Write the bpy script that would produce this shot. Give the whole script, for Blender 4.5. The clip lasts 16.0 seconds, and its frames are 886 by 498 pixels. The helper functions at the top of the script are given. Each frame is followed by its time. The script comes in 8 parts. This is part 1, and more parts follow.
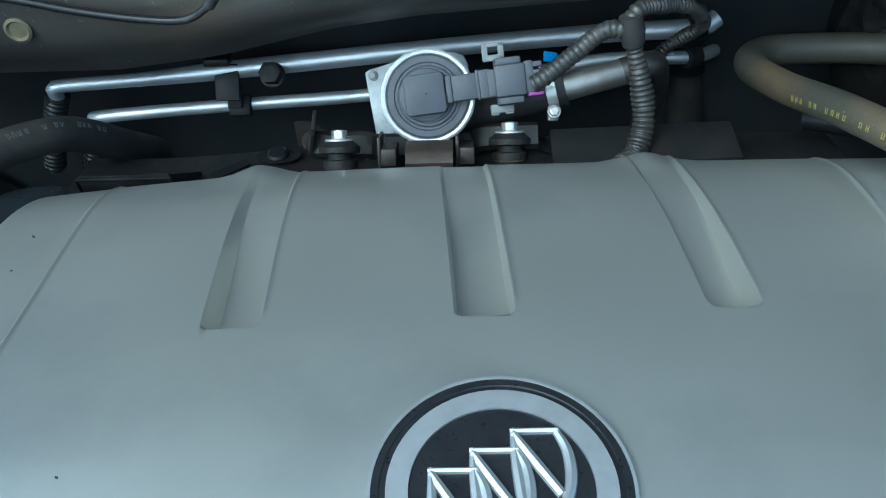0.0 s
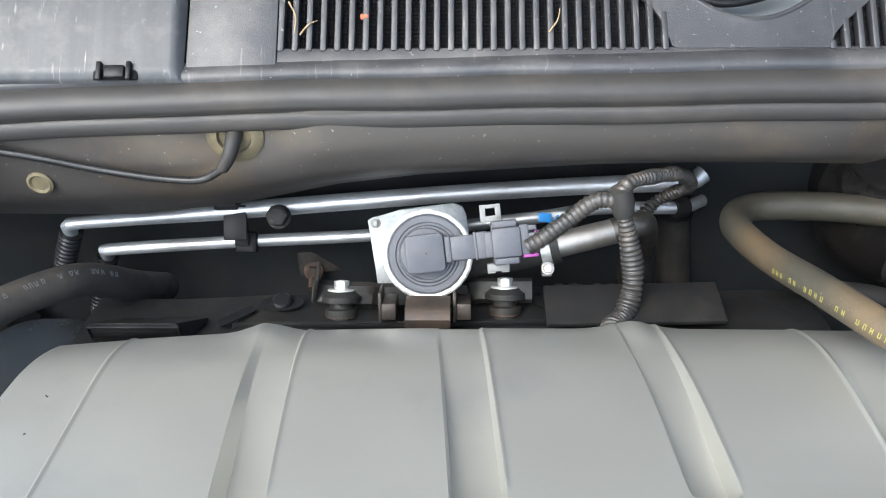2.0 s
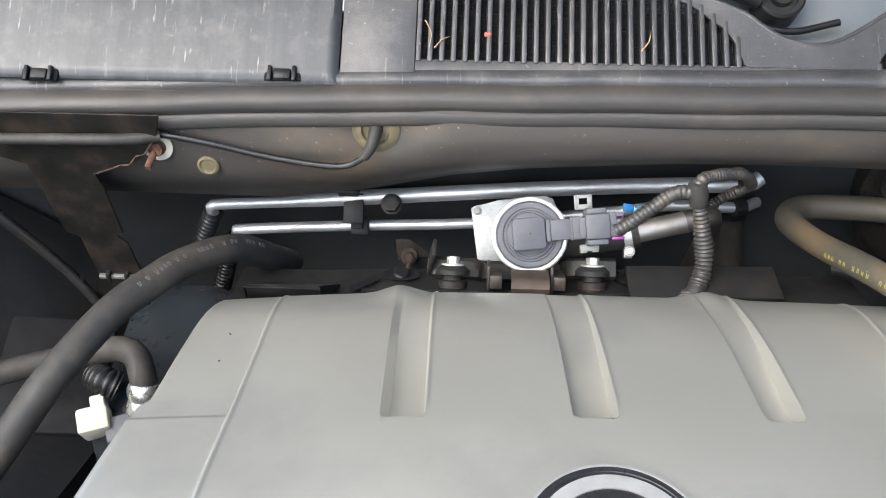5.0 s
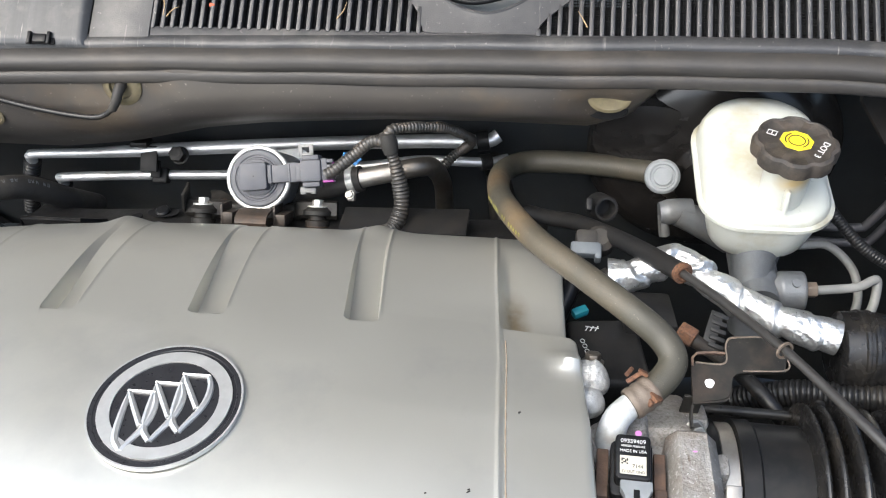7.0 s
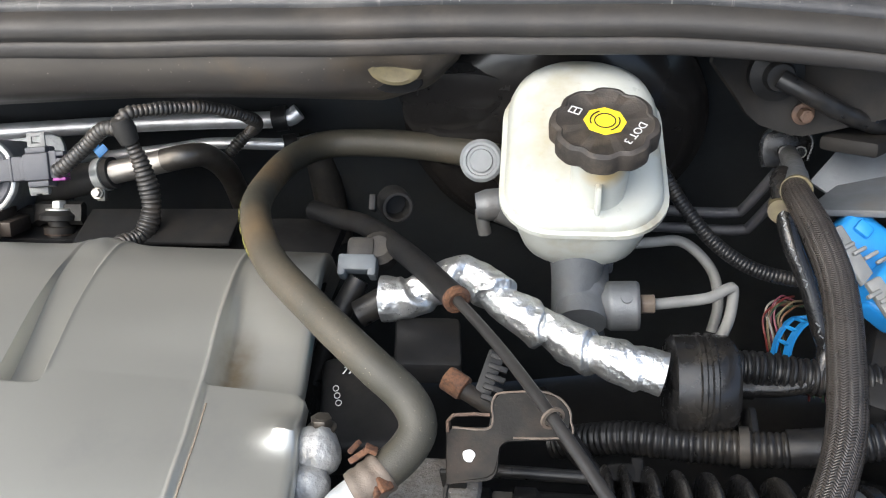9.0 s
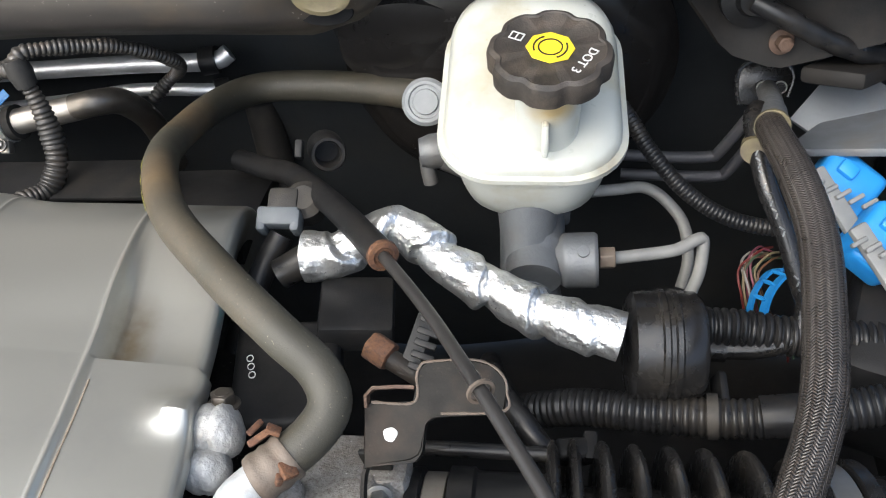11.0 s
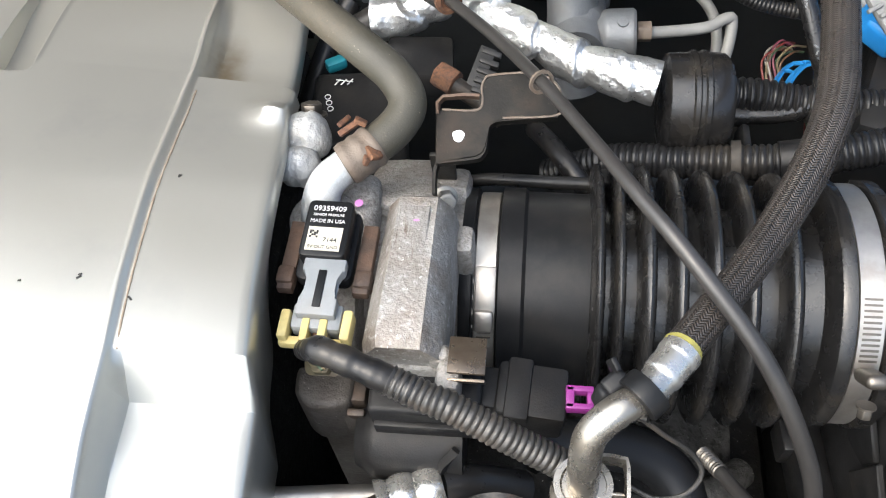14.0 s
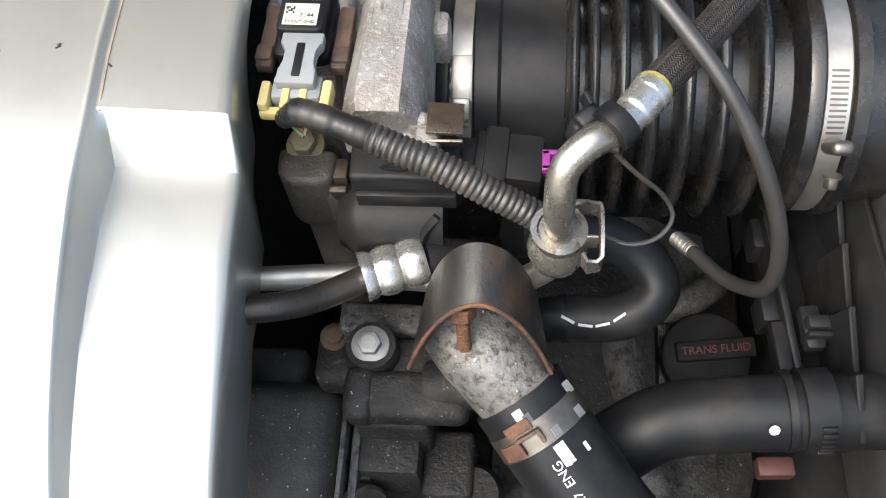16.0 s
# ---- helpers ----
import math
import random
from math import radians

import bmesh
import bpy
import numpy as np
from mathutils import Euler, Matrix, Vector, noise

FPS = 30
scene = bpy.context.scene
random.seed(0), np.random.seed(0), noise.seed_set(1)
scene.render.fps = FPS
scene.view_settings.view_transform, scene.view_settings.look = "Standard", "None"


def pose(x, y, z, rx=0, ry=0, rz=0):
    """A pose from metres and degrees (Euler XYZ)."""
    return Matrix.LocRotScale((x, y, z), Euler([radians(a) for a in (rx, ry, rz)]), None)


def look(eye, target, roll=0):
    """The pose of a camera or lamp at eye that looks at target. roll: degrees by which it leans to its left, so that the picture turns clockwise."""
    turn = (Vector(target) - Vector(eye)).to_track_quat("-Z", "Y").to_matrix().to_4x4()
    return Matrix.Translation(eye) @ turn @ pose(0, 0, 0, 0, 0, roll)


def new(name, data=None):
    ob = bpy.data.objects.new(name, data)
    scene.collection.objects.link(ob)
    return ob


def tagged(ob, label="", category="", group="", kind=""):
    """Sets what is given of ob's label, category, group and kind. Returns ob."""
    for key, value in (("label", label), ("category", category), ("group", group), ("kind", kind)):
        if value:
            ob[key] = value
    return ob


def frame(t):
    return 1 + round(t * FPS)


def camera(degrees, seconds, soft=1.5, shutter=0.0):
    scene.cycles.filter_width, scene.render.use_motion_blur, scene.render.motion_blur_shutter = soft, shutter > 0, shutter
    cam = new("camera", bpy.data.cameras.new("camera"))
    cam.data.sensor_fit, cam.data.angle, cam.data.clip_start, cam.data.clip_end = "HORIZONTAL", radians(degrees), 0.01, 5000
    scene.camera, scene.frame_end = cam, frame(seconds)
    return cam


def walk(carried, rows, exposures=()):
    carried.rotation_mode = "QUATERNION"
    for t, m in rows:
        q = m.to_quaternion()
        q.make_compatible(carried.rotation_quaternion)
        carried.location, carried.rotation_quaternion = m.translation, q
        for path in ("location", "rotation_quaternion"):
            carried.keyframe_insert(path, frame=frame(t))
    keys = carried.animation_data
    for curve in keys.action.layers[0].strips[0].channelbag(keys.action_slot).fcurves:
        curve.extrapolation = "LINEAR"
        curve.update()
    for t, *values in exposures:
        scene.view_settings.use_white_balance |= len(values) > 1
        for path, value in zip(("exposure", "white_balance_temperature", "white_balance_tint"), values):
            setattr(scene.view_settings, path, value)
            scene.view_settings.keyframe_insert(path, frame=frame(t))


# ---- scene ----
cam = camera(53.1, 16.0, soft=1.1)
METRES, EYE, TILT, LEAN, TURN = 1.25, 1.3, -52.0, 2.0, 0.0
ROWS = [
    (0.0, 0.0, 0.0, 0.0, 0.0, 0.0, -0.0),
    (0.5, 0.0021, -0.0012, 0.0136, 0.07, 1.32, -0.41),
    (1.0, -0.0005, -0.0048, 0.0272, -0.01, 2.25, -0.87),
    (1.5, 0.0023, -0.0155, 0.0417, -0.18, 3.5, -1.21),
    (2.0, -0.0026, -0.0229, 0.0478, -0.44, 4.43, -1.33),
    (2.5, -0.0234, -0.0325, 0.0521, -0.81, 5.17, -1.62),
    (3.0, -0.0522, -0.0376, 0.0502, -0.42, 5.69, -2.14),
    (3.5, -0.0788, -0.0464, 0.0462, 0.58, 5.93, -2.57),
    (6.0, 0.015, -0.166, -0.0131, 0.32, 5.46, -3.28),
    (6.5, 0.1315, -0.1845, -0.0167, 2.03, 5.07, -3.33),
    (7.0, 0.2073, -0.1976, -0.0205, 4.82, 4.9, -4.69),
    (7.5, 0.2193, -0.2037, -0.0192, 4.21, 4.36, -5.16),
    (8.0, 0.2431, -0.2002, -0.0258, 1.59, 3.97, -2.18),
    (8.5, 0.2922, -0.1313, -0.0042, 2.59, 3.12, -2.04),
    (9.0, 0.3321, -0.0551, 0.0358, 3.99, 1.79, -2.97),
    (11.5, 0.3589, 0.0025, 0.0334, 3.59, -1.47, -1.93),
    (12.0, 0.3542, -0.0104, 0.0155, 3.76, -2.43, -2.0),
    (12.5, 0.3492, -0.0219, 0.0007, 4.01, -3.24, -2.29),
    (13.0, 0.3446, -0.0393, -0.0164, 4.16, -3.91, -2.55),
    (13.5, 0.344, -0.0509, -0.034, 4.49, -4.59, -2.91),
    (14.0, 0.3445, -0.0563, -0.055, 4.44, -5.34, -3.0),
    (14.5, 0.3418, -0.0584, -0.0766, 4.28, -6.51, -2.48),
    (15.0, 0.3482, -0.0642, -0.0957, 4.09, -7.89, -2.07),
    (15.5, 0.3501, -0.068, -0.1078, 3.44, -8.97, -1.78),
    (16.0, 0.3493, -0.0719, -0.1154, 3.11, -9.83, -1.87),
]
EXPOSURES = [(0, 0.40, 4580, -13.5), (0.5, 0.53, 4730, -10), (1.0, 0.85, 5130, -5), (1.5, 1.3, 5550, 3), (2.5, 1.5, 5650, 4), (3.5, 1.55, 5750, 6), (6.0, 1.25, 5970, 6), (7.5, 1.2, 6020, 6), (9.0, 1.06, 5960, 6), (12.0, 1.16, 6040, 6), (14.5, 1.42, 6130, 6), (16.0, 1.37, 6190, 6)]
walk(cam, [(t, pose(0, 0, EYE, TILT, LEAN, TURN) @ pose(METRES * x, METRES * y, METRES * z, 90 + pitch, roll, yaw)) for t, x, y, z, yaw, pitch, roll in ROWS],
     exposures=EXPOSURES)

# ---- light: bright open sky in front of the car, the raised hood shades the rear of the bay ----
world = bpy.data.worlds.new("sky")
scene.world = world
world.use_nodes = True
wn = world.node_tree.nodes
sky = wn.new("ShaderNodeTexSky")
sky.sky_type = "NISHITA"
sky.sun_disc = False
sky.sun_elevation, sky.sun_rotation = radians(54), radians(228)
sky.dust_density, sky.ozone_density = 7.0, 1.0
world.node_tree.links.new(sky.outputs[0], wn["Background"].inputs[0])
wn["Background"].inputs[1].default_value = 0.15
sun_data = bpy.data.lights.new("sun", "SUN")
sun_data.energy, sun_data.angle, sun_data.color = 1.5, radians(95), (1.0, 0.98, 0.95)
sun = new("sun", sun_data)
sun.matrix_world = look((-1.210, -0.980, 3.327), (0.1, 0.2, 0.9))


# ---- builders ----
def at_of(ob):
    """World place of a thing or part (no thing is turned)."""
    v = Vector((0, 0, 0))
    while ob:
        v += ob.location
        ob = ob.parent
    return v


def thing(name, place, label, category, group="", kind=""):
    ob = new(name)
    ob.location = place
    ob.empty_display_size = 0.02
    return tagged(ob, label, category, group, kind)


def part(name, bm, material, parent, label="", smooth=True):
    """Links a bmesh (in world metres) as one mesh object under a thing or part."""
    bmesh.ops.recalc_face_normals(bm, faces=bm.faces)
    if parent:
        bmesh.ops.translate(bm, verts=bm.verts, vec=-at_of(parent))
    me = bpy.data.meshes.new(name)
    bm.to_mesh(me)
    bm.free()
    if smooth:
        me.polygons.foreach_set("use_smooth", [True] * len(me.polygons))
        me.set_sharp_from_angle(angle=radians(38))
    me.materials.append(material)
    ob = new(name, me)
    ob.parent = parent
    return tagged(ob, label) if label else ob


def solo(name, bm, material, label, category, kind="", group=""):
    """A thing that is one plain mesh, its origin at its own middle bottom."""
    vs = [v.co for v in bm.verts]
    c = Vector([(min(v[i] for v in vs) + max(v[i] for v in vs)) / 2 for i in range(3)])
    c.z = min(v.z for v in vs)
    bmesh.ops.translate(bm, verts=bm.verts, vec=-c)
    ob = part(name, bm, material, None)
    ob.location = c
    return tagged(ob, label, category, group, kind)


def aim(origin, axis, up=(0, 0, 1)):
    """Matrix whose z runs along axis, whose y lies nearest to up."""
    z = Vector(axis).normalized()
    x = Vector(up).cross(z)
    if x.length < 1e-4:
        x = Vector((1, 0, 0)).cross(z)
        if x.length < 1e-4:
            x = Vector((0, 1, 0))
    x.normalize()
    y = z.cross(x)
    m = Matrix((x, y, z)).transposed().to_4x4()
    m.translation = origin
    return m


def joined(*bms):
    out = bmesh.new()
    for b in bms:
        me = bpy.data.meshes.new("tmp")
        b.to_mesh(me)
        b.free()
        out.from_mesh(me)
        bpy.data.meshes.remove(me)
    return out


def box(sx, sy, sz, m=None, bevel=0.001, segs=2):
    """Box of that size, centred, with rounded edges."""
    bm = bmesh.new()
    bmesh.ops.create_cube(bm, size=1, matrix=Matrix.Diagonal((sx, sy, sz, 1)))
    if bevel:
        bmesh.ops.bevel(bm, geom=bm.edges[:], offset=min(bevel, min(sx, sy, sz) * 0.45), segments=segs, profile=0.5, affect="EDGES")
    if m is not None:
        bmesh.ops.transform(bm, matrix=m, verts=bm.verts)
    return bm


def T(x, y, z):
    return Matrix.Translation((x, y, z))


def prism(poly, h, m=None, bevel=0.0008, segs=2):
    """Polygon in x, y raised from z 0 to h."""
    bm = bmesh.new()
    n = len(poly)
    lo = [bm.verts.new((x, y, 0)) for x, y in poly]
    hi = [bm.verts.new((x, y, h)) for x, y in poly]
    bm.faces.new(lo[::-1])
    bm.faces.new(hi)
    for i in range(n):
        bm.faces.new((lo[i], lo[(i + 1) % n], hi[(i + 1) % n], hi[i]))
    if bevel:
        bmesh.ops.bevel(bm, geom=[e for e in bm.edges], offset=bevel, segments=segs, profile=0.5, affect="EDGES")
    if m is not None:
        bmesh.ops.transform(bm, matrix=m, verts=bm.verts)
    return bm


def lathe(profile, m=None, n=32, wave=None):
    """Turns (radius, height) round z; wave(angle) scales the radius."""
    bm = bmesh.new()
    rings = []
    for r, h in profile:
        if r < 1e-6:
            rings.append([bm.verts.new((0, 0, h))])
            continue
        rings.append([bm.verts.new((r * (wave(2 * math.pi * k / n) if wave else 1) * math.cos(2 * math.pi * k / n),
                                    r * (wave(2 * math.pi * k / n) if wave else 1) * math.sin(2 * math.pi * k / n), h)) for k in range(n)])
    for a, b in zip(rings, rings[1:]):
        for k in range(n):
            j = (k + 1) % n
            if len(a) == 1 and len(b) > 1:
                bm.faces.new((a[0], b[k], b[j]))
            elif len(b) == 1 and len(a) > 1:
                bm.faces.new((a[k], a[j], b[0]))
            elif len(a) > 1:
                bm.faces.new((a[k], a[j], b[j], b[k]))
    if len(rings[0]) > 1:
        bm.faces.new(rings[0][::-1])
    if len(rings[-1]) > 1:
        bm.faces.new(rings[-1])
    if m is not None:
        bmesh.ops.transform(bm, matrix=m, verts=bm.verts)
    return bm


def smooth_path(pts, per=8):
    """Catmull-Rom through the points."""
    p = [Vector(q) for q in pts]
    if len(p) == 2:
        return [p[0].lerp(p[1], i / per) for i in range(per + 1)]
    p = [2 * p[0] - p[1]] + p + [2 * p[-1] - p[-2]]
    out = []
    for i in range(1, len(p) - 2):
        for k in range(per):
            t = k / per
            a, b, c, d = p[i - 1], p[i], p[i + 1], p[i + 2]
            out.append(0.5 * ((2 * b) + (c - a) * t + (2 * a - 5 * b + 4 * c - d) * t * t + (3 * b - a - 3 * c + d) * t ** 3))
    out.append(p[-2])
    return out


def resample(path, step):
    s = [0.0]
    for a, b in zip(path, path[1:]):
        s.append(s[-1] + (b - a).length)
    n = max(2, round(s[-1] / step))
    out, j = [], 0
    for k in range(n + 1):
        u = s[-1] * k / n
        while j < len(s) - 2 and s[j + 1] < u:
            j += 1
        f = (u - s[j]) / max(1e-9, s[j + 1] - s[j])
        out.append(path[j].lerp(path[j + 1], min(1, f)))
    return out


def frames_along(path):
    out, x = [], None
    for i, p in enumerate(path):
        t = (path[min(i + 1, len(path) - 1)] - path[max(i - 1, 0)]).normalized()
        if x is None:
            x = t.orthogonal().normalized()
        x = (x - t * x.dot(t)).normalized()
        out.append((p, x, t.cross(x), t))
    return out


def tube(pts, r, seg=16, step=0.004, hollow=False, per=8, shape=None, closed=True):
    """Round tube along a smooth line. r: radius, or r(s, L); shape(angle, s) scales it. Carries a UV map (turns, metres)."""
    path = resample(smooth_path(pts, per), step)
    fr = frames_along(path)
    L = sum((b - a).length for a, b in zip(path, path[1:]))
    bm = bmesh.new()
    uv = bm.loops.layers.uv.new("UVMap")
    rings, ss, s = [], [], 0.0
    for i, (p, x, y, t) in enumerate(fr):
        if i:
            s += (path[i] - path[i - 1]).length
        rr = r(s, L) if callable(r) else r
        rings.append([bm.verts.new(p + rr * (shape(2 * math.pi * k / seg, s) if shape else 1) *
                                   (math.cos(2 * math.pi * k / seg) * x + math.sin(2 * math.pi * k / seg) * y)) for k in range(seg)])
        ss.append(s)
    for i in range(len(rings) - 1):
        for k in range(seg):
            j = (k + 1) % seg
            f = bm.faces.new((rings[i][k], rings[i][j], rings[i + 1][j], rings[i + 1][k]))
            for lp, (u, v) in zip(f.loops, ((k, ss[i]), (k + 1, ss[i]), (k + 1, ss[i + 1]), (k, ss[i + 1]))):
                lp[uv].uv = (u / seg, v)
    if closed:
        bm.faces.new(rings[0][::-1])
        bm.faces.new(rings[-1])
    return bm


def ribbed(r, depth, pitch):
    """Radius of a corrugated loom."""
    return lambda s, L: r - depth * (0.5 - 0.5 * math.cos(2 * math.pi * s / pitch)) ** 2


def loft(rings, caps=True):
    bm = bmesh.new()
    rv = [[bm.verts.new(p) for p in ring] for ring in rings]
    n = len(rv[0])
    for a, b in zip(rv, rv[1:]):
        for k in range(n):
            j = (k + 1) % n
            bm.faces.new((a[k], a[j], b[j], b[k]))
    if caps:
        bm.faces.new(rv[0][::-1])
        bm.faces.new(rv[-1])
    return bm


def round_rect(w, d, r, n=6, cx=0, cy=0):
    out = []
    for sx, sy, a0 in ((1, 1, 0), (-1, 1, 90), (-1, -1, 180), (1, -1, 270)):
        for k in range(n + 1):
            a = radians(a0 + 90 * k / n)
            out.append((cx + sx * (w / 2 - r) + r * math.cos(a), cy + sy * (d / 2 - r) + r * math.sin(a)))
    return out


def sheet(fn, us, vs, thick, flip=1):
    """Sheet of metal: fn(u, v) gives its outer face; thickness to the back along the normals."""
    bm = bmesh.new()
    g = [[bm.verts.new(fn(u, v)) for v in vs] for u in us]
    for i in range(len(us) - 1):
        for j in range(len(vs) - 1):
            bm.faces.new((g[i][j], g[i + 1][j], g[i + 1][j + 1], g[i][j + 1]))
    bmesh.ops.recalc_face_normals(bm, faces=bm.faces)
    bmesh.ops.solidify(bm, geom=bm.faces[:], thickness=thick * flip)
    return bm


def ribbon(pts, across, w, th):
    """Bent strip of sheet metal along a line; across: the direction of its width."""
    rings = []
    p = [Vector(q) for q in pts]
    ac = Vector(across).normalized()
    for i, q in enumerate(p):
        t = (p[min(i + 1, len(p) - 1)] - p[max(i - 1, 0)]).normalized()
        a = (ac - t * ac.dot(t)).normalized()
        n = t.cross(a)
        rings.append([q + a * sa * w / 2 + n * sn * th / 2 for sa, sn in ((-1, -1), (1, -1), (1, 1), (-1, 1))])
    return loft(rings)


def flat_ring(ra, rb, h, m, n=40, a0=0, a1=360):
    bm = bmesh.new()
    prev = None
    for k in range(n + 1):
        a = radians(a0 + (a1 - a0) * k / n)
        q = [bm.verts.new((r_ * math.cos(a), r_ * math.sin(a), z_)) for r_, z_ in ((ra, 0), (ra, h), (rb, h), (rb, 0))]
        if prev:
            for i in range(4):
                bm.faces.new((prev[i], prev[(i + 1) % 4], q[(i + 1) % 4], q[i]))
        prev = q
    bmesh.ops.transform(bm, matrix=m, verts=bm.verts)
    return bm


def hexbolt(m, r=0.006, h=0.005, washer=0.009, shank=0.0):
    """Hex head with a washer collar, along z from 0."""
    a = lathe([(washer, 0), (washer, 0.0012), (washer * 0.92, 0.0016)], None, 24)
    b = prism([(r * math.cos(radians(60 * k)), r * math.sin(radians(60 * k))) for k in range(6)], h, T(0, 0, 0.0015), 0.0006)
    c = lathe([(r * 0.62, 0), (r * 0.6, 0.0006)], T(0, 0, 0.0015 + h - 0.0003), 16)
    bm = joined(a, b, c)
    bmesh.ops.transform(bm, matrix=m, verts=bm.verts)
    return bm


def lettering(text, size, m, depth=0.0002):
    """Mesh of raised letters, centred in x, y, facing z."""
    cu = bpy.data.curves.new("lettering", "FONT")
    cu.body, cu.size, cu.align_x, cu.align_y, cu.extrude = text, size, "CENTER", "CENTER", depth
    ob = bpy.data.objects.new("lettering", cu)
    me = bpy.data.meshes.new_from_object(ob)
    bm = bmesh.new()
    bm.from_mesh(me)
    bpy.data.objects.remove(ob)
    bpy.data.curves.remove(cu)
    bpy.data.meshes.remove(me)
    bmesh.ops.transform(bm, matrix=m, verts=bm.verts)
    return bm


def wrapped(bm, centre, axis, toward, r):
    """Bends a flat piece (x along the axis, y round it) onto a cylinder of radius r."""
    ax = Vector(axis).normalized()
    n = Vector(toward)
    n = (n - ax * n.dot(ax)).normalized()
    b = n.cross(ax) * -1
    for v in bm.verts:
        u, w, h = v.co
        v.co = Vector(centre) + ax * u + (r + h) * (math.cos(w / r) * n + math.sin(w / r) * b)
    return bm


# ---- materials ----
def mat(name, c1, c2, scale=20.0, rough=0.5, rough2=None, metal=0.0, bump=0.0, bump_scale=200.0, dirt=None, dirt_amount=0.0, dirt_scale=9.0,
        top_dust=None, top_amount=0.0, coat=0.0, specks=None, speck_scale=400.0, transmission=0.0, subsurface=0.0, ior=1.5, streak=None, grain=None, drips=None):
    """Two base colours mixed by a broad noise, fine grain as bump, stains, dust settled on upward faces, light specks."""
    m = bpy.data.materials.new(name)
    m.use_nodes = True
    nt = m.node_tree
    N, L = nt.nodes, nt.links
    b = N["Principled BSDF"]
    b.inputs["Metallic"].default_value, b.inputs["IOR"].default_value = metal, ior
    b.inputs["Coat Weight"].default_value = coat
    b.inputs["Coat Roughness"].default_value = 0.15
    b.inputs["Transmission Weight"].default_value = transmission
    b.inputs["Subsurface Weight"].default_value = subsurface
    b.inputs["Subsurface Radius"].default_value = (0.02, 0.02, 0.015)
    b.inputs["Subsurface Scale"].default_value = 0.5
    tc = N.new("ShaderNodeNewGeometry")

    def noise_tex(sc, detail=4.0, stretch=None):
        nz = N.new("ShaderNodeTexNoise")
        nz.inputs["Scale"].default_value, nz.inputs["Detail"].default_value, nz.inputs["Roughness"].default_value = sc, detail, 0.6
        src = tc.outputs["Position"]
        if stretch:
            mp = N.new("ShaderNodeMapping")
            mp.inputs["Scale"].default_value = stretch
            L.new(src, mp.inputs["Vector"])
            src = mp.outputs[0]
        L.new(src, nz.inputs["Vector"])
        return nz.outputs["Fac"]

    def ramp(fac, lo, hi):
        r = N.new("ShaderNodeMapRange")
        r.inputs["From Min"].default_value, r.inputs["From Max"].default_value = lo, hi
        L.new(fac, r.inputs["Value"])
        return r.outputs[0]

    def mix(fac, a, c):
        x = N.new("ShaderNodeMix")
        x.data_type = "RGBA"
        L.new(fac, x.inputs[0])
        for sock, v in ((x.inputs[6], a), (x.inputs[7], c)):
            if isinstance(v, tuple):
                sock.default_value = (*v, 1)
            else:
                L.new(v, sock)
        return x.outputs[2]

    def times(fac, k):
        x = N.new("ShaderNodeMath")
        x.operation = "MULTIPLY"
        L.new(fac, x.inputs[0])
        if isinstance(k, float):
            x.inputs[1].default_value = k
        else:
            L.new(k, x.inputs[1])
        return x.outputs[0]

    col = mix(ramp(noise_tex(scale, 5.0, streak), 0.35, 0.65), c1, c2)
    fine = noise_tex(bump_scale, 3.0)
    if dirt:
        col = mix(times(ramp(noise_tex(dirt_scale, 6.0), 0.5, 0.68), dirt_amount), col, dirt)
    if top_dust:
        sep = N.new("ShaderNodeSeparateXYZ")
        L.new(tc.outputs["Normal"], sep.inputs[0])
        up = ramp(sep.outputs[2], 0.0, 0.95)
        col = mix(times(times(up, ramp(noise_tex(dirt_scale * 4, 5.0), 0.2, 0.75)), top_amount), col, top_dust)
    if grain:
        gcol, gscale, glo, ghi = grain
        col = mix(ramp(noise_tex(gscale, 6.0), glo, ghi), col, gcol)
    if drips:
        dcol, dstretch, dlo, dhi = drips
        col = mix(times(ramp(noise_tex(1.0, 5.0, dstretch), dlo, dhi), ramp(noise_tex(22.0, 3.0), 0.42, 0.62)), col, dcol)
    if specks:
        col = mix(ramp(noise_tex(speck_scale, 2.0), 0.70, 0.74), col, specks)
    L.new(col, b.inputs["Base Color"])
    rr = N.new("ShaderNodeMapRange")
    rr.inputs["From Min"].default_value, rr.inputs["From Max"].default_value = 0.3, 0.7
    rr.inputs["To Min"].default_value, rr.inputs["To Max"].default_value = rough, rough2 if rough2 is not None else min(1, rough + 0.12)
    L.new(noise_tex(scale * 3, 4.0), rr.inputs["Value"])
    L.new(rr.outputs[0], b.inputs["Roughness"])
    if bump:
        bp = N.new("ShaderNodeBump")
        bp.inputs["Strength"].default_value, bp.inputs["Distance"].default_value = bump, 0.001
        L.new(fine, bp.inputs["Height"])
        L.new(bp.outputs[0], b.inputs["Normal"])
    return m


DUST = (0.16, 0.13, 0.09)
M_COVER = mat("silver_plastic", (0.535, 0.526, 0.472), (0.585, 0.577, 0.522), 6, 0.31, 0.38, 0.74, 0.0, 700, (0.415, 0.42, 0.41), 0.55, 6, DUST, 0.08)


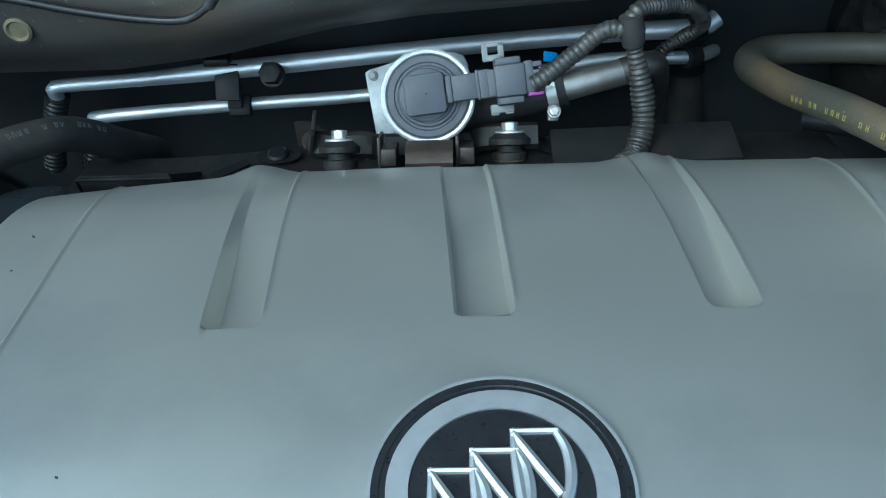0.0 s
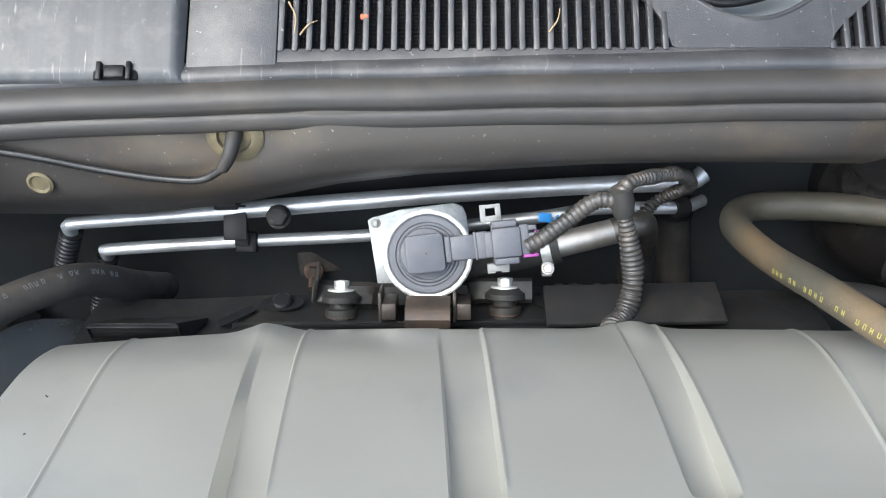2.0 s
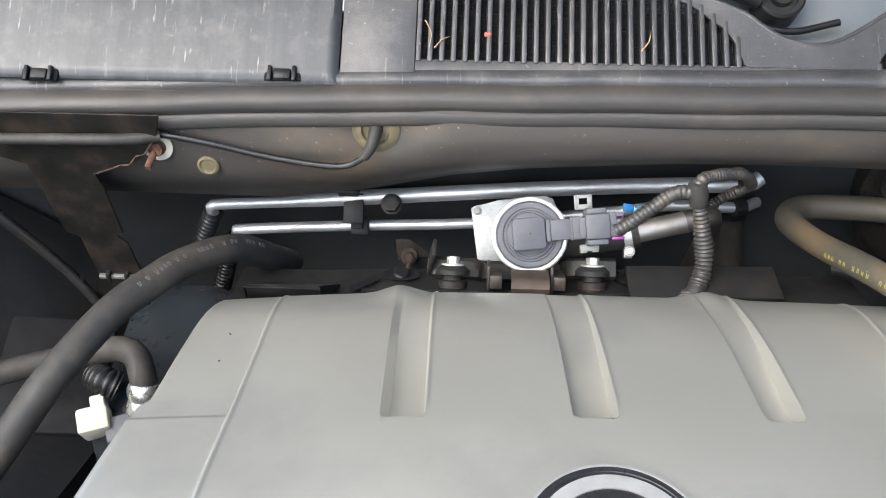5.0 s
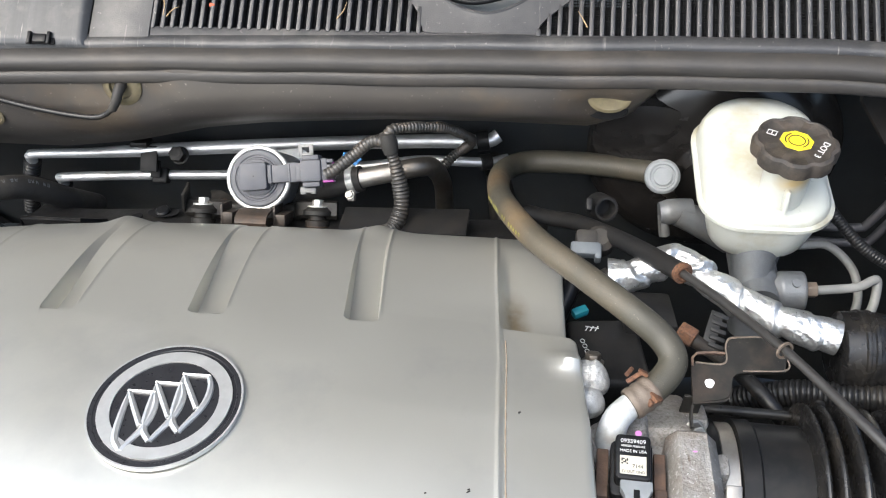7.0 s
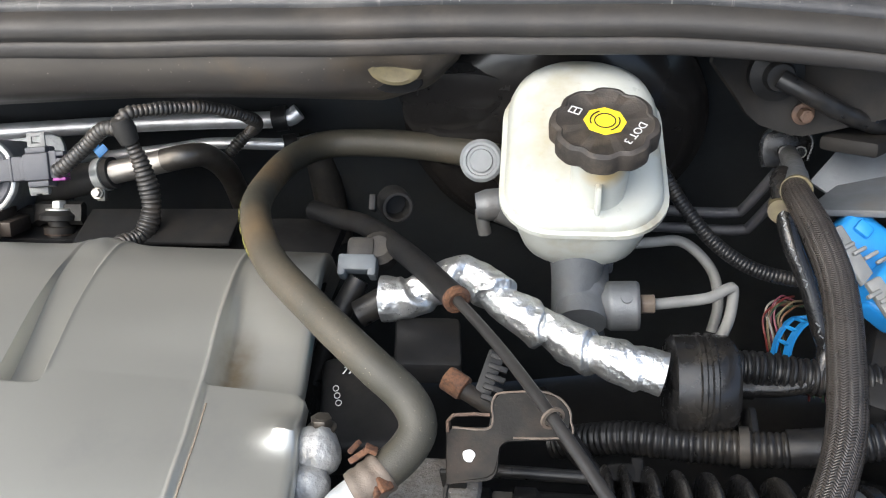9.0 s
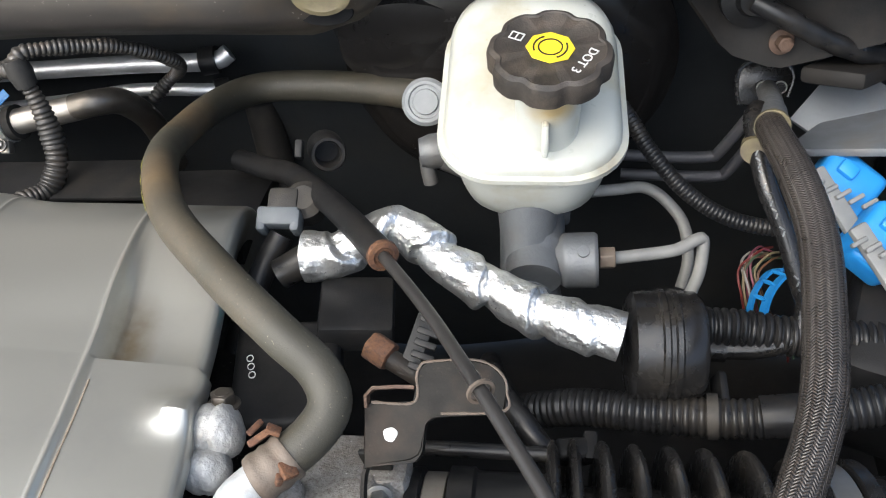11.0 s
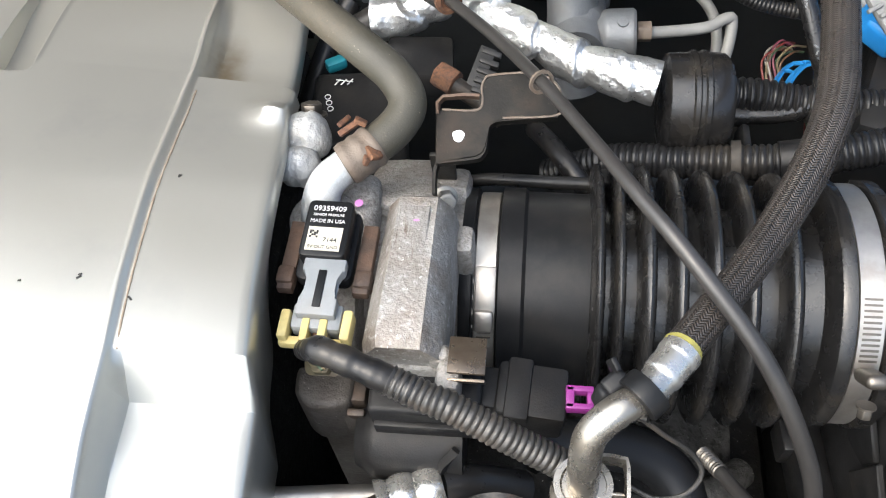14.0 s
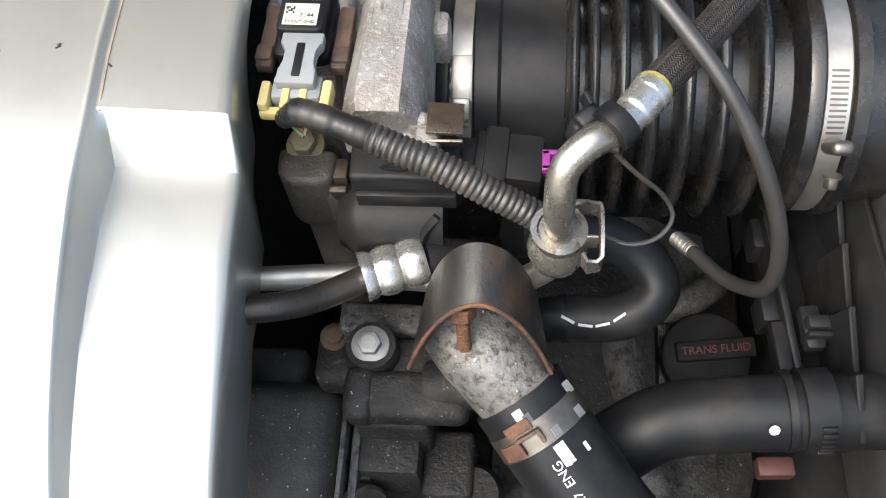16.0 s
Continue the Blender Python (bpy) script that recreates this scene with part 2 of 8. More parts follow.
def stain(m, centre, size, colour, amount):
    """A dust stain with a ragged outline round one place."""
    N, L = m.node_tree.nodes, m.node_tree.links
    g = N.new("ShaderNodeNewGeometry")
    mp = N.new("ShaderNodeMapping")
    mp.vector_type = "TEXTURE"
    mp.inputs["Location"].default_value, mp.inputs["Scale"].default_value = centre, size
    L.new(g.outputs["Position"], mp.inputs["Vector"])
    gr = N.new("ShaderNodeTexGradient")
    gr.gradient_type = "SPHERICAL"
    L.new(mp.outputs[0], gr.inputs[0])
    nz = N.new("ShaderNodeTexNoise")
    nz.inputs["Scale"].default_value, nz.inputs["Detail"].default_value = 60.0, 6.0
    L.new(g.outputs["Position"], nz.inputs["Vector"])
    mu = N.new("ShaderNodeMath")
    mu.operation = "MULTIPLY"
    L.new(gr.outputs["Fac"], mu.inputs[0])
    L.new(nz.outputs["Fac"], mu.inputs[1])
    rg = N.new("ShaderNodeMapRange")
    rg.inputs["From Min"].default_value, rg.inputs["From Max"].default_value, rg.inputs["To Max"].default_value = 0.05, 0.45, amount
    L.new(mu.outputs[0], rg.inputs["Value"])
    b = N["Principled BSDF"]
    old = b.inputs["Base Color"].links[0].from_socket
    mx = N.new("ShaderNodeMix")
    mx.data_type = "RGBA"
    L.new(rg.outputs[0], mx.inputs[0])
    L.new(old, mx.inputs[6])
    mx.inputs[7].default_value = (*colour, 1)
    L.new(mx.outputs[2], b.inputs["Base Color"])


stain(M_COVER, (0.240, 0.262, 0.908), (0.022, 0.05, 0.03), (0.24, 0.17, 0.08), 0.9)
stain(M_COVER, (0.262, 0.375, 0.875), (0.03, 0.03, 0.04), (0.24, 0.17, 0.08), 0.7)
M_BLACK = mat("black_plastic", (0.0085, 0.0088, 0.0095), (0.0145, 0.0148, 0.0155), 30, 0.36, 0.52, 0, 0.15, 900, DUST, 0.05, 20, DUST, 0.035, ior=1.28)
M_BELLOWS = mat("shiny_black_rubber", (0.0080, 0.0080, 0.0085), (0.0145, 0.0142, 0.0142), 30, 0.18, 0.32, 0, 0.10, 900, DUST, 0.08, 26, DUST, 0.035, ior=1.52, grain=((0.045, 0.039, 0.032), 240, 0.70, 0.84))
M_SHIELD = mat("rust_spotted_black_steel", (0.016, 0.0155, 0.0145), (0.030, 0.028, 0.025), 40, 0.34, 0.52, 0.1, 0.3, 420, (0.085, 0.046, 0.028), 0.55, 45, ior=1.4, grain=((0.075, 0.044, 0.028), 260, 0.66, 0.84))
M_BLACK_CLEAN = mat("clean_black_plastic", (0.0080, 0.0083, 0.0090), (0.0130, 0.0134, 0.0142), 30, 0.30, 0.44, 0, 0.08, 900, DUST, 0.05, 30, ior=1.29)
M_GREY_PLASTIC = mat("grey_black_plastic", (0.05, 0.052, 0.062), (0.07, 0.072, 0.08), 40, 0.45, 0.6, 0, 0.2, 1200, DUST, 0.1, 30)
M_RUBBER = mat("black_rubber", (0.019, 0.0185, 0.0178), (0.030, 0.0285, 0.0265), 25, 0.5, 0.7, 0, 0.2, 1000, DUST, 0.12, 25, DUST, 0.12, ior=1.4)
M_OLIVE = mat("dusty_olive_rubber", (0.036, 0.034, 0.025), (0.054, 0.050, 0.037), 12, 0.46, 0.64, 0, 0.2, 900, (0.15, 0.10, 0.05), 0.25, 7, DUST, 0.10, specks=(0.2, 0.18, 0.13), speck_scale=620, grain=((0.045, 0.043, 0.034), 700, 0.5, 0.8))
M_LOOM = mat("split_loom_plastic", (0.026, 0.025, 0.023), (0.046, 0.042, 0.037), 40, 0.26, 0.4, 0, 0.1, 900, (0.095, 0.072, 0.052), 0.45, 40)
M_LOOM_BLACK = mat("black_loom_plastic", (0.0095, 0.0095, 0.010), (0.016, 0.016, 0.0168), 40, 0.25, 0.40, 0, 0.05, 900, DUST, 0.12, 30, ior=1.4)
M_ALU = mat("drawn_aluminium", (0.66, 0.67, 0.68), (0.56, 0.57, 0.58), 25, 0.36, 0.5, 0.75, 0.08, 600, (0.25, 0.24, 0.22), 0.5, 14, streak=(0.3, 1, 1))
M_ZINC = mat("zinc_plate", (0.38, 0.395, 0.40), (0.30, 0.315, 0.32), 90, 0.48, 0.62, 0.6, 0.12, 500, (0.20, 0.20, 0.19), 0.5, 40, grain=((0.24, 0.245, 0.24), 420, 0.5, 0.75))
M_STEEL = mat("stainless_band", (0.46, 0.435, 0.395), (0.38, 0.355, 0.32), 60, 0.36, 0.5, 0.9, 0.04, 900, (0.25, 0.2, 0.14), 0.3, 30)
M_DARKSTEEL = mat("dull_steel", (0.12, 0.108, 0.092), (0.18, 0.163, 0.14), 60, 0.30, 0.46, 0.8, 0.1, 700, (0.07, 0.046, 0.03), 0.5, 30)
M_LINE_STEEL = mat("dark_oiled_steel", (0.050, 0.044, 0.038), (0.078, 0.068, 0.058), 50, 0.24, 0.4, 0.6, 0.08, 700, (0.07, 0.045, 0.028), 0.5, 40)
M_BRIGHT_BOLT = mat("bright_zinc_bolt", (0.62, 0.62, 0.59), (0.50, 0.50, 0.47), 90, 0.32, 0.46, 0.6, 0.1, 600, (0.30, 0.26, 0.2), 0.35, 60)
M_LUMP = mat("crumpled_grey_putty", (0.44, 0.44, 0.43), (0.33, 0.33, 0.32), 70, 0.45, 0.62, 0.35, 1.0, 300, (0.20, 0.18, 0.15), 0.6, 40, grain=((0.62, 0.62, 0.61), 300, 0.6, 0.8))
M_BROWN_STEEL = mat("brown_stained_steel", (0.036, 0.030, 0.0255), (0.058, 0.047, 0.038), 50, 0.42, 0.58, 0.4, 0.25, 500, (0.08, 0.048, 0.03), 0.5, 50)
M_AIRBOX = mat("scuffed_black_plastic", (0.026, 0.026, 0.0265), (0.040, 0.040, 0.0405), 18, 0.30, 0.44, 0, 0.12, 700, (0.075, 0.07, 0.062), 0.4, 14, DUST, 0.08, ior=1.42)
M_CAST = mat("cast_aluminium", (0.36, 0.345, 0.32), (0.27, 0.255, 0.235), 60, 0.5, 0.7, 0.3, 0.9, 620, (0.17, 0.125, 0.09), 0.7, 22, specks=(0.62, 0.61, 0.59), speck_scale=700, grain=((0.17, 0.15, 0.13), 380, 0.46, 0.70))
# weathered casting, toned down from M_CAST for shade low in the bay
M_CAST_MID = mat("shaded_weathered_cast_aluminium", (0.105, 0.103, 0.098), (0.064, 0.062, 0.058), 60, 0.48, 0.7, 0.25, 1.0, 320, (0.020, 0.018, 0.016), 0.75, 34, specks=(0.40, 0.39, 0.37), speck_scale=420, grain=((0.030, 0.029, 0.027), 180, 0.50, 0.64), ior=1.4)
M_NECK = mat("pitted_cast_aluminium", (0.195, 0.188, 0.177), (0.115, 0.109, 0.101), 50, 0.42, 0.62, 0.35, 1.0, 300, (0.075, 0.054, 0.04), 0.6, 28, specks=(0.60, 0.59, 0.57), speck_scale=300, grain=((0.060, 0.055, 0.049), 230, 0.50, 0.62))
M_BROWN_CAST = mat("brown_stained_casting", (0.092, 0.082, 0.070), (0.058, 0.051, 0.044), 50, 0.5, 0.7, 0.2, 0.6, 480, (0.034, 0.027, 0.021), 0.7, 34, specks=(0.24, 0.22, 0.19), speck_scale=520)
M_MOTOR = mat("streaked_motor_casting", (0.30, 0.288, 0.27), (0.20, 0.185, 0.165), 70, 0.46, 0.64, 0.3, 0.9, 420, (0.15, 0.108, 0.078), 0.6, 30, specks=(0.60, 0.59, 0.56), speck_scale=420, streak=(1.0, 0.45, 1.0), grain=((0.42, 0.41, 0.39), 300, 0.54, 0.70), drips=((0.12, 0.095, 0.075), (420, 70, 120), 0.50, 0.64))
M_BRONZE = mat("bronze_spring_steel", (0.23, 0.185, 0.14), (0.18, 0.142, 0.105), 60, 0.24, 0.36, 0.85, 0.04, 700, (0.12, 0.08, 0.05), 0.4, 60)
M_STRAP = mat("dark_strap_plastic", (0.016, 0.016, 0.016), (0.026, 0.026, 0.026), 60, 0.45, ior=1.35)
M_DKCONN = mat("blue_grey_connector", (0.10, 0.112, 0.122), (0.13, 0.142, 0.15), 60, 0.42)
M_BLACK_PAINT = mat("black_paint_worn", (0.0085, 0.0081, 0.0072), (0.0155, 0.0145, 0.0128), 40, 0.42, 0.58, 0.1, 0.15, 500, (0.050, 0.033, 0.022), 0.35, 40, grain=((0.055, 0.045, 0.034), 420, 0.64, 0.80), ior=1.25)
M_BOLT = mat("grey_bolt_steel", (0.24, 0.24, 0.232), (0.18, 0.18, 0.172), 90, 0.42, 0.56, 0.5, 0.1, 600, (0.11, 0.09, 0.065), 0.4, 50)
M_FITTING = mat("nickel_fitting", (0.37, 0.345, 0.305), (0.28, 0.258, 0.222), 60, 0.22, 0.34, 0.85, 0.05, 700, (0.17, 0.135, 0.092), 0.4, 40)
M_CYL = mat("grey_cast_cylinder", (0.115, 0.122, 0.13), (0.15, 0.158, 0.165), 40, 0.42, 0.58, 0.35, 0.3, 500, DUST, 0.3, 25)
M_TOWER = mat("dusty_painted_steel", (0.0115, 0.0108, 0.0102), (0.018, 0.0168, 0.0155), 14, 0.55, 0.72, 0, 0.12, 500, (0.036, 0.030, 0.024), 0.5, 18, ior=1.28)
M_DOME = mat("dark_blue_grey_plastic", (0.0135, 0.0165, 0.020), (0.019, 0.023, 0.027), 16, 0.24, 0.36, 0, 0.04, 600, DUST, 0.05, 14, ior=1.42)
# grimy casting; its base is also darkened to carry the deep bay's shade
M_CAST_SHADED = mat("shaded_grimy_cast_aluminium", (0.0125, 0.012, 0.0113), (0.028, 0.027, 0.025), 60, 0.46, 0.7, 0.12, 1.0, 300, (0.0065, 0.006, 0.0056), 0.8, 30, specks=(0.28, 0.27, 0.25), speck_scale=420, grain=((0.062, 0.060, 0.056), 170, 0.60, 0.74), ior=1.33)
M_TIMING = mat("grimy_timing_casting", (0.034, 0.033, 0.031), (0.048, 0.0465, 0.044), 45, 0.42, 0.6, 0.15, 0.5, 420, (0.014, 0.0135, 0.0125), 0.7, 18, specks=(0.5, 0.49, 0.46), speck_scale=420, ior=1.4)
M_TAN_EDGE = mat("tan_worn_steel", (0.115, 0.092, 0.072), (0.16, 0.13, 0.102), 70, 0.5, 0.66, 0.2, 0.3, 500, (0.075, 0.045, 0.028), 0.6, 70)
M_RUST = mat("rusty_steel", (0.095, 0.042, 0.023), (0.165, 0.078, 0.037), 60, 0.7, 0.9, 0.1, 0.5, 500, (0.04, 0.029, 0.025), 0.8, 40, grain=((0.045, 0.026, 0.019), 420, 0.45, 0.7))
M_BLACK_RUST = mat("black_painted_rusty_steel", (0.013, 0.0125, 0.0115), (0.022, 0.021, 0.019), 40, 0.46, 0.64, 0.0, 0.25, 500, (0.055, 0.035, 0.022), 0.30, 34, grain=((0.055, 0.044, 0.034), 300, 0.68, 0.84), ior=1.35)
M_RUST_DARK = mat("dark_rusty_steel", (0.068, 0.042, 0.029), (0.11, 0.066, 0.042), 60, 0.6, 0.8, 0.1, 0.4, 500, (0.03, 0.025, 0.022), 0.8, 40)
M_FOIL = mat("crinkled_foil", (0.82, 0.82, 0.805), (0.70, 0.70, 0.685), 160, 0.26, 0.42, 0.92, 1.0, 260, (0.45, 0.41, 0.34), 0.45, 60, grain=((0.46, 0.43, 0.39), 200, 0.58, 0.78))
M_RES = mat("milky_plastic", (0.475, 0.485, 0.445), (0.42, 0.43, 0.38), 14, 0.26, 0.4, 0, 0.06, 500, (0.33, 0.27, 0.14), 0.5, 24, subsurface=0.08, grain=((0.32, 0.27, 0.16), 90, 0.64, 0.85))
M_CAP = mat("weathered_black_cap", (0.024, 0.021, 0.018), (0.048, 0.040, 0.033), 60, 0.45, 0.62, 0, 0.3, 700, (0.10, 0.08, 0.06), 0.6, 70)
M_YELLOW = mat("yellow_print", (0.80, 0.58, 0.02), (0.72, 0.50, 0.02), 60, 0.5)
M_PRINT = mat("white_print", (0.60, 0.60, 0.585), (0.46, 0.46, 0.45), 300, 0.55)
M_PRINT_OLIVE = mat("olive_print", (0.30, 0.27, 0.065), (0.21, 0.19, 0.05), 300, 0.55)
M_RED_PRINT = mat("red_print", (0.125, 0.020, 0.018), (0.07, 0.014, 0.013), 300, 0.6)
M_LABEL = mat("paper_label", (0.47, 0.45, 0.375), (0.41, 0.39, 0.32), 90, 0.6)
M_BLUE = mat("blue_plastic", (0.03, 0.25, 0.62), (0.025, 0.21, 0.55), 40, 0.35, 0.5)
M_BLUE_TAPE = mat("blue_tape", (0.03, 0.16, 0.38), (0.02, 0.12, 0.3), 40, 0.5)
M_LEVER = mat("grey_lever_plastic", (0.17, 0.17, 0.165), (0.21, 0.21, 0.20), 60, 0.5)
M_CONN_GREY = mat("light_grey_plastic", (0.17, 0.182, 0.19), (0.21, 0.222, 0.23), 60, 0.42, 0.55, 0, 0.1, 900, DUST, 0.2, 40)
M_YELLOW_PLASTIC = mat("yellowed_plastic", (0.56, 0.46, 0.19), (0.47, 0.385, 0.155), 60, 0.45, 0.58, 0, 0.1, 600, (0.3, 0.22, 0.1), 0.4, 60)
M_PURPLE = mat("purple_plastic", (0.22, 0.025, 0.19), (0.17, 0.02, 0.15), 60, 0.4)
M_PINK = mat("pink_paint_dab", (0.65, 0.25, 0.6), (0.55, 0.2, 0.5), 200, 0.6)
M_WHITE = mat("white_paint", (0.78, 0.78, 0.76), (0.7, 0.7, 0.68), 60, 0.5)
M_PANEL = mat("overspray_sheet_metal", (0.058, 0.053, 0.049), (0.082, 0.073, 0.064), 5, 0.38, 0.5, 0.3, 0.06, 600, (0.185, 0.132, 0.074), 0.5, 4.5, DUST, 0.10, specks=(0.25, 0.23, 0.20), speck_scale=300, streak=(0.5, 1, 1))
M_SEAL = mat("dusty_seal_rubber", (0.026, 0.0245, 0.0235), (0.039, 0.0365, 0.035), 9, 0.42, 0.56, 0, 0.12, 800, (0.080, 0.067, 0.056), 0.5, 8, DUST, 0.10, ior=1.42, streak=(0.2, 1, 1))
M_COWL = mat("dusty_cowl_plastic", (0.020, 0.021, 0.024), (0.032, 0.032, 0.0345), 18, 0.34, 0.5, 0, 0.25, 900, (0.12, 0.113, 0.103), 0.4, 16, (0.14, 0.13, 0.118), 0.18, specks=(0.2, 0.19, 0.175), speck_scale=300, streak=(1, 0.35, 0.35), drips=((0.26, 0.25, 0.225), (200, 22, 22), 0.62, 0.74))
M_LID = mat("streaked_lid_plastic", (0.040, 0.042, 0.046), (0.058, 0.060, 0.064), 24, 0.30, 0.42, 0, 0.05, 900, (0.13, 0.125, 0.115), 0.30, 60, (0.16, 0.15, 0.13), 0.12, ior=1.4, streak=(4.0, 0.15, 0.15), grain=((0.20, 0.19, 0.17), 110, 0.66, 0.84), drips=((0.42, 0.40, 0.36), (240, 26, 26), 0.60, 0.70))
M_LINE = mat("dark_line_plastic", (0.022, 0.021, 0.020), (0.034, 0.032, 0.030), 30, 0.28, 0.4, 0, 0.06, 700)
M_SCREEN = mat("dark_screen", (0.006, 0.006, 0.007), (0.012, 0.012, 0.012), 60, 0.7, ior=1.25)
M_DEEP = mat("grimy_dark_metal", (0.0095, 0.0100, 0.0110), (0.0165, 0.0168, 0.0180), 14, 0.5, 0.7, 0.0, 0.2, 200, (0.040, 0.034, 0.028), 0.35, 12, ior=1.4)
M_FIREWALL = mat("dark_blue_black_paint", (0.020, 0.023, 0.0255), (0.030, 0.033, 0.0355), 10, 0.42, 0.6, 0.0, 0.2, 200, (0.042, 0.037, 0.03), 0.35, 12, ior=1.4)
M_GLOSS = mat("glossy_black_paint", (0.013, 0.012, 0.0115), (0.020, 0.0185, 0.0175), 20, 0.17, 0.28, 0, 0.02, 300, (0.04, 0.034, 0.028), 0.3, 15)
M_OLIVE_PLUG = mat("olive_plug", (0.135, 0.112, 0.058), (0.10, 0.084, 0.048), 60, 0.6, 0.75, 0, 0.2, 500, (0.06, 0.045, 0.03), 0.5, 60)
M_BLUEGREY = mat("blue_grey_paint", (0.105, 0.115, 0.128), (0.135, 0.147, 0.16), 20, 0.4, 0.55, 0.2, 0.1, 300, DUST, 0.4, 15)
M_CHROME = mat("satin_silver", (0.60, 0.60, 0.585), (0.53, 0.53, 0.515), 90, 0.3, 0.42, 0.7)
M_EMBLEM_BLACK = mat("emblem_black", (0.012, 0.012, 0.014), (0.018, 0.018, 0.02), 90, 0.25, 0.4)
M_NICKEL = mat("bright_nickel_plate", (0.62, 0.605, 0.565), (0.54, 0.525, 0.485), 70, 0.22, 0.34, 0.85, 0.05, 700, (0.30, 0.26, 0.2), 0.35, 60)
M_ELBOW = mat("chalky_aluminium", (0.50, 0.52, 0.53), (0.36, 0.38, 0.39), 60, 0.5, 0.65, 0.2, 0.3, 500, (0.24, 0.20, 0.15), 0.5, 70)
M_DIRT = mat("settled_brown_dirt", (0.30, 0.245, 0.18), (0.22, 0.17, 0.12), 200, 0.8)
M_STRAW = mat("dry_straw", (0.38, 0.27, 0.15), (0.30, 0.20, 0.10), 90, 0.7)
M_CHIP = mat("orange_chip", (0.55, 0.14, 0.07), (0.45, 0.10, 0.05), 90, 0.6)
M_RECESS = mat("blue_grey_recess", (0.085, 0.10, 0.115), (0.11, 0.125, 0.14), 12, 0.35, 0.45, 0, 0.05, 500, DUST, 0.2, 12)
# out of view; paleness chosen for bounce light on the cover's sides
M_GROUND = mat("pale_bounce_ground", (0.32, 0.305, 0.275), (0.38, 0.365, 0.335), 6, 0.8, 0.95, 0, 0.5, 90, (0.2, 0.19, 0.17), 0.4, 3)
M_HOOD = mat("hood_liner", (0.022, 0.022, 0.0235), (0.034, 0.033, 0.0325), 15, 0.8, 0.95, 0, 0.3, 200)
stain(M_RES, (0.4645, 0.394, 0.966), (0.022, 0.012, 0.016), (0.42, 0.29, 0.10), 0.8)
stain(M_RES, (0.500, 0.392, 0.922), (0.020, 0.02, 0.010), (0.20, 0.17, 0.11), 0.7)
stain(M_OLIVE, (0.2158, 0.459, 0.890), (0.03, 0.07, 0.04), (0.16, 0.10, 0.045), 0.45)
stain(M_OLIVE, (0.240, 0.36, 0.945), (0.03, 0.05, 0.02), (0.20, 0.13, 0.06), 0.35)


# ---- large structure ----
def plain(name, bm, m, label, category="structure"):
    return solo(name, bm, m, label, category, "structure")


# unseen ground, added pale as a reflector below and around the car
plain("ground", box(600, 600, 0.2, T(0, 0, -0.1), 0), M_GROUND, "unseen ground under the parked car, made pale to bounce light", "ground")
plain("wall_left", box(0.03, 1.1, 0.62, T(-0.70, 0.10, 0.64), 0.006), M_DEEP, "dark inner fender wall of the engine bay", "wall")
plain("wall_right", box(0.03, 1.1, 0.62, T(0.84, 0.10, 0.64), 0.006), M_DEEP, "dark inner fender wall of the engine bay", "wall")
plain("wall_front", box(1.6, 0.03, 0.55, T(0.07, -0.47, 0.60), 0.006), M_DEEP, "dark radiator support closing the bay in front", "wall")
plain("floor", box(1.56, 1.2, 0.03, T(0.07, 0.10, 0.38), 0.006), M_DEEP, "dark splash shield below the engine", "floor")


# firewall behind the pipes, pressed steel with a shallow step
def firewall_at(u, v):
    return (u, 0.625 + 0.012 * math.sin(u * 14) - 0.025 * max(0, 0.72 - v) / 0.3, v)


plain("wall_firewall", sheet(firewall_at, [-0.69 + 0.0383 * i for i in range(40)], [0.40 + 0.03 * i for i in range(21)], 0.004), M_FIREWALL,
      "black pressed-steel firewall behind the engine", "wall")

# raised hood with its dark liner
hood = thing("car_hood", (0.07, 0.72, 1.08), "raised hood with a dark fibre liner above the engine bay", "hood")
HT = radians(70)


def hood_at(u, v):
    return (0.07 + 1.5 * u, 0.72 - 0.70 * v * math.cos(HT) + 0.03 * (1 - (2 * u) ** 2), 1.10 + 0.70 * v * math.sin(HT))


part("panel", sheet(hood_at, [-0.5 + i / 24 for i in range(25)], [i / 16 for i in range(17)], 0.03), M_HOOD, hood)

def sm(a, b, x):
    t = min(1.0, max(0.0, (x - a) / (b - a)))
    return t * t * (3 - 2 * t)


# upper firewall panel under the cowl
PB_X = [-0.62, -0.41, -0.26, -0.18, -0.095, -0.03, 0.10, 0.20, 0.30, 0.337, 0.360, 0.370, 0.375]
PB_Z = [0.858, 0.860, 0.864, 0.876, 0.897, 0.905, 0.911, 0.912, 0.912, 0.926, 0.948, 0.975, 0.991]


def upper_panel(u, v):
    zb = float(np.interp(u, PB_X, PB_Z))
    z = 0.992 + (zb - 0.992) * v
    k = min(1.0, (0.992 - zb) / 0.07)
    y = 0.508 - 0.012 * k * math.sin(min(1, v * 1.1) * math.pi) + 0.018 * k * max(0, v - 0.6) ** 1.5 * 4 + 0.02 * sm(0.33, 0.375, u)
    y += 0.010 * math.exp(-((u + 0.157) / 0.035) ** 2 - ((z - 0.965) / 0.03) ** 2) + 0.012 * math.exp(-((u - 0.316) / 0.035) ** 2 - ((z - 0.95) / 0.02) ** 2)
    return (u, y + 0.004 * math.sin(u * 9), z)


plain("trim_upper_panel", sheet(upper_panel, [-0.62 + 0.0085 * i for i in range(117)] + [0.372, 0.3745], [i / 20 for i in range(21)], 0.0025), M_PANEL,
      "grey-brown sheet-metal panel with gold overspray under the cowl", "panel")


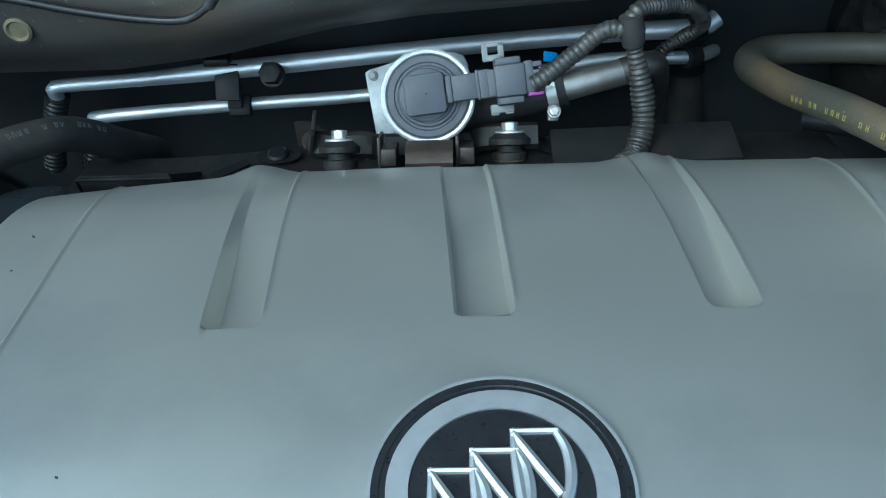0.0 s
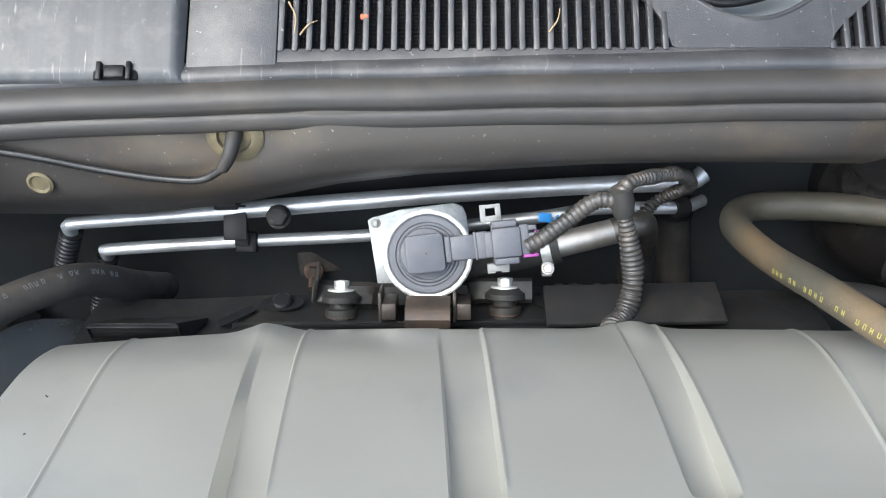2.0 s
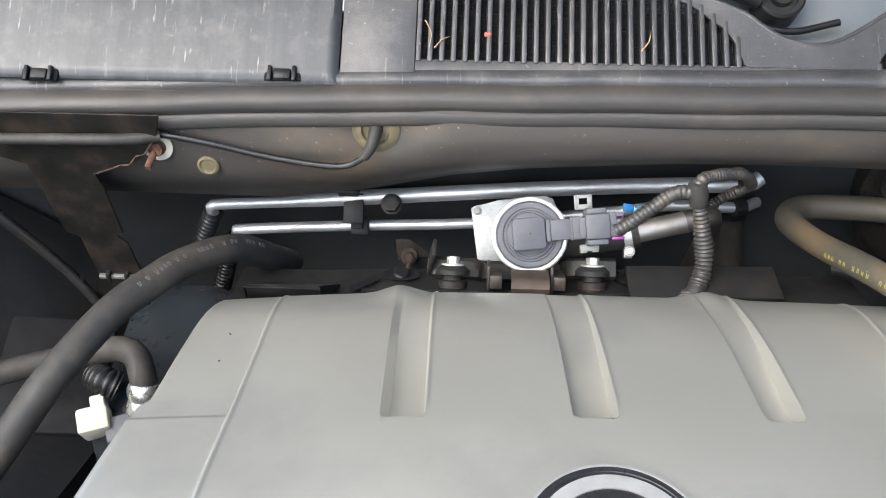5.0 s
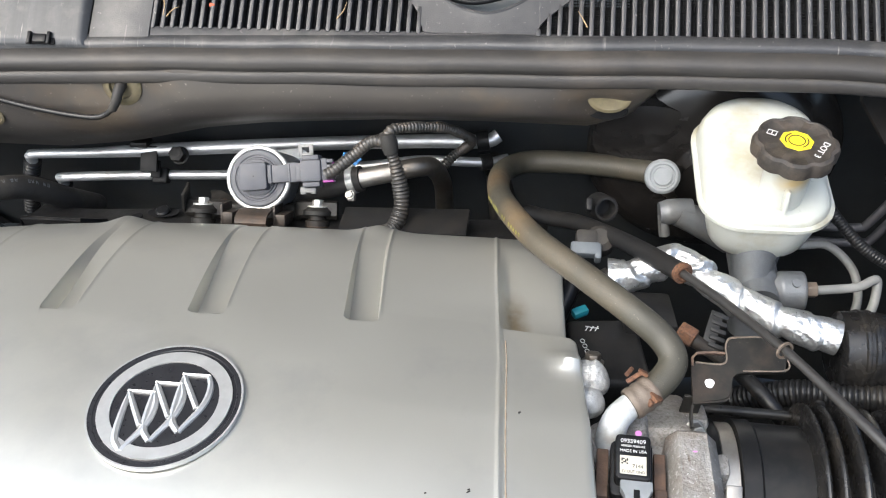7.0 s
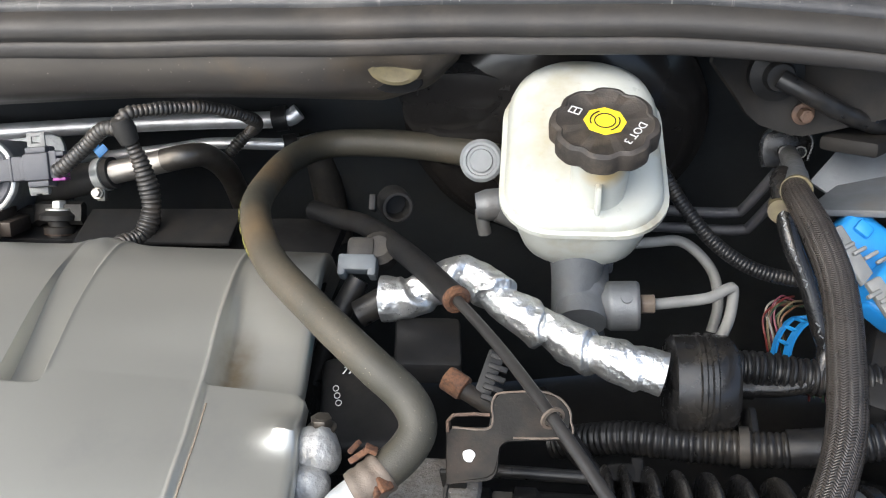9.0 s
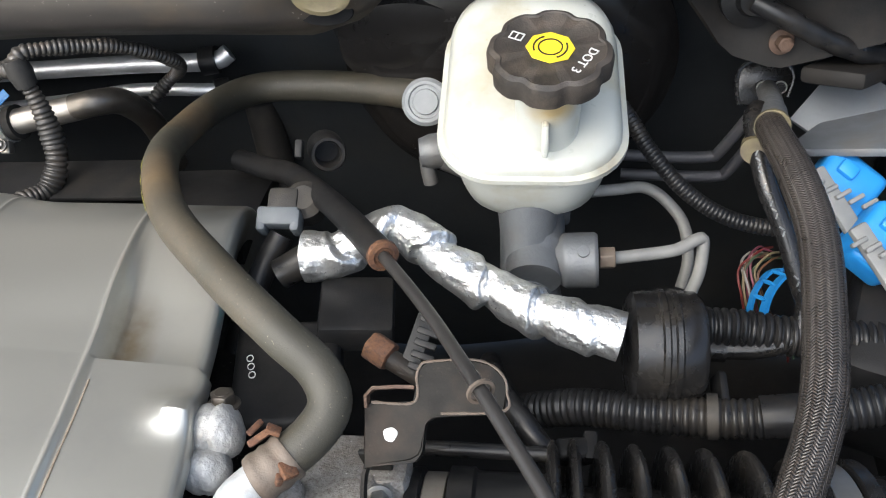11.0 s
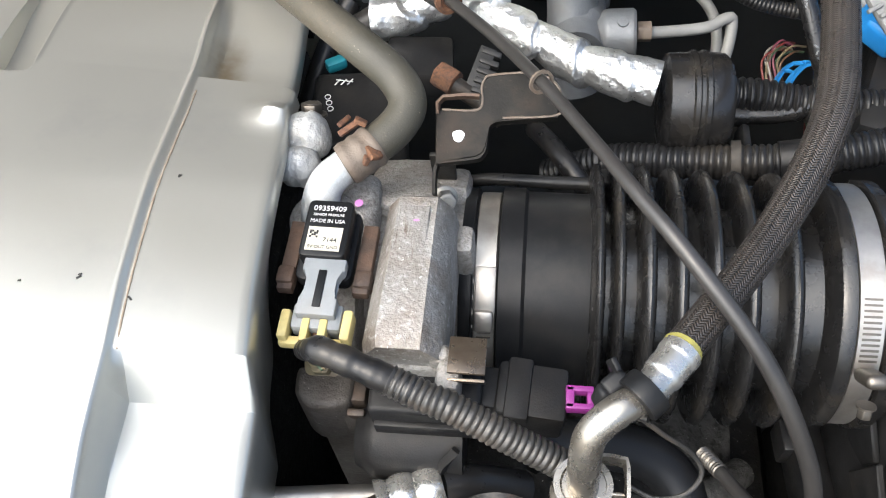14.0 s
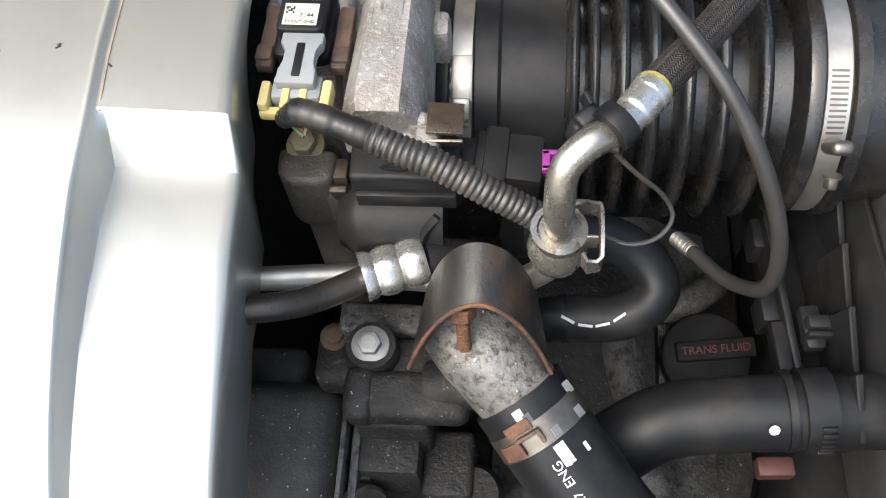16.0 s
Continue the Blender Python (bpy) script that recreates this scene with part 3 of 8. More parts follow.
def flange_r(u, v):
    x = 0.545 + u * 0.26
    lo = float(np.interp(x, [0.545, 0.583, 0.6176, 0.6486, 0.70, 0.81], [0.955, 0.900, 0.891, 0.905, 0.93, 0.95]))
    rise = math.exp(-((x - 0.595) / 0.030) ** 2 - (((0.992 + (lo - 0.992) * v) - 0.938) / 0.030) ** 2)
    return (x, 0.535 - 0.016 * v ** 2 - 0.03 * u * v + 0.014 * rise, 0.992 + (lo - 0.992) * v)


plain("trim_tower_flange", sheet(flange_r, [i / 24 for i in range(25)], [i / 12 for i in range(13)], 0.003), M_TOWER,
      "dark pressed-steel flange at the strut tower", "panel")

# ---- hood seal along the cowl ----
SX = [-0.66, -0.41, -0.2, 0.0, 0.25, 0.47, 0.58, 0.66, 0.74]
SY = [-0.020, -0.009, -0.003, 0.0, 0.001, 0.0, -0.008, -0.022, -0.045]
SZ = [-0.014, -0.010, -0.003, 0.0, 0.004, 0.008, 0.009, 0.008, 0.004]
SEAL_BULB = [(0.500, 0.984), (0.499, 0.989), (0.501, 0.9945), (0.507, 0.9985), (0.515, 1.000), (0.522, 0.998), (0.526, 0.992), (0.524, 0.985), (0.512, 0.982)]
SEAL_LIP = [(0.507, 0.971), (0.500, 0.9695), (0.4965, 0.972), (0.4965, 0.978), (0.4995, 0.9825), (0.506, 0.984), (0.513, 0.980)]
SEAL_TOP = [(0.514, 0.998), (0.516, 1.0035), (0.522, 1.0065), (0.529, 1.006), (0.532, 1.000), (0.524, 0.996)]


def catmull(xs, ys, x):
    i = min(max(int(np.searchsorted(xs, x)) - 1, 0), len(xs) - 2)
    t = (x - xs[i]) / (xs[i + 1] - xs[i])
    m0 = (ys[min(i + 1, len(ys) - 1)] - ys[max(i - 1, 0)]) / (xs[min(i + 1, len(xs) - 1)] - xs[max(i - 1, 0)]) * (xs[i + 1] - xs[i])
    m1 = (ys[min(i + 2, len(ys) - 1)] - ys[i]) / (xs[min(i + 2, len(xs) - 1)] - xs[i]) * (xs[i + 1] - xs[i])
    return (2 * t ** 3 - 3 * t * t + 1) * ys[i] + (t ** 3 - 2 * t * t + t) * m0 + (-2 * t ** 3 + 3 * t * t) * ys[i + 1] + (t ** 3 - t * t) * m1


def seal_run(profile):
    prof = [tuple(p)[:2] for p in smooth_path([(y, z, 0) for y, z in profile] + [(profile[0][0], profile[0][1], 0)], 4)][:-1]
    return loft([[(x, y + catmull(SX, SY, x) + 0.0006 * math.sin(x * 40), z + catmull(SX, SZ, x)) for y, z in prof] for x in [-0.66 + 0.01 * i for i in range(141)]])


hood_seal = thing("hood_seal", (0.0, 0.51, 0.97), "long dusty grey rubber hood seal on the cowl edge", "seal")
part("bulb", seal_run(SEAL_BULB), M_SEAL, hood_seal)
part("lip", seal_run(SEAL_LIP), M_SEAL, hood_seal)
part("top_strip", seal_run(SEAL_TOP), M_COWL, hood_seal)

# ---- cowl: slotted plastic panel, access lid, wiper recess ----
cowl = thing("cowl_panel", (0.07, 0.53, 1.0), "dusty black plastic cowl panel with slotted air grilles", "cowl panel")
CS = 0.60                                  # rise of the cowl towards the windscreen


def cz(y):
    return 1.010 + (y - 0.532) * CS


def on_cowl(x, y, up=0.0):
    n = Vector((0, -CS, 1)).normalized()
    return Vector((x, y, cz(y))) + n * up


def slab(x0, x1, y0, y1, up=0.0, thick=0.0035, bevel=0.0009):
    c = (on_cowl((x0 + x1) / 2, (y0 + y1) / 2, up - thick / 2))
    m = Matrix.Translation(c) @ Matrix.Rotation(math.atan(CS), 4, "X")
    return box(x1 - x0, (y1 - y0) * math.sqrt(1 + CS * CS), thick, m, bevel)


YT = 0.68
plates = [slab(-0.1865, -0.1255, 0.520, YT, 0.001), slab(-0.1255, 0.82, 0.520, 0.5325), slab(-0.66, -0.185, 0.512, 0.519, -0.004)]
slats, screens = [], []


GX = [-0.13, 0.03, 0.07, 0.0985, 0.1073, 0.1164, 0.1259, 0.1335, 0.138, 0.141, 0.2455, 0.2499, 0.2605, 0.275, 0.29, 0.32, 0.36, 0.42, 0.82]
GY = [0.645, 0.602, 0.588, 0.5783, 0.5735, 0.5665, 0.5605, 0.5510, 0.541, 0.5325, 0.5325, 0.5422, 0.5512, 0.562, 0.573, 0.595, 0.62, 0.65, 0.66]
RX = [-0.13, -0.02, 0.03, 0.07, 0.10, 0.1203, 0.1433, 0.1621, 0.1772, 0.1963, 0.216, 0.2405, 0.2613, 0.285, 0.32, 0.37, 0.45, 0.82]
RY = [0.672, 0.635, 0.618, 0.602, 0.589, 0.5801, 0.571, 0.5583, 0.5518, 0.5486, 0.5519, 0.5639, 0.5767, 0.592, 0.613, 0.64, 0.672, 0.68]


def slot_top(x):
    """Upper end of the slots: it falls towards the wiper recess from both sides."""
    return float(np.interp(x, GX, GY))


P = 0.0096
for x0, count in ((-0.1255, 28), (0.245, 58)):
    for i in range(count):
        a = x0 + i * P
        slats.append((a + P / 2, slot_top(a)))


def above_slots(u, v):
    """Smooth panel between the slots' upper ends and the swept edge of the wiper recess."""
    lo, hi = slot_top(u) - 0.001, catmull(RX, RY, u)
    return tuple(on_cowl(u, lo + (hi - lo) * v, 0.0008 + 0.0015 * v * v))


plates.append(sheet(above_slots, [-0.1255 + 0.0035 * i for i in range(271)], [i / 4 for i in range(5)], 0.003))
plates.append(tube([tuple(on_cowl(x, catmull(RX, RY, x), 0.0008)) for x in [-0.12 + 0.012 * i for i in range(78)]], 0.0022, 8, 0.006))
for pl in plates:
    part("panel_section", pl, M_COWL, cowl)
part("screen", joined(slab(-0.126, 0.145, 0.528, 0.575, -0.009, 0.002), slab(-0.126, 0.06, 0.575, YT, -0.009, 0.002), slab(0.243, 0.82, 0.528, 0.56, -0.009, 0.002), slab(0.33, 0.82, 0.56, YT, -0.009, 0.002)), M_SCREEN, cowl, "fine dark mesh screen behind the slots")
wires = [slab(-0.126 + 0.0024 * k, -0.1254 + 0.0024 * k, 0.530, min(0.60, slot_top(-0.126 + 0.0024 * k) + 0.002), -0.0062, 0.0008, 0) for k in range(230)] + [slab(xa_, xb_, 0.530 + 0.0024 * k, 0.5306 + 0.0024 * k, -0.0068, 0.0008, 0) for k in range(30)
         for xa_, xb_ in ((-0.126, float(np.interp(-0.5306 - 0.0024 * k, [-y_ for y_ in GY[:10]], GX[:10]))), (float(np.interp(0.5306 + 0.0024 * k, GY[10:], GX[10:])), 0.82))]
part("screen_mesh", joined(*wires), M_SCREEN, cowl)


def slat_mesh(w, y0, y1):
    b = slab(-w / 2, w / 2, y0, y1, 0.0012, 0.0075, 0.0012)
    return b


slat_base = None
for sx_, st_ in slats:
    ob = part("slat", slat_mesh(0.0044, 0.5305, min(YT, st_ + 0.004)), M_COWL, cowl) if (slat_base is None or st_ < YT) else None
    if ob is None:
        ob = new("slat", slat_base)
        ob.parent = cowl
        ob.location = (0, 0, 0)
    if st_ >= YT and slat_base is None:
        slat_base = ob.data
    ob.location.x += sx_ - 0.0044 / 2

# wiper recess behind the swept edge
part("wiper_recess", sheet(lambda u, v: tuple(on_cowl(0.02 + 0.40 * u, 0.535 + 0.20 * v, -0.016 - 0.02 * math.sin(math.pi * u) * math.sin(math.pi * min(1, v * 0.8 + 0.1)))), [i / 30 for i in range(31)], [i / 16 for i in range(17)], 0.003), M_RECESS, cowl, "smooth blue-grey wiper recess")
wiper = thing("wiper_linkage", tuple(on_cowl(0.15, 0.60, -0.02)), "black wiper linkage with a round pivot in the recess", "wiper")
WM = Matrix.Translation(on_cowl(0.176, 0.590, -0.012)) @ Matrix.Rotation(math.atan(CS), 4, "X")
part("pivot", lathe([(0.020, -0.02), (0.020, 0.004), (0.018, 0.006), (0.014, 0.006), (0.013, 0.003), (0.010, 0.003), (0.009, 0.008), (0, 0.008)], WM, 36), M_BLACK, wiper)
part("arm", tube([tuple(on_cowl(0.06, 0.625, -0.010)), tuple(on_cowl(0.11, 0.607, -0.008)), tuple(on_cowl(0.160, 0.588, -0.010))], 0.010, 16), M_BLACK, wiper)
part("rod", tube([tuple(on_cowl(0.150, 0.572, -0.016)), tuple(on_cowl(0.185, 0.566, -0.016)), tuple(on_cowl(0.225, 0.574, -0.016))], 0.003, 10), M_BLACK_CLEAN, wiper)

lid = thing("access_lid", (-0.41, 0.52, 1.02), "glossy dust-streaked black plastic lid on the cowl", "access lid")


def lid_at(u, v):
    x, y = -0.66 + u * (0.66 - 0.1875), 0.511 + v * 0.17
    n = 0.0045 + 0.004 * math.sin(min(1, v * 2.2) * math.pi / 2)
    edge = min(v / 0.035, (1 - u) / 0.012, 1)
    return tuple(on_cowl(x, y, n * max(0, edge) ** 0.5 + 0.001))


part("lid", sheet(lid_at, [i / 60 for i in range(57)] + [0.955, 0.97, 0.98, 0.988, 0.994, 1], [0, 0.006, 0.013, 0.022, 0.035, 0.05] + [0.07 + 0.93 * i / 24 for i in range(25)], 0.003),
     M_LID, lid)
for lx, ly in ((-0.232, 0.516), (-0.432, 0.512)):
    lat = part("latch", joined(box(0.030, 0.010, 0.003, Matrix.Translation(on_cowl(lx, ly, 0.0045)) @ Matrix.Rotation(math.atan(CS), 4, "X"), 0.001)), M_SCREEN, lid)
    part("catch", joined(box(0.014, 0.009, 0.004, Matrix.Translation(on_cowl(lx, ly, 0.007)) @ Matrix.Rotation(math.atan(CS), 4, "X"), 0.0015),
                         *[box(0.0035, 0.013, 0.005, Matrix.Translation(on_cowl(lx + 0.010 * q_, ly, 0.008)) @ Matrix.Rotation(math.atan(CS), 4, "X"), 0.0012) for q_ in (-1, 1)]), M_BLACK_CLEAN, lat)


# ---- engine cover ----
PY = [-0.16, -0.10, -0.05, 0.0, 0.05, 0.10, 0.15, 0.20, 0.25, 0.30, 0.335, 0.36, 0.38, 0.392, 0.399, 0.402]
PZ = [0.915, 0.944, 0.957, 0.964, 0.9675, 0.967, 0.9635, 0.9575, 0.9485, 0.9365, 0.924, 0.9115, 0.897, 0.884, 0.870, 0.852]
# each groove: middle at y 0.235, slant, front end, half width, width of its two flanks
GROOVES = ((-0.1140, -0.022, 0.2300, 0.0146, 0.0056, 0.0018), (0.0075, -0.066, 0.2330, 0.0146, 0.0022, 0.0020), (0.1280, -0.105, 0.2395, 0.0136, 0.0020, 0.0032))


def lin(a, b, x):
    return min(1.0, max(0.0, (x - a) / (b - a)))


def shear(x, y):
    return float(np.interp(x, [-0.196, -0.134, -0.094, -0.0125, 0.0275, 0.108, 0.148, 0.196], [0, -0.022, -0.022, -0.066, -0.066, -0.105, -0.105, 0])) * (min(y, 0.38) - 0.235)


def right_edge(y):
    return float(np.interp(y, [-0.16, -0.02, 0.006, 0.047, 0.066, 0.096, 0.16, 0.245, 0.252, 0.33, 0.40], [0.325, 0.3145, 0.3118, 0.3088, 0.3064, 0.3025, 0.2980, 0.289, 0.282, 0.277, 0.271]))


def cover_z(x, y):
    z = catmull(PY, PZ, y)
    side = 1 if x > 0 else -1
    ax = abs(x + 0.002)
    z -= ax * ax * float(np.interp(y, [0.0, 0.16, 0.25, 0.27, 0.32, 0.36, 0.40], [0.10, 0.12, 0.25, 0.25, 0.15, 0.06, 0.01] if side > 0 else [0.10, 0.12, 0.26, 0.28, 0.30, 0.28, 0.26]))
    yc = min(y, 0.38)
    for k, (gx, gs, ge, gw, fl, fr) in enumerate(GROOVES):
        d = x - (gx + gs * (yc - 0.235))
        across = lin(-gw, -gw + fl, d) * (1 - lin(gw - fr, gw, d))
        ge = ge + 0.0035 * min(1.0, abs(d) / gw) ** 6
        along = lin(ge - 0.0014, ge + 0.0014, y)
        z -= (0.0125 - 0.0113 * sm(0.25, 0.372, y)) * across * along
        z += 0.0009 * math.exp(-((d - gw - 0.0006) / 0.0012) ** 2) * sm(ge, ge + 0.01, y)
        if k != 1:
            z += 0.010 * math.exp(-((d + (0.012 if k == 0 else 0.001)) / 0.017) ** 2) * sm(0.352, 0.392, y)
    # sunk side strips: a crease up to the rear rim, a notch and the front step
    crease = crease_at(y, side)
    fade = 1 - sm(0.285, 0.365, y)
    s = lin(crease - 0.0008, crease + 0.0012, ax) * (0.35 + 0.65 * fade)
    z -= 0.0016 * s
    z += 0.0012 * math.exp(-((ax - crease + 0.0018) / 0.0016) ** 2)
    if side > 0:
        z -= 0.0110 * fade * lin(crease - 0.001, crease + 0.0065, ax) * lin(0.2484, 0.2505, y)
    else:
        z -= 0.0016 * fade * lin(crease - 0.001, crease + 0.0015, ax) * lin(0.2310, 0.2330, y)
    wall = float(np.interp(y, [-0.05, 0.041], [0.0030, 0.0050]))
    z -= 0.021 * float(np.interp(y, [-0.14, 0.04], [0.1, 1.0])) * lin(crease, crease + wall, ax) * (1 - lin(0.0460, 0.0635, y))
    # pocket at the rim beside the hose joint
    if side > 0:
        z += 0.009 * math.exp(-((x - 0.287) / 0.013) ** 2 - ((y - 0.219) / 0.009) ** 2)
    return z


def dense(lo, hi, spots, coarse, fine, reach):
    out, v = [lo], lo
    while v < hi:
        v += fine if any(abs(v - s) < reach for s in spots) else coarse
        out.append(min(v, hi))
    return out


core = sorted(set([-0.196 + 0.0098 * i for i in range(41) if not any(abs(-0.196 + 0.0098 * i - g[0]) < 0.021 for g in GROOVES)]
                  + [g[0] + o for g in GROOVES for o in (-0.020, -g[3] - 0.003, -g[3] - 0.001, -g[3], -g[3] + 0.0005, -g[3] + g[4] / 2, -g[3] + g[4] - 0.0004, -g[3] + g[4], -g[3] + g[4] + 0.001, -0.004, 0.0, 0.004, g[3] - g[5] - 0.001,
                                                         g[3] - g[5], g[3] - g[5] / 2, g[3] - 0.0003, g[3], g[3] + 0.0006, g[3] + 0.0012, g[3] + 0.0020, g[3] + 0.0035, 0.020)]))
ylines = sorted(set(dense(-0.16, 0.402, [0.2305, 0.2400, 0.2495, 0.39], 0.0065, 0.0012, 0.006) + [0.0459, 0.0460, 0.0635, 0.0636, 0.2286, 0.2314, 0.2484, 0.2505]))


def crease_at(y, side=1):
    """Distance of the side crease from the middle line."""
    if side > 0:
        return float(np.interp(y, [-0.16, -0.053, -0.03, 0.02, 0.06, 0.096, 0.145, 0.21, 0.25, 0.30, 0.375, 0.40], [0.274, 0.2600, 0.2572, 0.2520, 0.2502, 0.2465, 0.2430, 0.2395, 0.2355, 0.2305, 0.2245, 0.222]))
    return float(np.interp(y, [-0.16, -0.03, 0.06, 0.16, 0.23, 0.30, 0.38, 0.40], [0.268, 0.250, 0.239, 0.229, 0.2250, 0.2225, 0.2240, 0.2245]))


def outer_xs(y, edge, side=1):
    """Lines of the side strip, drawn together along its crease."""
    c = crease_at(y, side)
    a = [0.196 + (c - 0.005 - 0.196) * k / 8 for k in range(1, 9)]
    b = [c - 0.005 + 0.010 * k / 16 for k in range(1, 17)] + [c + 0.0075, c + 0.010]
    return a + b + [c + 0.010 + (edge - c - 0.010) * k / 12 for k in range(1, 13)]


def SKIRT(y, rag):
    k = sm(0.08, 0.18, y)
    return ((0.0015, 0.0010), (0.0025, 0.0035), (0.0025, 0.012), (-0.001 - 0.006 * k, 0.035), (-0.004 - 0.018 * k, 0.072 + rag))


def cover_rows():
    rows = []
    for y in ylines:
        row = []
        re = right_edge(y)
        xs = [-0.002 - x for x in reversed(outer_xs(y, re + 0.002, -1))] + [x + shear(x, y) for x in core] + [x - 0.002 for x in outer_xs(y, re + 0.002)]
        pts = [(x, y, cover_z(x, y)) for x in xs]
        rag = 0.0025 * math.sin(y * 60) + 0.002 * math.sin(y * 143)
        skirt_r = [(re + a, y, pts[-1][2] - d) for a, d in SKIRT(y, rag)]
        skirt_l = [(-re - 0.004 - a, y, pts[0][2] - d) for a, d in SKIRT(y, rag)]
        rows.append(skirt_l[::-1] + pts + skirt_r)
    return rows


def grid_mesh(rows):
    bm = bmesh.new()
    g = [[bm.verts.new(p) for p in r] for r in rows]
    for a, b in zip(g, g[1:]):
        for j in range(len(a) - 1):
            bm.faces.new((a[j], a[j + 1], b[j + 1], b[j]))
    return bm


engine_cover = thing("engine_cover", (0.0, 0.13, 0.85), "silver-grey dusty plastic engine cover with three grooves and a round badge", "engine cover")
shell = part("shell", grid_mesh(cover_rows()), M_COVER, engine_cover)

# few dark bits of dirt lying on the cover
bits, rng = [], random.Random(4)
for fx, fy in ((0.1974, 0.0916), (0.2242, 0.0972), (0.252, 0.1622), (0.25, 0.0873), (0.2241, 0.0956), (0.2525, 0.1618), (-0.2498, 0.2893), (-0.1711, 0.1505), (-0.2502, 0.3208)):
    bits.append(box(rng.uniform(0.0012, 0.0030), 0.0010, 0.0005, T(fx, fy, cover_z(fx, fy) + 0.0003) @ Matrix.Rotation(rng.uniform(0, 3), 4, "Z"), 0.0002, 1))
solo("dirt_bits", joined(*bits), M_RUBBER, "tiny dark bits of dirt lying on the engine cover", "dirt", "stuff")
wall = shell.modifiers.new("thickness", "SOLIDIFY")
wall.thickness, wall.offset = 0.0025, -1.0
part("dirt_line", tube([(crease_at(y_) + 0.0010, y_, cover_z(crease_at(y_) + 0.0010, y_) + 0.0001) for y_ in [0.062 + 0.0115 * k for k in range(16)]], lambda s, L: 0.00055 + 0.00035 * noise.noise(Vector((s * 130, 4, 2))), 6, 0.002), M_DIRT, engine_cover, "brown dirt line along the ridge")

EC = Vector((0.0115, 0.1400, cover_z(0.0115, 0.1400) - 0.0003))
EM = aim(EC, (0.0, 0.09, 1.0), (0, 1, 0))
emblem = part("emblem", lathe([(0.0530, 0), (0.0530, 0.0015), (0.0520, 0.0026), (0.0490, 0.0026), (0.0485, 0.0020), (0, 0.0020)], EM, 72), M_EMBLEM_BLACK, engine_cover,
              "round black emblem with silver rings and three shields")
part("rim", flat_ring(0.0534, 0.0520, 0.0030, EM, 72), M_CHROME, emblem, "silver outer rim")
part("ring", flat_ring(0.0460, 0.0370, 0.0034, EM, 72), M_CHROME, emblem, "satin silver ring")
part("disc", lathe([(0.0369, 0.0018), (0.0369, 0.0024), (0, 0.0024)], EM, 48), M_EMBLEM_BLACK, emblem)


def bar(a, b, w, h, m):
    a, b = Vector((*a, 0)), Vector((*b, 0))
    d = b - a
    mm = m @ Matrix.Translation((a + b) / 2 + Vector((0, 0, h / 2))) @ Matrix.Rotation(math.atan2(d.y, d.x), 4, "Z")
    return box(d.length + w * 0.8, w, h, mm, 0.0005)


def ridge(pts, widths, h, m):
    """Raised band with a roof-shaped section along a flat line."""
    bm = bmesh.new()
    prev = None
    n = len(pts)
    for i, (p, w) in enumerate(zip(pts, widths)):
        a, b = Vector((*pts[max(i - 1, 0)], 0)), Vector((*pts[min(i + 1, n - 1)], 0))
        d = (b - a).normalized()
        q = Vector((-d.y, d.x, 0)) * w / 2
        c = Vector((*p, 0))
        ring = [bm.verts.new(v) for v in (c - q, c - q * 0.75 + Vector((0, 0, h * 0.7)), c + Vector((0, 0, h)), c + q * 0.75 + Vector((0, 0, h * 0.7)), c + q)]
        if prev:
            for j in range(4):
                bm.faces.new((prev[j], prev[j + 1], ring[j + 1], ring[j]))
            bm.faces.new((prev[4], prev[0], ring[0], ring[4]))
        else:
            bm.faces.new(ring[::-1])
        prev = ring
    bm.faces.new(prev)
    bmesh.ops.transform(bm, matrix=m, verts=bm.verts)
    return bm


def flat_curve(pts):
    return [tuple(p)[:2] for p in smooth_path([(*p, 0) for p in pts], 5)]


LEFT_SIDE = flat_curve([(0.0010, -0.0005), (0.0019, -0.018), (0.0052, -0.0400), (0.0128, -0.0500)])
RIGHT_SIDE = flat_curve([(0.0183, -0.0008), (0.0228, -0.0120), (0.0222, -0.0280), (0.0128, -0.0500)])
for k in range(3):
    sm_ = EM @ T(-0.0290 + 0.0168 * k, 0.0095 + 0.0088 * k, 0.0018)
    nl, nr = len(LEFT_SIDE), len(RIGHT_SIDE)
    part("shield", joined(ridge([(-0.0003, -0.0014), (0.0196, -0.0014)], [0.0028, 0.0028], 0.0030, sm_),
                          ridge(LEFT_SIDE, [0.0028 + 0.0030 * math.sin(math.pi * 0.8 * i / nl) for i in range(nl)], 0.0028, sm_),
                          ridge(RIGHT_SIDE, [0.0034 + 0.0022 * math.sin(math.pi * i / nr) for i in range(nr)], 0.0028, sm_),
                          ridge([(0.0012, -0.0030), (0.0100, -0.0165), (0.0190, -0.0300)], [0.0042, 0.0050, 0.0046], 0.0032, sm_)), M_CHROME, emblem)

# black deck behind the cover
deck = thing("rear_valve_cover", (-0.04, 0.42, 0.83), "black plastic cover strip behind the engine cover", "valve cover")


def deck_at(u, v):
    x = -0.285 + u * 0.55
    return (x, 0.375 + 0.098 * v, 0.846 - 0.030 * v + 0.010 * u + 0.004 * math.sin(v * 3.1) + 0.002 * math.sin(x * 35))


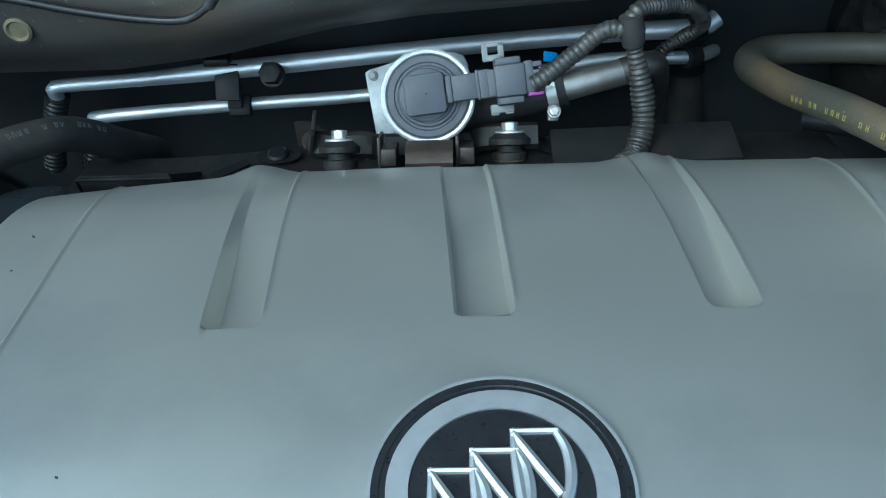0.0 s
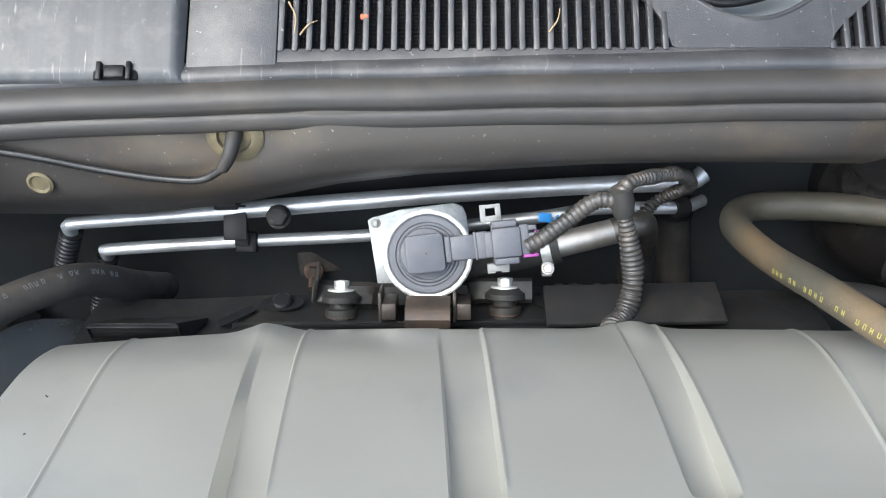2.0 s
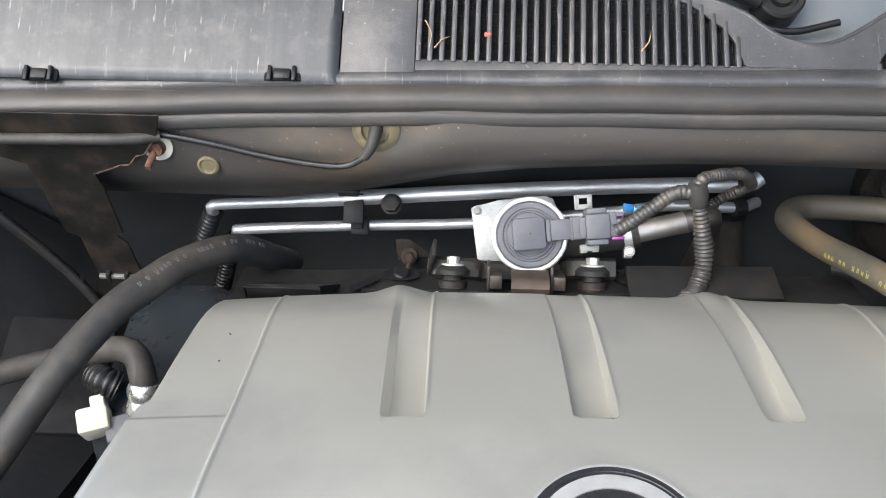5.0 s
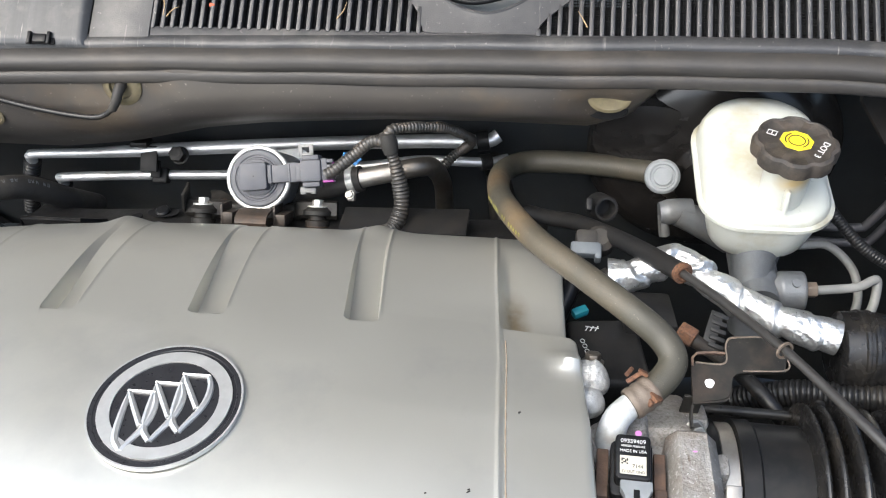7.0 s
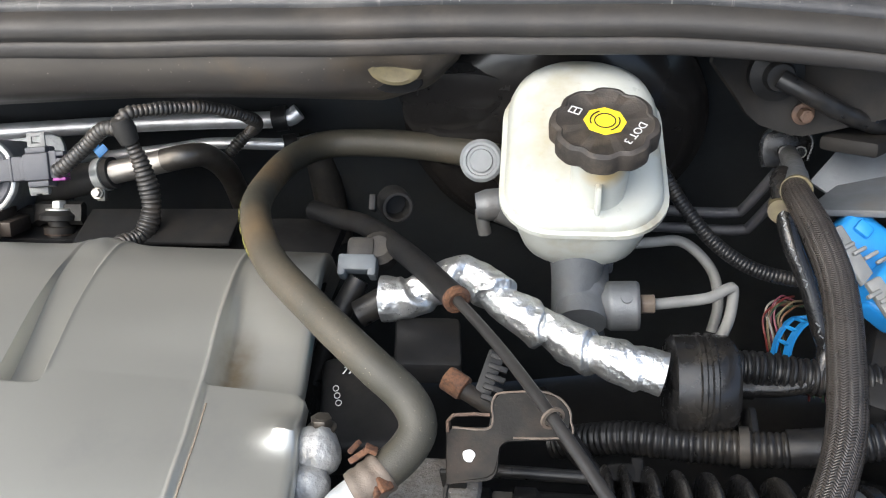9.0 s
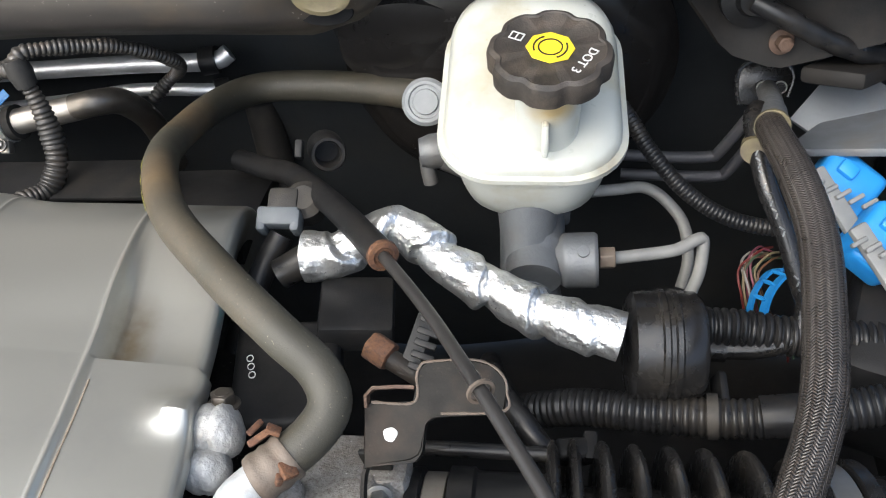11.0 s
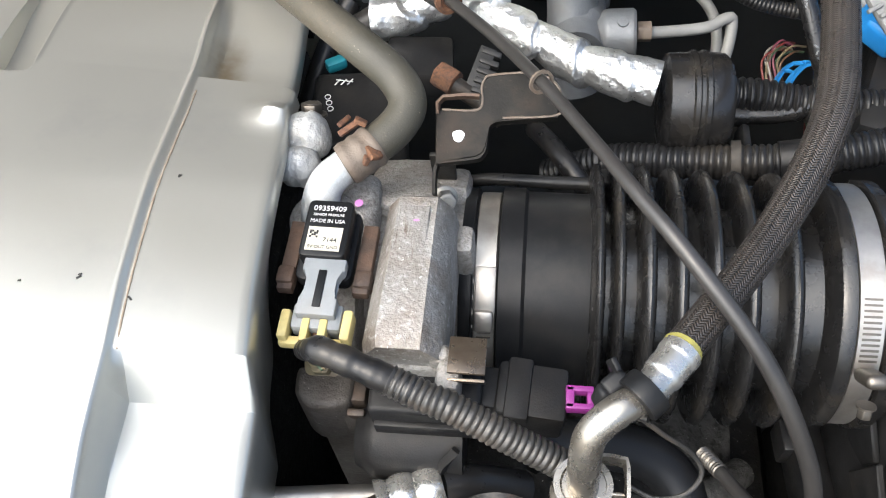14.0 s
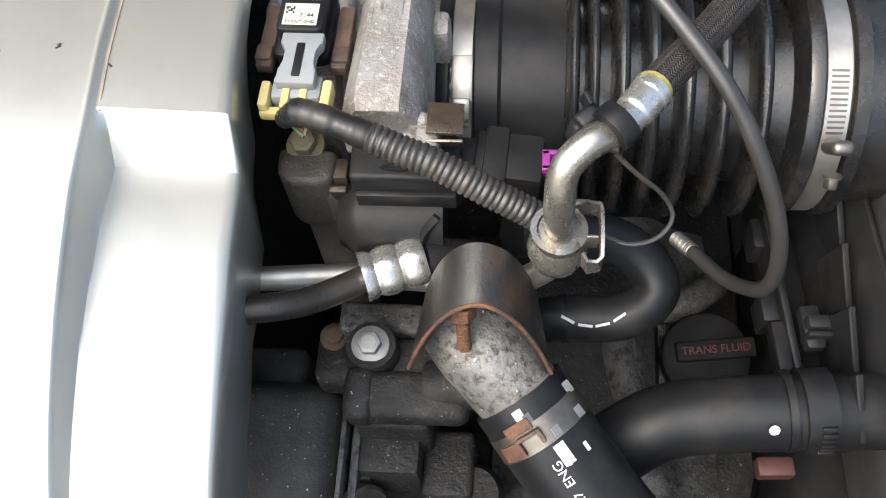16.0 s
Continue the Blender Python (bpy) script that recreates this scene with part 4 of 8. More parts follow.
part("deck", sheet(deck_at, [i / 60 for i in range(61)], [i / 12 for i in range(13)], 0.012), M_BLACK, deck)
LV = [[(-0.254, 0.436, 0.8385), (-0.190, 0.436, 0.8385), (-0.190, 0.436, 0.8350), (-0.254, 0.436, 0.8350)], [(-0.266, 0.4150, 0.8590), (-0.204, 0.4150, 0.8590), (-0.200, 0.4150, 0.8400), (-0.269, 0.4150, 0.8400)], [(-0.2665, 0.4125, 0.8590), (-0.2035, 0.4125, 0.8590), (-0.1995, 0.4125, 0.8400), (-0.2695, 0.4125, 0.8400)]]
part("louver", loft(LV), M_BLACK, deck)
part("louver_rim", joined(box(0.0660, 0.0030, 0.0018, T(-0.235, 0.4115, 0.8592), 0.0006), box(0.0018, 0.0030, 0.0130, T(-0.2675, 0.4115, 0.8530), 0.0006), box(0.0018, 0.0030, 0.0130, T(-0.2025, 0.4115, 0.8530), 0.0006)), M_BLACK_CLEAN, deck)
part("louver_slit", box(0.0620, 0.003, 0.010, T(-0.235, 0.4122, 0.8528), 0.0006), M_SCREEN, deck)
part("slot", prism(round_rect(0.0075, 0.034, 0.0036, 4), 0.0016, pose(-0.1690, 0.4370, 0.8382, -17, 0, -42), 0.0003, 1), M_SCREEN, deck, "dark slanted slot")
for dx, dy, dz in ((-0.1375, 0.455, 0.8325), (0.070, 0.455, 0.8355)):
    part("recess", lathe([(0.0165, 0), (0.0165, 0.0006), (0, 0.0006)], pose(dx, dy, dz, -17) @ Matrix.Diagonal((1, 0.62, 1, 1)), 32), M_SCREEN, deck)
    part("boss", lathe([(0.0078, 0), (0.0076, 0.0045), (0.0060, 0.0062), (0, 0.0066)], T(dx, dy, dz - 0.001), 24), M_BLACK_CLEAN, deck)
part("step", box(0.30, 0.003, 0.005, pose(-0.02, 0.428, 0.8425, -17, -1), 0.001), M_BLACK, deck)
part("ledge", box(0.128, 0.042, 0.0045, pose(0.124, 0.437, 0.854, -8, -2), 0.0018), M_BLACK, deck)

# engine block and gearbox masses under everything
block = thing("engine_block", (0.05, 0.15, 0.45), "grimy cast-aluminium engine block and gearbox, colour darkened as shade", "engine")
def panel_y(x, z):
    """Face of the upper panel at that place."""
    zb = float(np.interp(x, PB_X, PB_Z))
    return upper_panel(x, (0.992 - z) / (0.992 - zb))[1] - 0.0028


# shade low in the bay is put into the casting colour here
part("block", box(0.56, 0.36, 0.34, T(-0.02, 0.20, 0.62), 0.02), M_CAST_SHADED, block)
part("gearbox", joined(box(0.30, 0.34, 0.18, T(0.47, 0.14, 0.54), 0.03), box(0.16, 0.14, 0.10, pose(0.46, 0.09, 0.64, 8, 4), 0.02)), M_CAST_SHADED, block)

# bits of dry plant caught in the cowl slots
for pts, lbl in ((((-0.118, 0.560, 0.004), (-0.113, 0.551, 0.003), (-0.114, 0.541, 0.001)), "pale dry grass blade on the cowl grille"),
                 (((-0.110, 0.540, 0.002), (-0.104, 0.546, 0.003), (-0.098, 0.549, 0.002)), "pale dry grass blade on the cowl grille"),
                 (((0.058, 0.541, 0.002), (0.064, 0.548, 0.003), (0.066, 0.556, 0.002)), "pale dry grass blade on the cowl grille"),
                 (((0.292, 0.538, 0.002), (0.287, 0.545, 0.004), (0.283, 0.551, 0.003)), "pale dry grass blade on the cowl grille")):
    solo("dry_grass_blade", tube([tuple(on_cowl(*p)) for p in pts], lambda s, L: 0.0007 - 0.0004 * s / L, 6, 0.002), M_STRAW, lbl, "grass blade", "", "dry grass on the cowl")
solo("orange_chip", box(0.0058, 0.0036, 0.003, Matrix.Translation(on_cowl(-0.0665, 0.552, 0.0)), 0.0008), M_CHIP, "small orange-red chip lodged in the cowl grille", "chip")



# ---- pipes and valve at the rear of the engine ----
pipes = thing("aircon_pipes", (-0.1, 0.56, 0.78), "pair of bare aluminium refrigerant pipes with a black clip", "pipe")
part("upper_pipe", tube([(-0.3338, 0.5477, 0.812), (-0.3332, 0.5451, 0.8248), (-0.3227, 0.5478, 0.8253), (-0.2625, 0.5587, 0.8206), (-0.1842, 0.5677, 0.8211), (-0.0121, 0.5786, 0.8287), (0.1171, 0.5838, 0.8343), (0.1899, 0.5848, 0.8369), (0.206, 0.59, 0.842)],
                        lambda s, L: 0.0055 + 0.0022 * sm(0.06, 0.16, s), 16), M_ALU, pipes)
part("lower_pipe", tube([(-0.3234, 0.5683, 0.7576), (-0.3203, 0.5622, 0.773), (-0.3064, 0.5585, 0.7809), (-0.1935, 0.5644, 0.7846), (-0.0745, 0.5698, 0.7876), (0.0625, 0.5751, 0.8033), (0.12, 0.58, 0.81), (0.19, 0.585, 0.806), (0.215, 0.60, 0.80)],
                        0.0056, 16), M_ALU, pipes)
for a, b in (((-0.3335, 0.5475, 0.815), (-0.366, 0.545, 0.735)), ((-0.3230, 0.567, 0.762), (-0.350, 0.560, 0.69))):
    part("bellows_sleeve", tube([a, ((a[0] + b[0]) / 2 - 0.002, (a[1] + b[1]) / 2, (a[2] + b[2]) / 2), b], ribbed(0.0100, 0.0020, 0.0052), 18, 0.0007), M_LOOM_BLACK, pipes)
part("pipe_union", joined(tube([(0.183, 0.5845, 0.8365), (0.196, 0.586, 0.838)], 0.0115, 18, 0.002), tube([(0.186, 0.583, 0.807), (0.197, 0.588, 0.805)], 0.0092, 18, 0.002)), M_BLACK, pipes, "black pipe unions")
part("clip", joined(box(0.020, 0.004, 0.030, pose(-0.194, 0.556, 0.817, -45), 0.001), box(0.020, 0.018, 0.006, pose(-0.196, 0.556, 0.841, -20), 0.001),
                    box(0.019, 0.014, 0.019, pose(-0.190, 0.562, 0.786, -45), 0.003), box(0.012, 0.004, 0.02, pose(-0.192, 0.558, 0.80, -40), 0.001)), M_BLACK, pipes)
part("bolt", hexbolt(aim((-0.156, 0.558, 0.822), (0, -0.62, 0.78)), 0.0092, 0.011, 0.0105), M_BLACK_RUST, pipes, "black hex bolt")

EA = Vector((0.0, -0.70, 0.714))
EO = Vector((-0.025, 0.460, 0.883))
EU = aim(EO, EA)                       # x to the right, y up in the face
egr = thing("exhaust_valve", tuple(EO - EA * 0.085), "zinc-plated exhaust gas valve with a black sensor cap", "valve")
part("flange", prism([(-0.0521, 0.0242), (-0.0474, 0.0273), (-0.0343, 0.0293), (-0.0273, 0.0330), (0.0175, 0.0386), (0.0252, 0.0359), (0.0284, 0.0293), (0.0365, -0.0251), (0.0360, -0.0358), (0.0075, -0.0467), (-0.0425, -0.0371)], 0.005, EU @ T(0, 0, -0.086), 0.0010), M_ZINC, egr)
for fx, fy in ((-0.0455, 0.0219), (0.0285, -0.030)):
    part("flange_bolt", hexbolt(EU @ T(fx, fy, -0.081), 0.0030, 0.002, 0.0040), M_BOLT, egr)
part("body", lathe([(0.0312, -0.082), (0.0312, -0.012), (0.0324, -0.010), (0.0326, -0.004), (0.031, -0.003), (0, -0.003)], EU, 56), M_ZINC, egr)
part("rim", lathe([(0.0296, -0.004), (0.0290, 0.0), (0.0296, 0.0009), (0.0312, 0.0012), (0.0326, 0.0004), (0.0330, -0.0010), (0.0330, -0.0042)], EU, 96, wave=lambda a: 1 + 0.004 * math.sin(31 * a) + 0.003 * math.sin(13 * a)), M_BRIGHT_BOLT, egr, "bright crimped rim")
capd = part("sensor_cap", lathe([(0.0288, -0.004), (0.0288, 0.0), (0.0275, 0.0014), (0.0235, 0.0014), (0.0228, 0.0004), (0.0212, 0.0004), (0.0204, 0.0016), (0.0186, 0.0016), (0.0180, 0.0026), (0, 0.0026)], EU, 64), M_GREY_PLASTIC, egr,
            "grey-black plastic cap")
AU = EU @ T(-0.0015, 0.0008, 0) @ Matrix.Rotation(radians(6.5), 4, "Z")
part("block", prism(round_rect(0.0278, 0.0274, 0.0026, 4), 0.0125, AU @ T(0, 0, 0.001), 0.0012), M_GREY_PLASTIC, capd)
part("pivot", lathe([(0.0007, 0), (0.0007, 0.0004), (0, 0.0005)], AU @ T(0.001, 0, 0.0135), 10), M_BLACK, capd)
part("bulge", lathe([(0.0185, 0.002), (0.0180, 0.0036), (0.0165, 0.0040), (0, 0.0040)], AU, 48), M_GREY_PLASTIC, capd)
part("arm", joined(box(0.022, 0.0175, 0.008, AU @ T(0.0260, 0.0012, 0.0060), 0.0012), box(0.0045, 0.0190, 0.0105, AU @ T(0.0165, 0.0012, 0.0062), 0.0012), box(0.0095, 0.0195, 0.0100, AU @ T(0.0410, 0.0014, 0.0052), 0.0014), box(0.0020, 0.0200, 0.0112, AU @ T(0.0365, 0.0014, 0.0052), 0.0006)),
     M_GREY_PLASTIC, capd)

plug_c = thing("valve_connector", tuple(EO + Vector((0.055, 0, -0.02))), "grey-black electrical connector with a purple lock", "connector")
CU = EU @ T(0.0565, 0.0088, 0.004) @ Matrix.Rotation(radians(5.5), 4, "Z")
part("housing", joined(box(0.0210, 0.0215, 0.018, CU, 0.0018), box(0.0075, 0.0185, 0.015, CU @ T(-0.0120, -0.0005, -0.001), 0.0015), box(0.0190, 0.0320, 0.0085, CU @ T(-0.0006, 0.0, -0.0035), 0.0016),
                       box(0.0175, 0.0050, 0.009, CU @ T(-0.0005, 0.0132, 0.002), 0.0012), box(0.0175, 0.0050, 0.009, CU @ T(-0.0005, -0.0132, 0.002), 0.0012)), M_GREY_PLASTIC, plug_c)
part("wire_boot", joined(box(0.0065, 0.0215, 0.013, CU @ T(0.0130, 0.0010, 0), 0.0010), *[box(0.0075, 0.0036, 0.006, CU @ T(0.0185, -0.0072 + 0.0054 * k, 0.003), 0.0008) for k in range(4)], box(0.006, 0.020, 0.004, CU @ T(0.0175, 0.001, -0.004), 0.0008)), M_GREY_PLASTIC, plug_c)
part("lock", joined(box(0.0110, 0.0026, 0.009, CU @ T(0.0165, -0.0108, 0.001), 0.0007), box(0.0020, 0.0170, 0.004, CU @ T(0.0215, 0.0, 0.0005), 0.0005)), M_PURPLE, plug_c, "purple lock slide")
part("clip_tab", joined(box(0.0152, 0.0030, 0.0022, CU @ T(-0.0090, 0.0268, -0.012), 0.0007), box(0.0042, 0.0125, 0.0022, CU @ T(-0.0146, 0.0222, -0.012), 0.0007), box(0.0042, 0.0125, 0.0022, CU @ T(-0.0034, 0.0222, -0.012), 0.0007),
                        box(0.0152, 0.0044, 0.0022, CU @ T(-0.0090, 0.0178, -0.012), 0.0007)), M_LEVER, plug_c, "grey locking clip")
part("lower_tab", joined(box(0.0165, 0.0065, 0.006, CU @ T(-0.0068, -0.0175, -0.007), 0.0014), box(0.0060, 0.0040, 0.004, CU @ T(-0.0120, -0.0200, -0.007), 0.001), box(0.0060, 0.0040, 0.004, CU @ T(-0.0020, -0.0200, -0.007), 0.001)), M_LEVER, plug_c)

vbr = thing("valve_bracket", (-0.03, 0.455, 0.835), "dark steel bracket holding the exhaust valve", "bracket")
part("strap", joined(tube([(-0.113, 0.462, 0.838), (-0.091, 0.4575, 0.8405), (-0.071, 0.4585, 0.839), (-0.061, 0.462, 0.833), (0.001, 0.462, 0.835), (0.012, 0.459, 0.843), (0.032, 0.456, 0.8465), (0.052, 0.456, 0.847)], 0.0055, 10, 0.004,
                          shape=lambda a, s: 0.45 + 1.3 * abs(math.cos(a))),
                     box(0.003, 0.02, 0.026, pose(-0.110, 0.462, 0.85, 0, 12), 0.001)), M_BLACK_RUST, vbr)
part("clamp_tongue", ribbon([(-0.0245, 0.437, 0.862), (-0.0245, 0.424, 0.868), (-0.0245, 0.418, 0.8685), (-0.0245, 0.413, 0.866), (-0.0245, 0.411, 0.860), (-0.0245, 0.4105, 0.850)], (1, 0, 0), 0.032, 0.0025), M_BROWN_STEEL, vbr, "rust-brown steel tongue")
for q in (-0.053, 0.001):
    part("side_leg", joined(box(0.0105, 0.030, 0.012, pose(q, 0.438, 0.850, -35), 0.001), box(0.0025, 0.028, 0.022, pose(q - 0.0065, 0.440, 0.852, -35), 0.0008)), M_BROWN_STEEL, vbr)
for bx, by, bz in ((-0.091, 0.4575, 0.8446), (0.032, 0.456, 0.850)):
    AB = aim((bx, by, bz), (0, 0.68, 0.73))
    part("mount_bolt", hexbolt(AB, 0.0060, 0.0060, 0.0105), M_BRIGHT_BOLT, vbr, "bright hex bolt with washer")
    part("bushing", lathe([(0.010, -0.026), (0.010, -0.020), (0.0125, -0.019), (0.0125, -0.014), (0.009, -0.013), (0.009, -0.009), (0.0150, -0.008), (0.0150, -0.004), (0.010, 0)], AB, 28), M_BLACK_RUST, vbr)
    part("spacer", lathe([(0.0096, -0.040), (0.0096, -0.026), (0.007, -0.0255)], AB, 24), M_DARKSTEEL, vbr)
    part("rust_ring", lathe([(0.0102, -0.0205), (0.0120, -0.0200), (0.0120, -0.0185), (0.0102, -0.0180)], AB, 28), M_RUST_DARK, vbr)

stud = thing("firewall_stud", (-0.151, 0.60, 0.70), "rusty nut on a pale plate on the firewall", "nut")
part("plate", box(0.042, 0.004, 0.026, pose(-0.140, 0.609, 0.708, -20, 0, 12), 0.002), M_BROWN_CAST, stud)
part("nut", hexbolt(aim((-0.146, 0.601, 0.702), (0, -0.8, 0.6)), 0.0062, 0.008, 0.0095), M_RUST_DARK, stud)
part("stud", tube([(-0.146, 0.600, 0.702), (-0.146, 0.580, 0.700)], 0.0035, 10), M_RUST_DARK, stud)

hpipe = thing("heater_pipe", (0.11, 0.49, 0.85), "bright steel heater pipe clamped to a black hose", "pipe")
part("pipe", tube([(0.060, 0.4865, 0.8605), (0.0703, 0.487, 0.8628), (0.096, 0.4924, 0.8662), (0.118, 0.498, 0.868)], 0.0098, 20), M_STEEL, hpipe)
part("bend", tube([(0.114, 0.4972, 0.8678), (0.1322, 0.502, 0.8691), (0.1433, 0.5159, 0.8559), (0.1499, 0.5308, 0.8196), (0.1473, 0.5436, 0.7585)], 0.0100, 20), M_DARKSTEEL, hpipe, "dull grey pipe bend")
part("hose", tube([(-0.0095, 0.4889, 0.8319), (0.0324, 0.4858, 0.8517), (0.0735, 0.4874, 0.8632)], 0.0132, 20), M_RUBBER, hpipe, "black rubber hose")
hcl = part("hose_clamp", tube([(0.0600, 0.4866, 0.8602), (0.0670, 0.4869, 0.8620)], 0.0142, 24, 0.002), M_BRIGHT_BOLT, hpipe, "steel hose clamp")
part("screw", joined(box(0.008, 0.008, 0.014, pose(0.064, 0.474, 0.853, -40), 0.0015), hexbolt(aim((0.064, 0.468, 0.858), (0, -0.6, 0.8)), 0.004, 0.004, 0.005)), M_STEEL, hcl)

hpipe2 = thing("heater_hose", (0.185, 0.55, 0.78), "dark corrugated heater hoses running down the firewall", "hose")
part("hose", tube([(0.170, 0.660, 0.905), (0.1775, 0.6528, 0.8771), (0.1971, 0.6491, 0.8229), (0.2031, 0.633, 0.7566), (0.2128, 0.598, 0.6568)], 0.0165, 20), M_RUBBER, hpipe2)
part("collar", tube([(0.2015, 0.6385, 0.779), (0.2035, 0.632, 0.753)], 0.0190, 20, 0.002), M_BLACK, hpipe2)

loom = thing("wiring_loom", (0.12, 0.45, 0.86), "dusty split-loom wiring harness over the engine rear", "wiring")
part("main_run", tube([(0.1030, 0.4000, 0.8650), (0.1054, 0.4107, 0.8624), (0.1166, 0.4259, 0.8588), (0.1223, 0.4439, 0.8748), (0.1171, 0.4605, 0.9021), (0.1098, 0.4701, 0.9287), (0.1129, 0.4746, 0.9380), (0.1225, 0.4828, 0.9353), (0.1404, 0.4973, 0.9254), (0.1573, 0.5127, 0.9129), (0.1729, 0.5306, 0.8915), (0.1816, 0.5478, 0.8670), (0.1732, 0.5582, 0.8498), (0.1603, 0.5590, 0.8373), (0.1470, 0.5498, 0.8263)],
                      lambda s, L: (0.0080 - 0.0026 * sm(0.080, 0.100, s) + 0.0005 * math.sin(s * 210) - 0.0012 * (0.5 - 0.5 * math.cos(2 * math.pi * s / 0.0038)) ** 2), 18, 0.0007), M_LOOM, loom)
part("branch", tube([(0.1110, 0.4680, 0.9292), (0.093, 0.4703, 0.9268), (0.0737, 0.466, 0.9116), (0.0561, 0.4604, 0.8985), (0.047, 0.458, 0.893)], ribbed(0.0062, 0.0007, 0.004), 16, 0.0007), M_LOOM, loom)
part("junction", lathe([(0.0, -0.012), (0.0072, -0.010), (0.0088, 0), (0.0075, 0.010), (0, 0.012)], aim((0.1105, 0.4690, 0.9275), (-0.2, 0.3, 1)), 16), M_RUBBER, loom, "taped junction")
part("tape_flag", joined(box(0.011, 0.007, 0.0012, pose(0.0615, 0.492, 0.888, 40, 22, 15), 0.0004), box(0.010, 0.007, 0.0012, pose(0.070, 0.489, 0.886, 30, -25, 40), 0.0004)), M_BLUE_TAPE, loom, "blue tape end")
wrap = thing("foil_wrapped_wires", (0.11, 0.47, 0.80), "black wires wrapped in shiny tape below the pipe", "wiring")
for k in range(3):
    part("wrap", tube([(0.050 + 0.03 * k, 0.47, 0.812 + 0.004 * k), (0.075 + 0.03 * k, 0.475, 0.815), (0.10 + 0.03 * k, 0.488, 0.80)], lambda s, L: 0.010 + 0.0018 * math.sin(s * 600) * math.sin(s * 170), 14, 0.0015), M_LOOM_BLACK, wrap)

# grommets, bolt and wire on the upper panel
gro = thing("cable_grommet", (-0.157, 0.50, 0.965), "round olive rubber grommet in the panel", "grommet")
part("disc", lathe([(0.020, 0), (0.020, 0.004), (0.015, 0.007), (0.012, 0.007), (0.011, 0.004), (0, 0.004)], aim((-0.157, panel_y(-0.157, 0.962), 0.962), (0, -1, 0.25)), 32), M_OLIVE_PLUG, gro)
part("nipple", tube([(-0.157, 0.508, 0.964), (-0.157, 0.492, 0.964), (-0.160, 0.484, 0.956), (-0.166, 0.4815, 0.947)], lambda s, L: 0.0066 - 0.06 * s, 12), M_RUBBER, gro)
solo("hood_release_cable", tube([(-0.166, 0.4815, 0.947), (-0.178, 0.481, 0.939), (-0.192, 0.481, 0.9365), (-0.22, 0.483, 0.938), (-0.257, 0.486, 0.943), (-0.30, 0.488, 0.953), (-0.342, 0.489, 0.960), (-0.39, 0.489, 0.962), (-0.46, 0.49, 0.960)], 0.0028, 10, 0.003),
     M_LOOM_BLACK, "thin black cable hanging across the panel", "cable")
solo("cable_sleeve", tube([(-0.336, 0.486, 0.9600), (-0.36, 0.478, 0.9625), (-0.39, 0.476, 0.963), (-0.47, 0.476, 0.961)], 0.0050, 12, 0.004), M_RUBBER, "grey rubber sleeve on the cable", "cable")
solo("round_plug", lathe([(0.0095, 0), (0.0095, 0.002), (0.0075, 0.003), (0.006, 0.0015), (0, 0.0015)], aim((-0.3034, panel_y(-0.3034, 0.925), 0.925), (0, -1, 0.12)), 24), M_OLIVE_PLUG, "small olive plug in the sheet-metal panel", "plug")
pl2 = thing("drain_plug", (0.316, 0.52, 0.952), "olive plug in an oval hole of the panel", "plug")
part("plug", lathe([(0.020, 0), (0.020, 0.0012), (0.016, 0.002), (0.014, 0.0012), (0, 0.001)], aim((0.316, panel_y(0.316, 0.962) + 0.001, 0.962), (0, -1, 0.2)) @ Matrix.Diagonal((1.0, 0.75, 1, 1)), 32), M_OLIVE_PLUG, pl2)
part("hole", lathe([(0.020, 0), (0.019, 0.0012), (0, 0.0014)], aim((0.315, panel_y(0.315, 0.945) + 0.0005, 0.944), (0, -1, 0.2)) @ Matrix.Diagonal((1.0, 0.5, 1, 1)), 28), M_SCREEN, pl2, "dark slot below the plug")
pst = thing("panel_stud", (-0.343, 0.49, 0.948), "rusty stud with a pale washer on the panel", "bolt")
part("washer", lathe([(0.0135, 0), (0.0135, 0.002), (0.006, 0.0025)], aim((-0.344, panel_y(-0.344, 0.944), 0.944), (0, -1, 0.2)), 28), M_LABEL, pst)
part("nut", hexbolt(aim((-0.344, panel_y(-0.344, 0.944) - 0.002, 0.944), (0, -1, 0.2)), 0.007, 0.005, 0.008), M_RUST, pst)
part("stud", tube([(-0.344, panel_y(-0.344, 0.944), 0.945), (-0.348, panel_y(-0.344, 0.944) - 0.022, 0.937)], 0.003, 10), M_RUST, pst)

# ---- beside the cover: bracket, hoses, compressor fittings ----
sbr = thing("stamped_bracket", (-0.43, 0.50, 0.73), "black stamped steel bracket with rusty torn edge", "bracket")


def strip(poly, m, thick=0.0022):
    return prism(poly, thick, m, 0.0005, 1)


BP = Matrix.Translation((0, 0.4835, 0)) @ Matrix(((1, 0, 0, 0), (0, 0, -1, 0), (0, 1, 0, 0), (0, 0, 0, 1)))
part("upper_plate", strip([(-0.50, 0.985), (-0.330, 0.985), (-0.338, 0.962), (-0.346, 0.952), (-0.352, 0.944), (-0.360, 0.941), (-0.368, 0.932), (-0.376, 0.931), (-0.384, 0.927), (-0.4019, 0.920), (-0.398, 0.905), (-0.396, 0.848), (-0.404, 0.844), (-0.395, 0.834), (-0.392, 0.791), (-0.436, 0.788),
                           (-0.4375, 0.8424), (-0.4492, 0.8469), (-0.4575, 0.9297), (-0.50, 0.945)], BP), M_BLACK_PAINT, sbr)
part("lower_plate", strip([(-0.436, 0.7895), (-0.392, 0.7925), (-0.386, 0.775), (-0.393, 0.66), (-0.47, 0.66), (-0.462, 0.721)], BP @ T(0, 0, -0.004)), M_BLACK_PAINT, sbr)
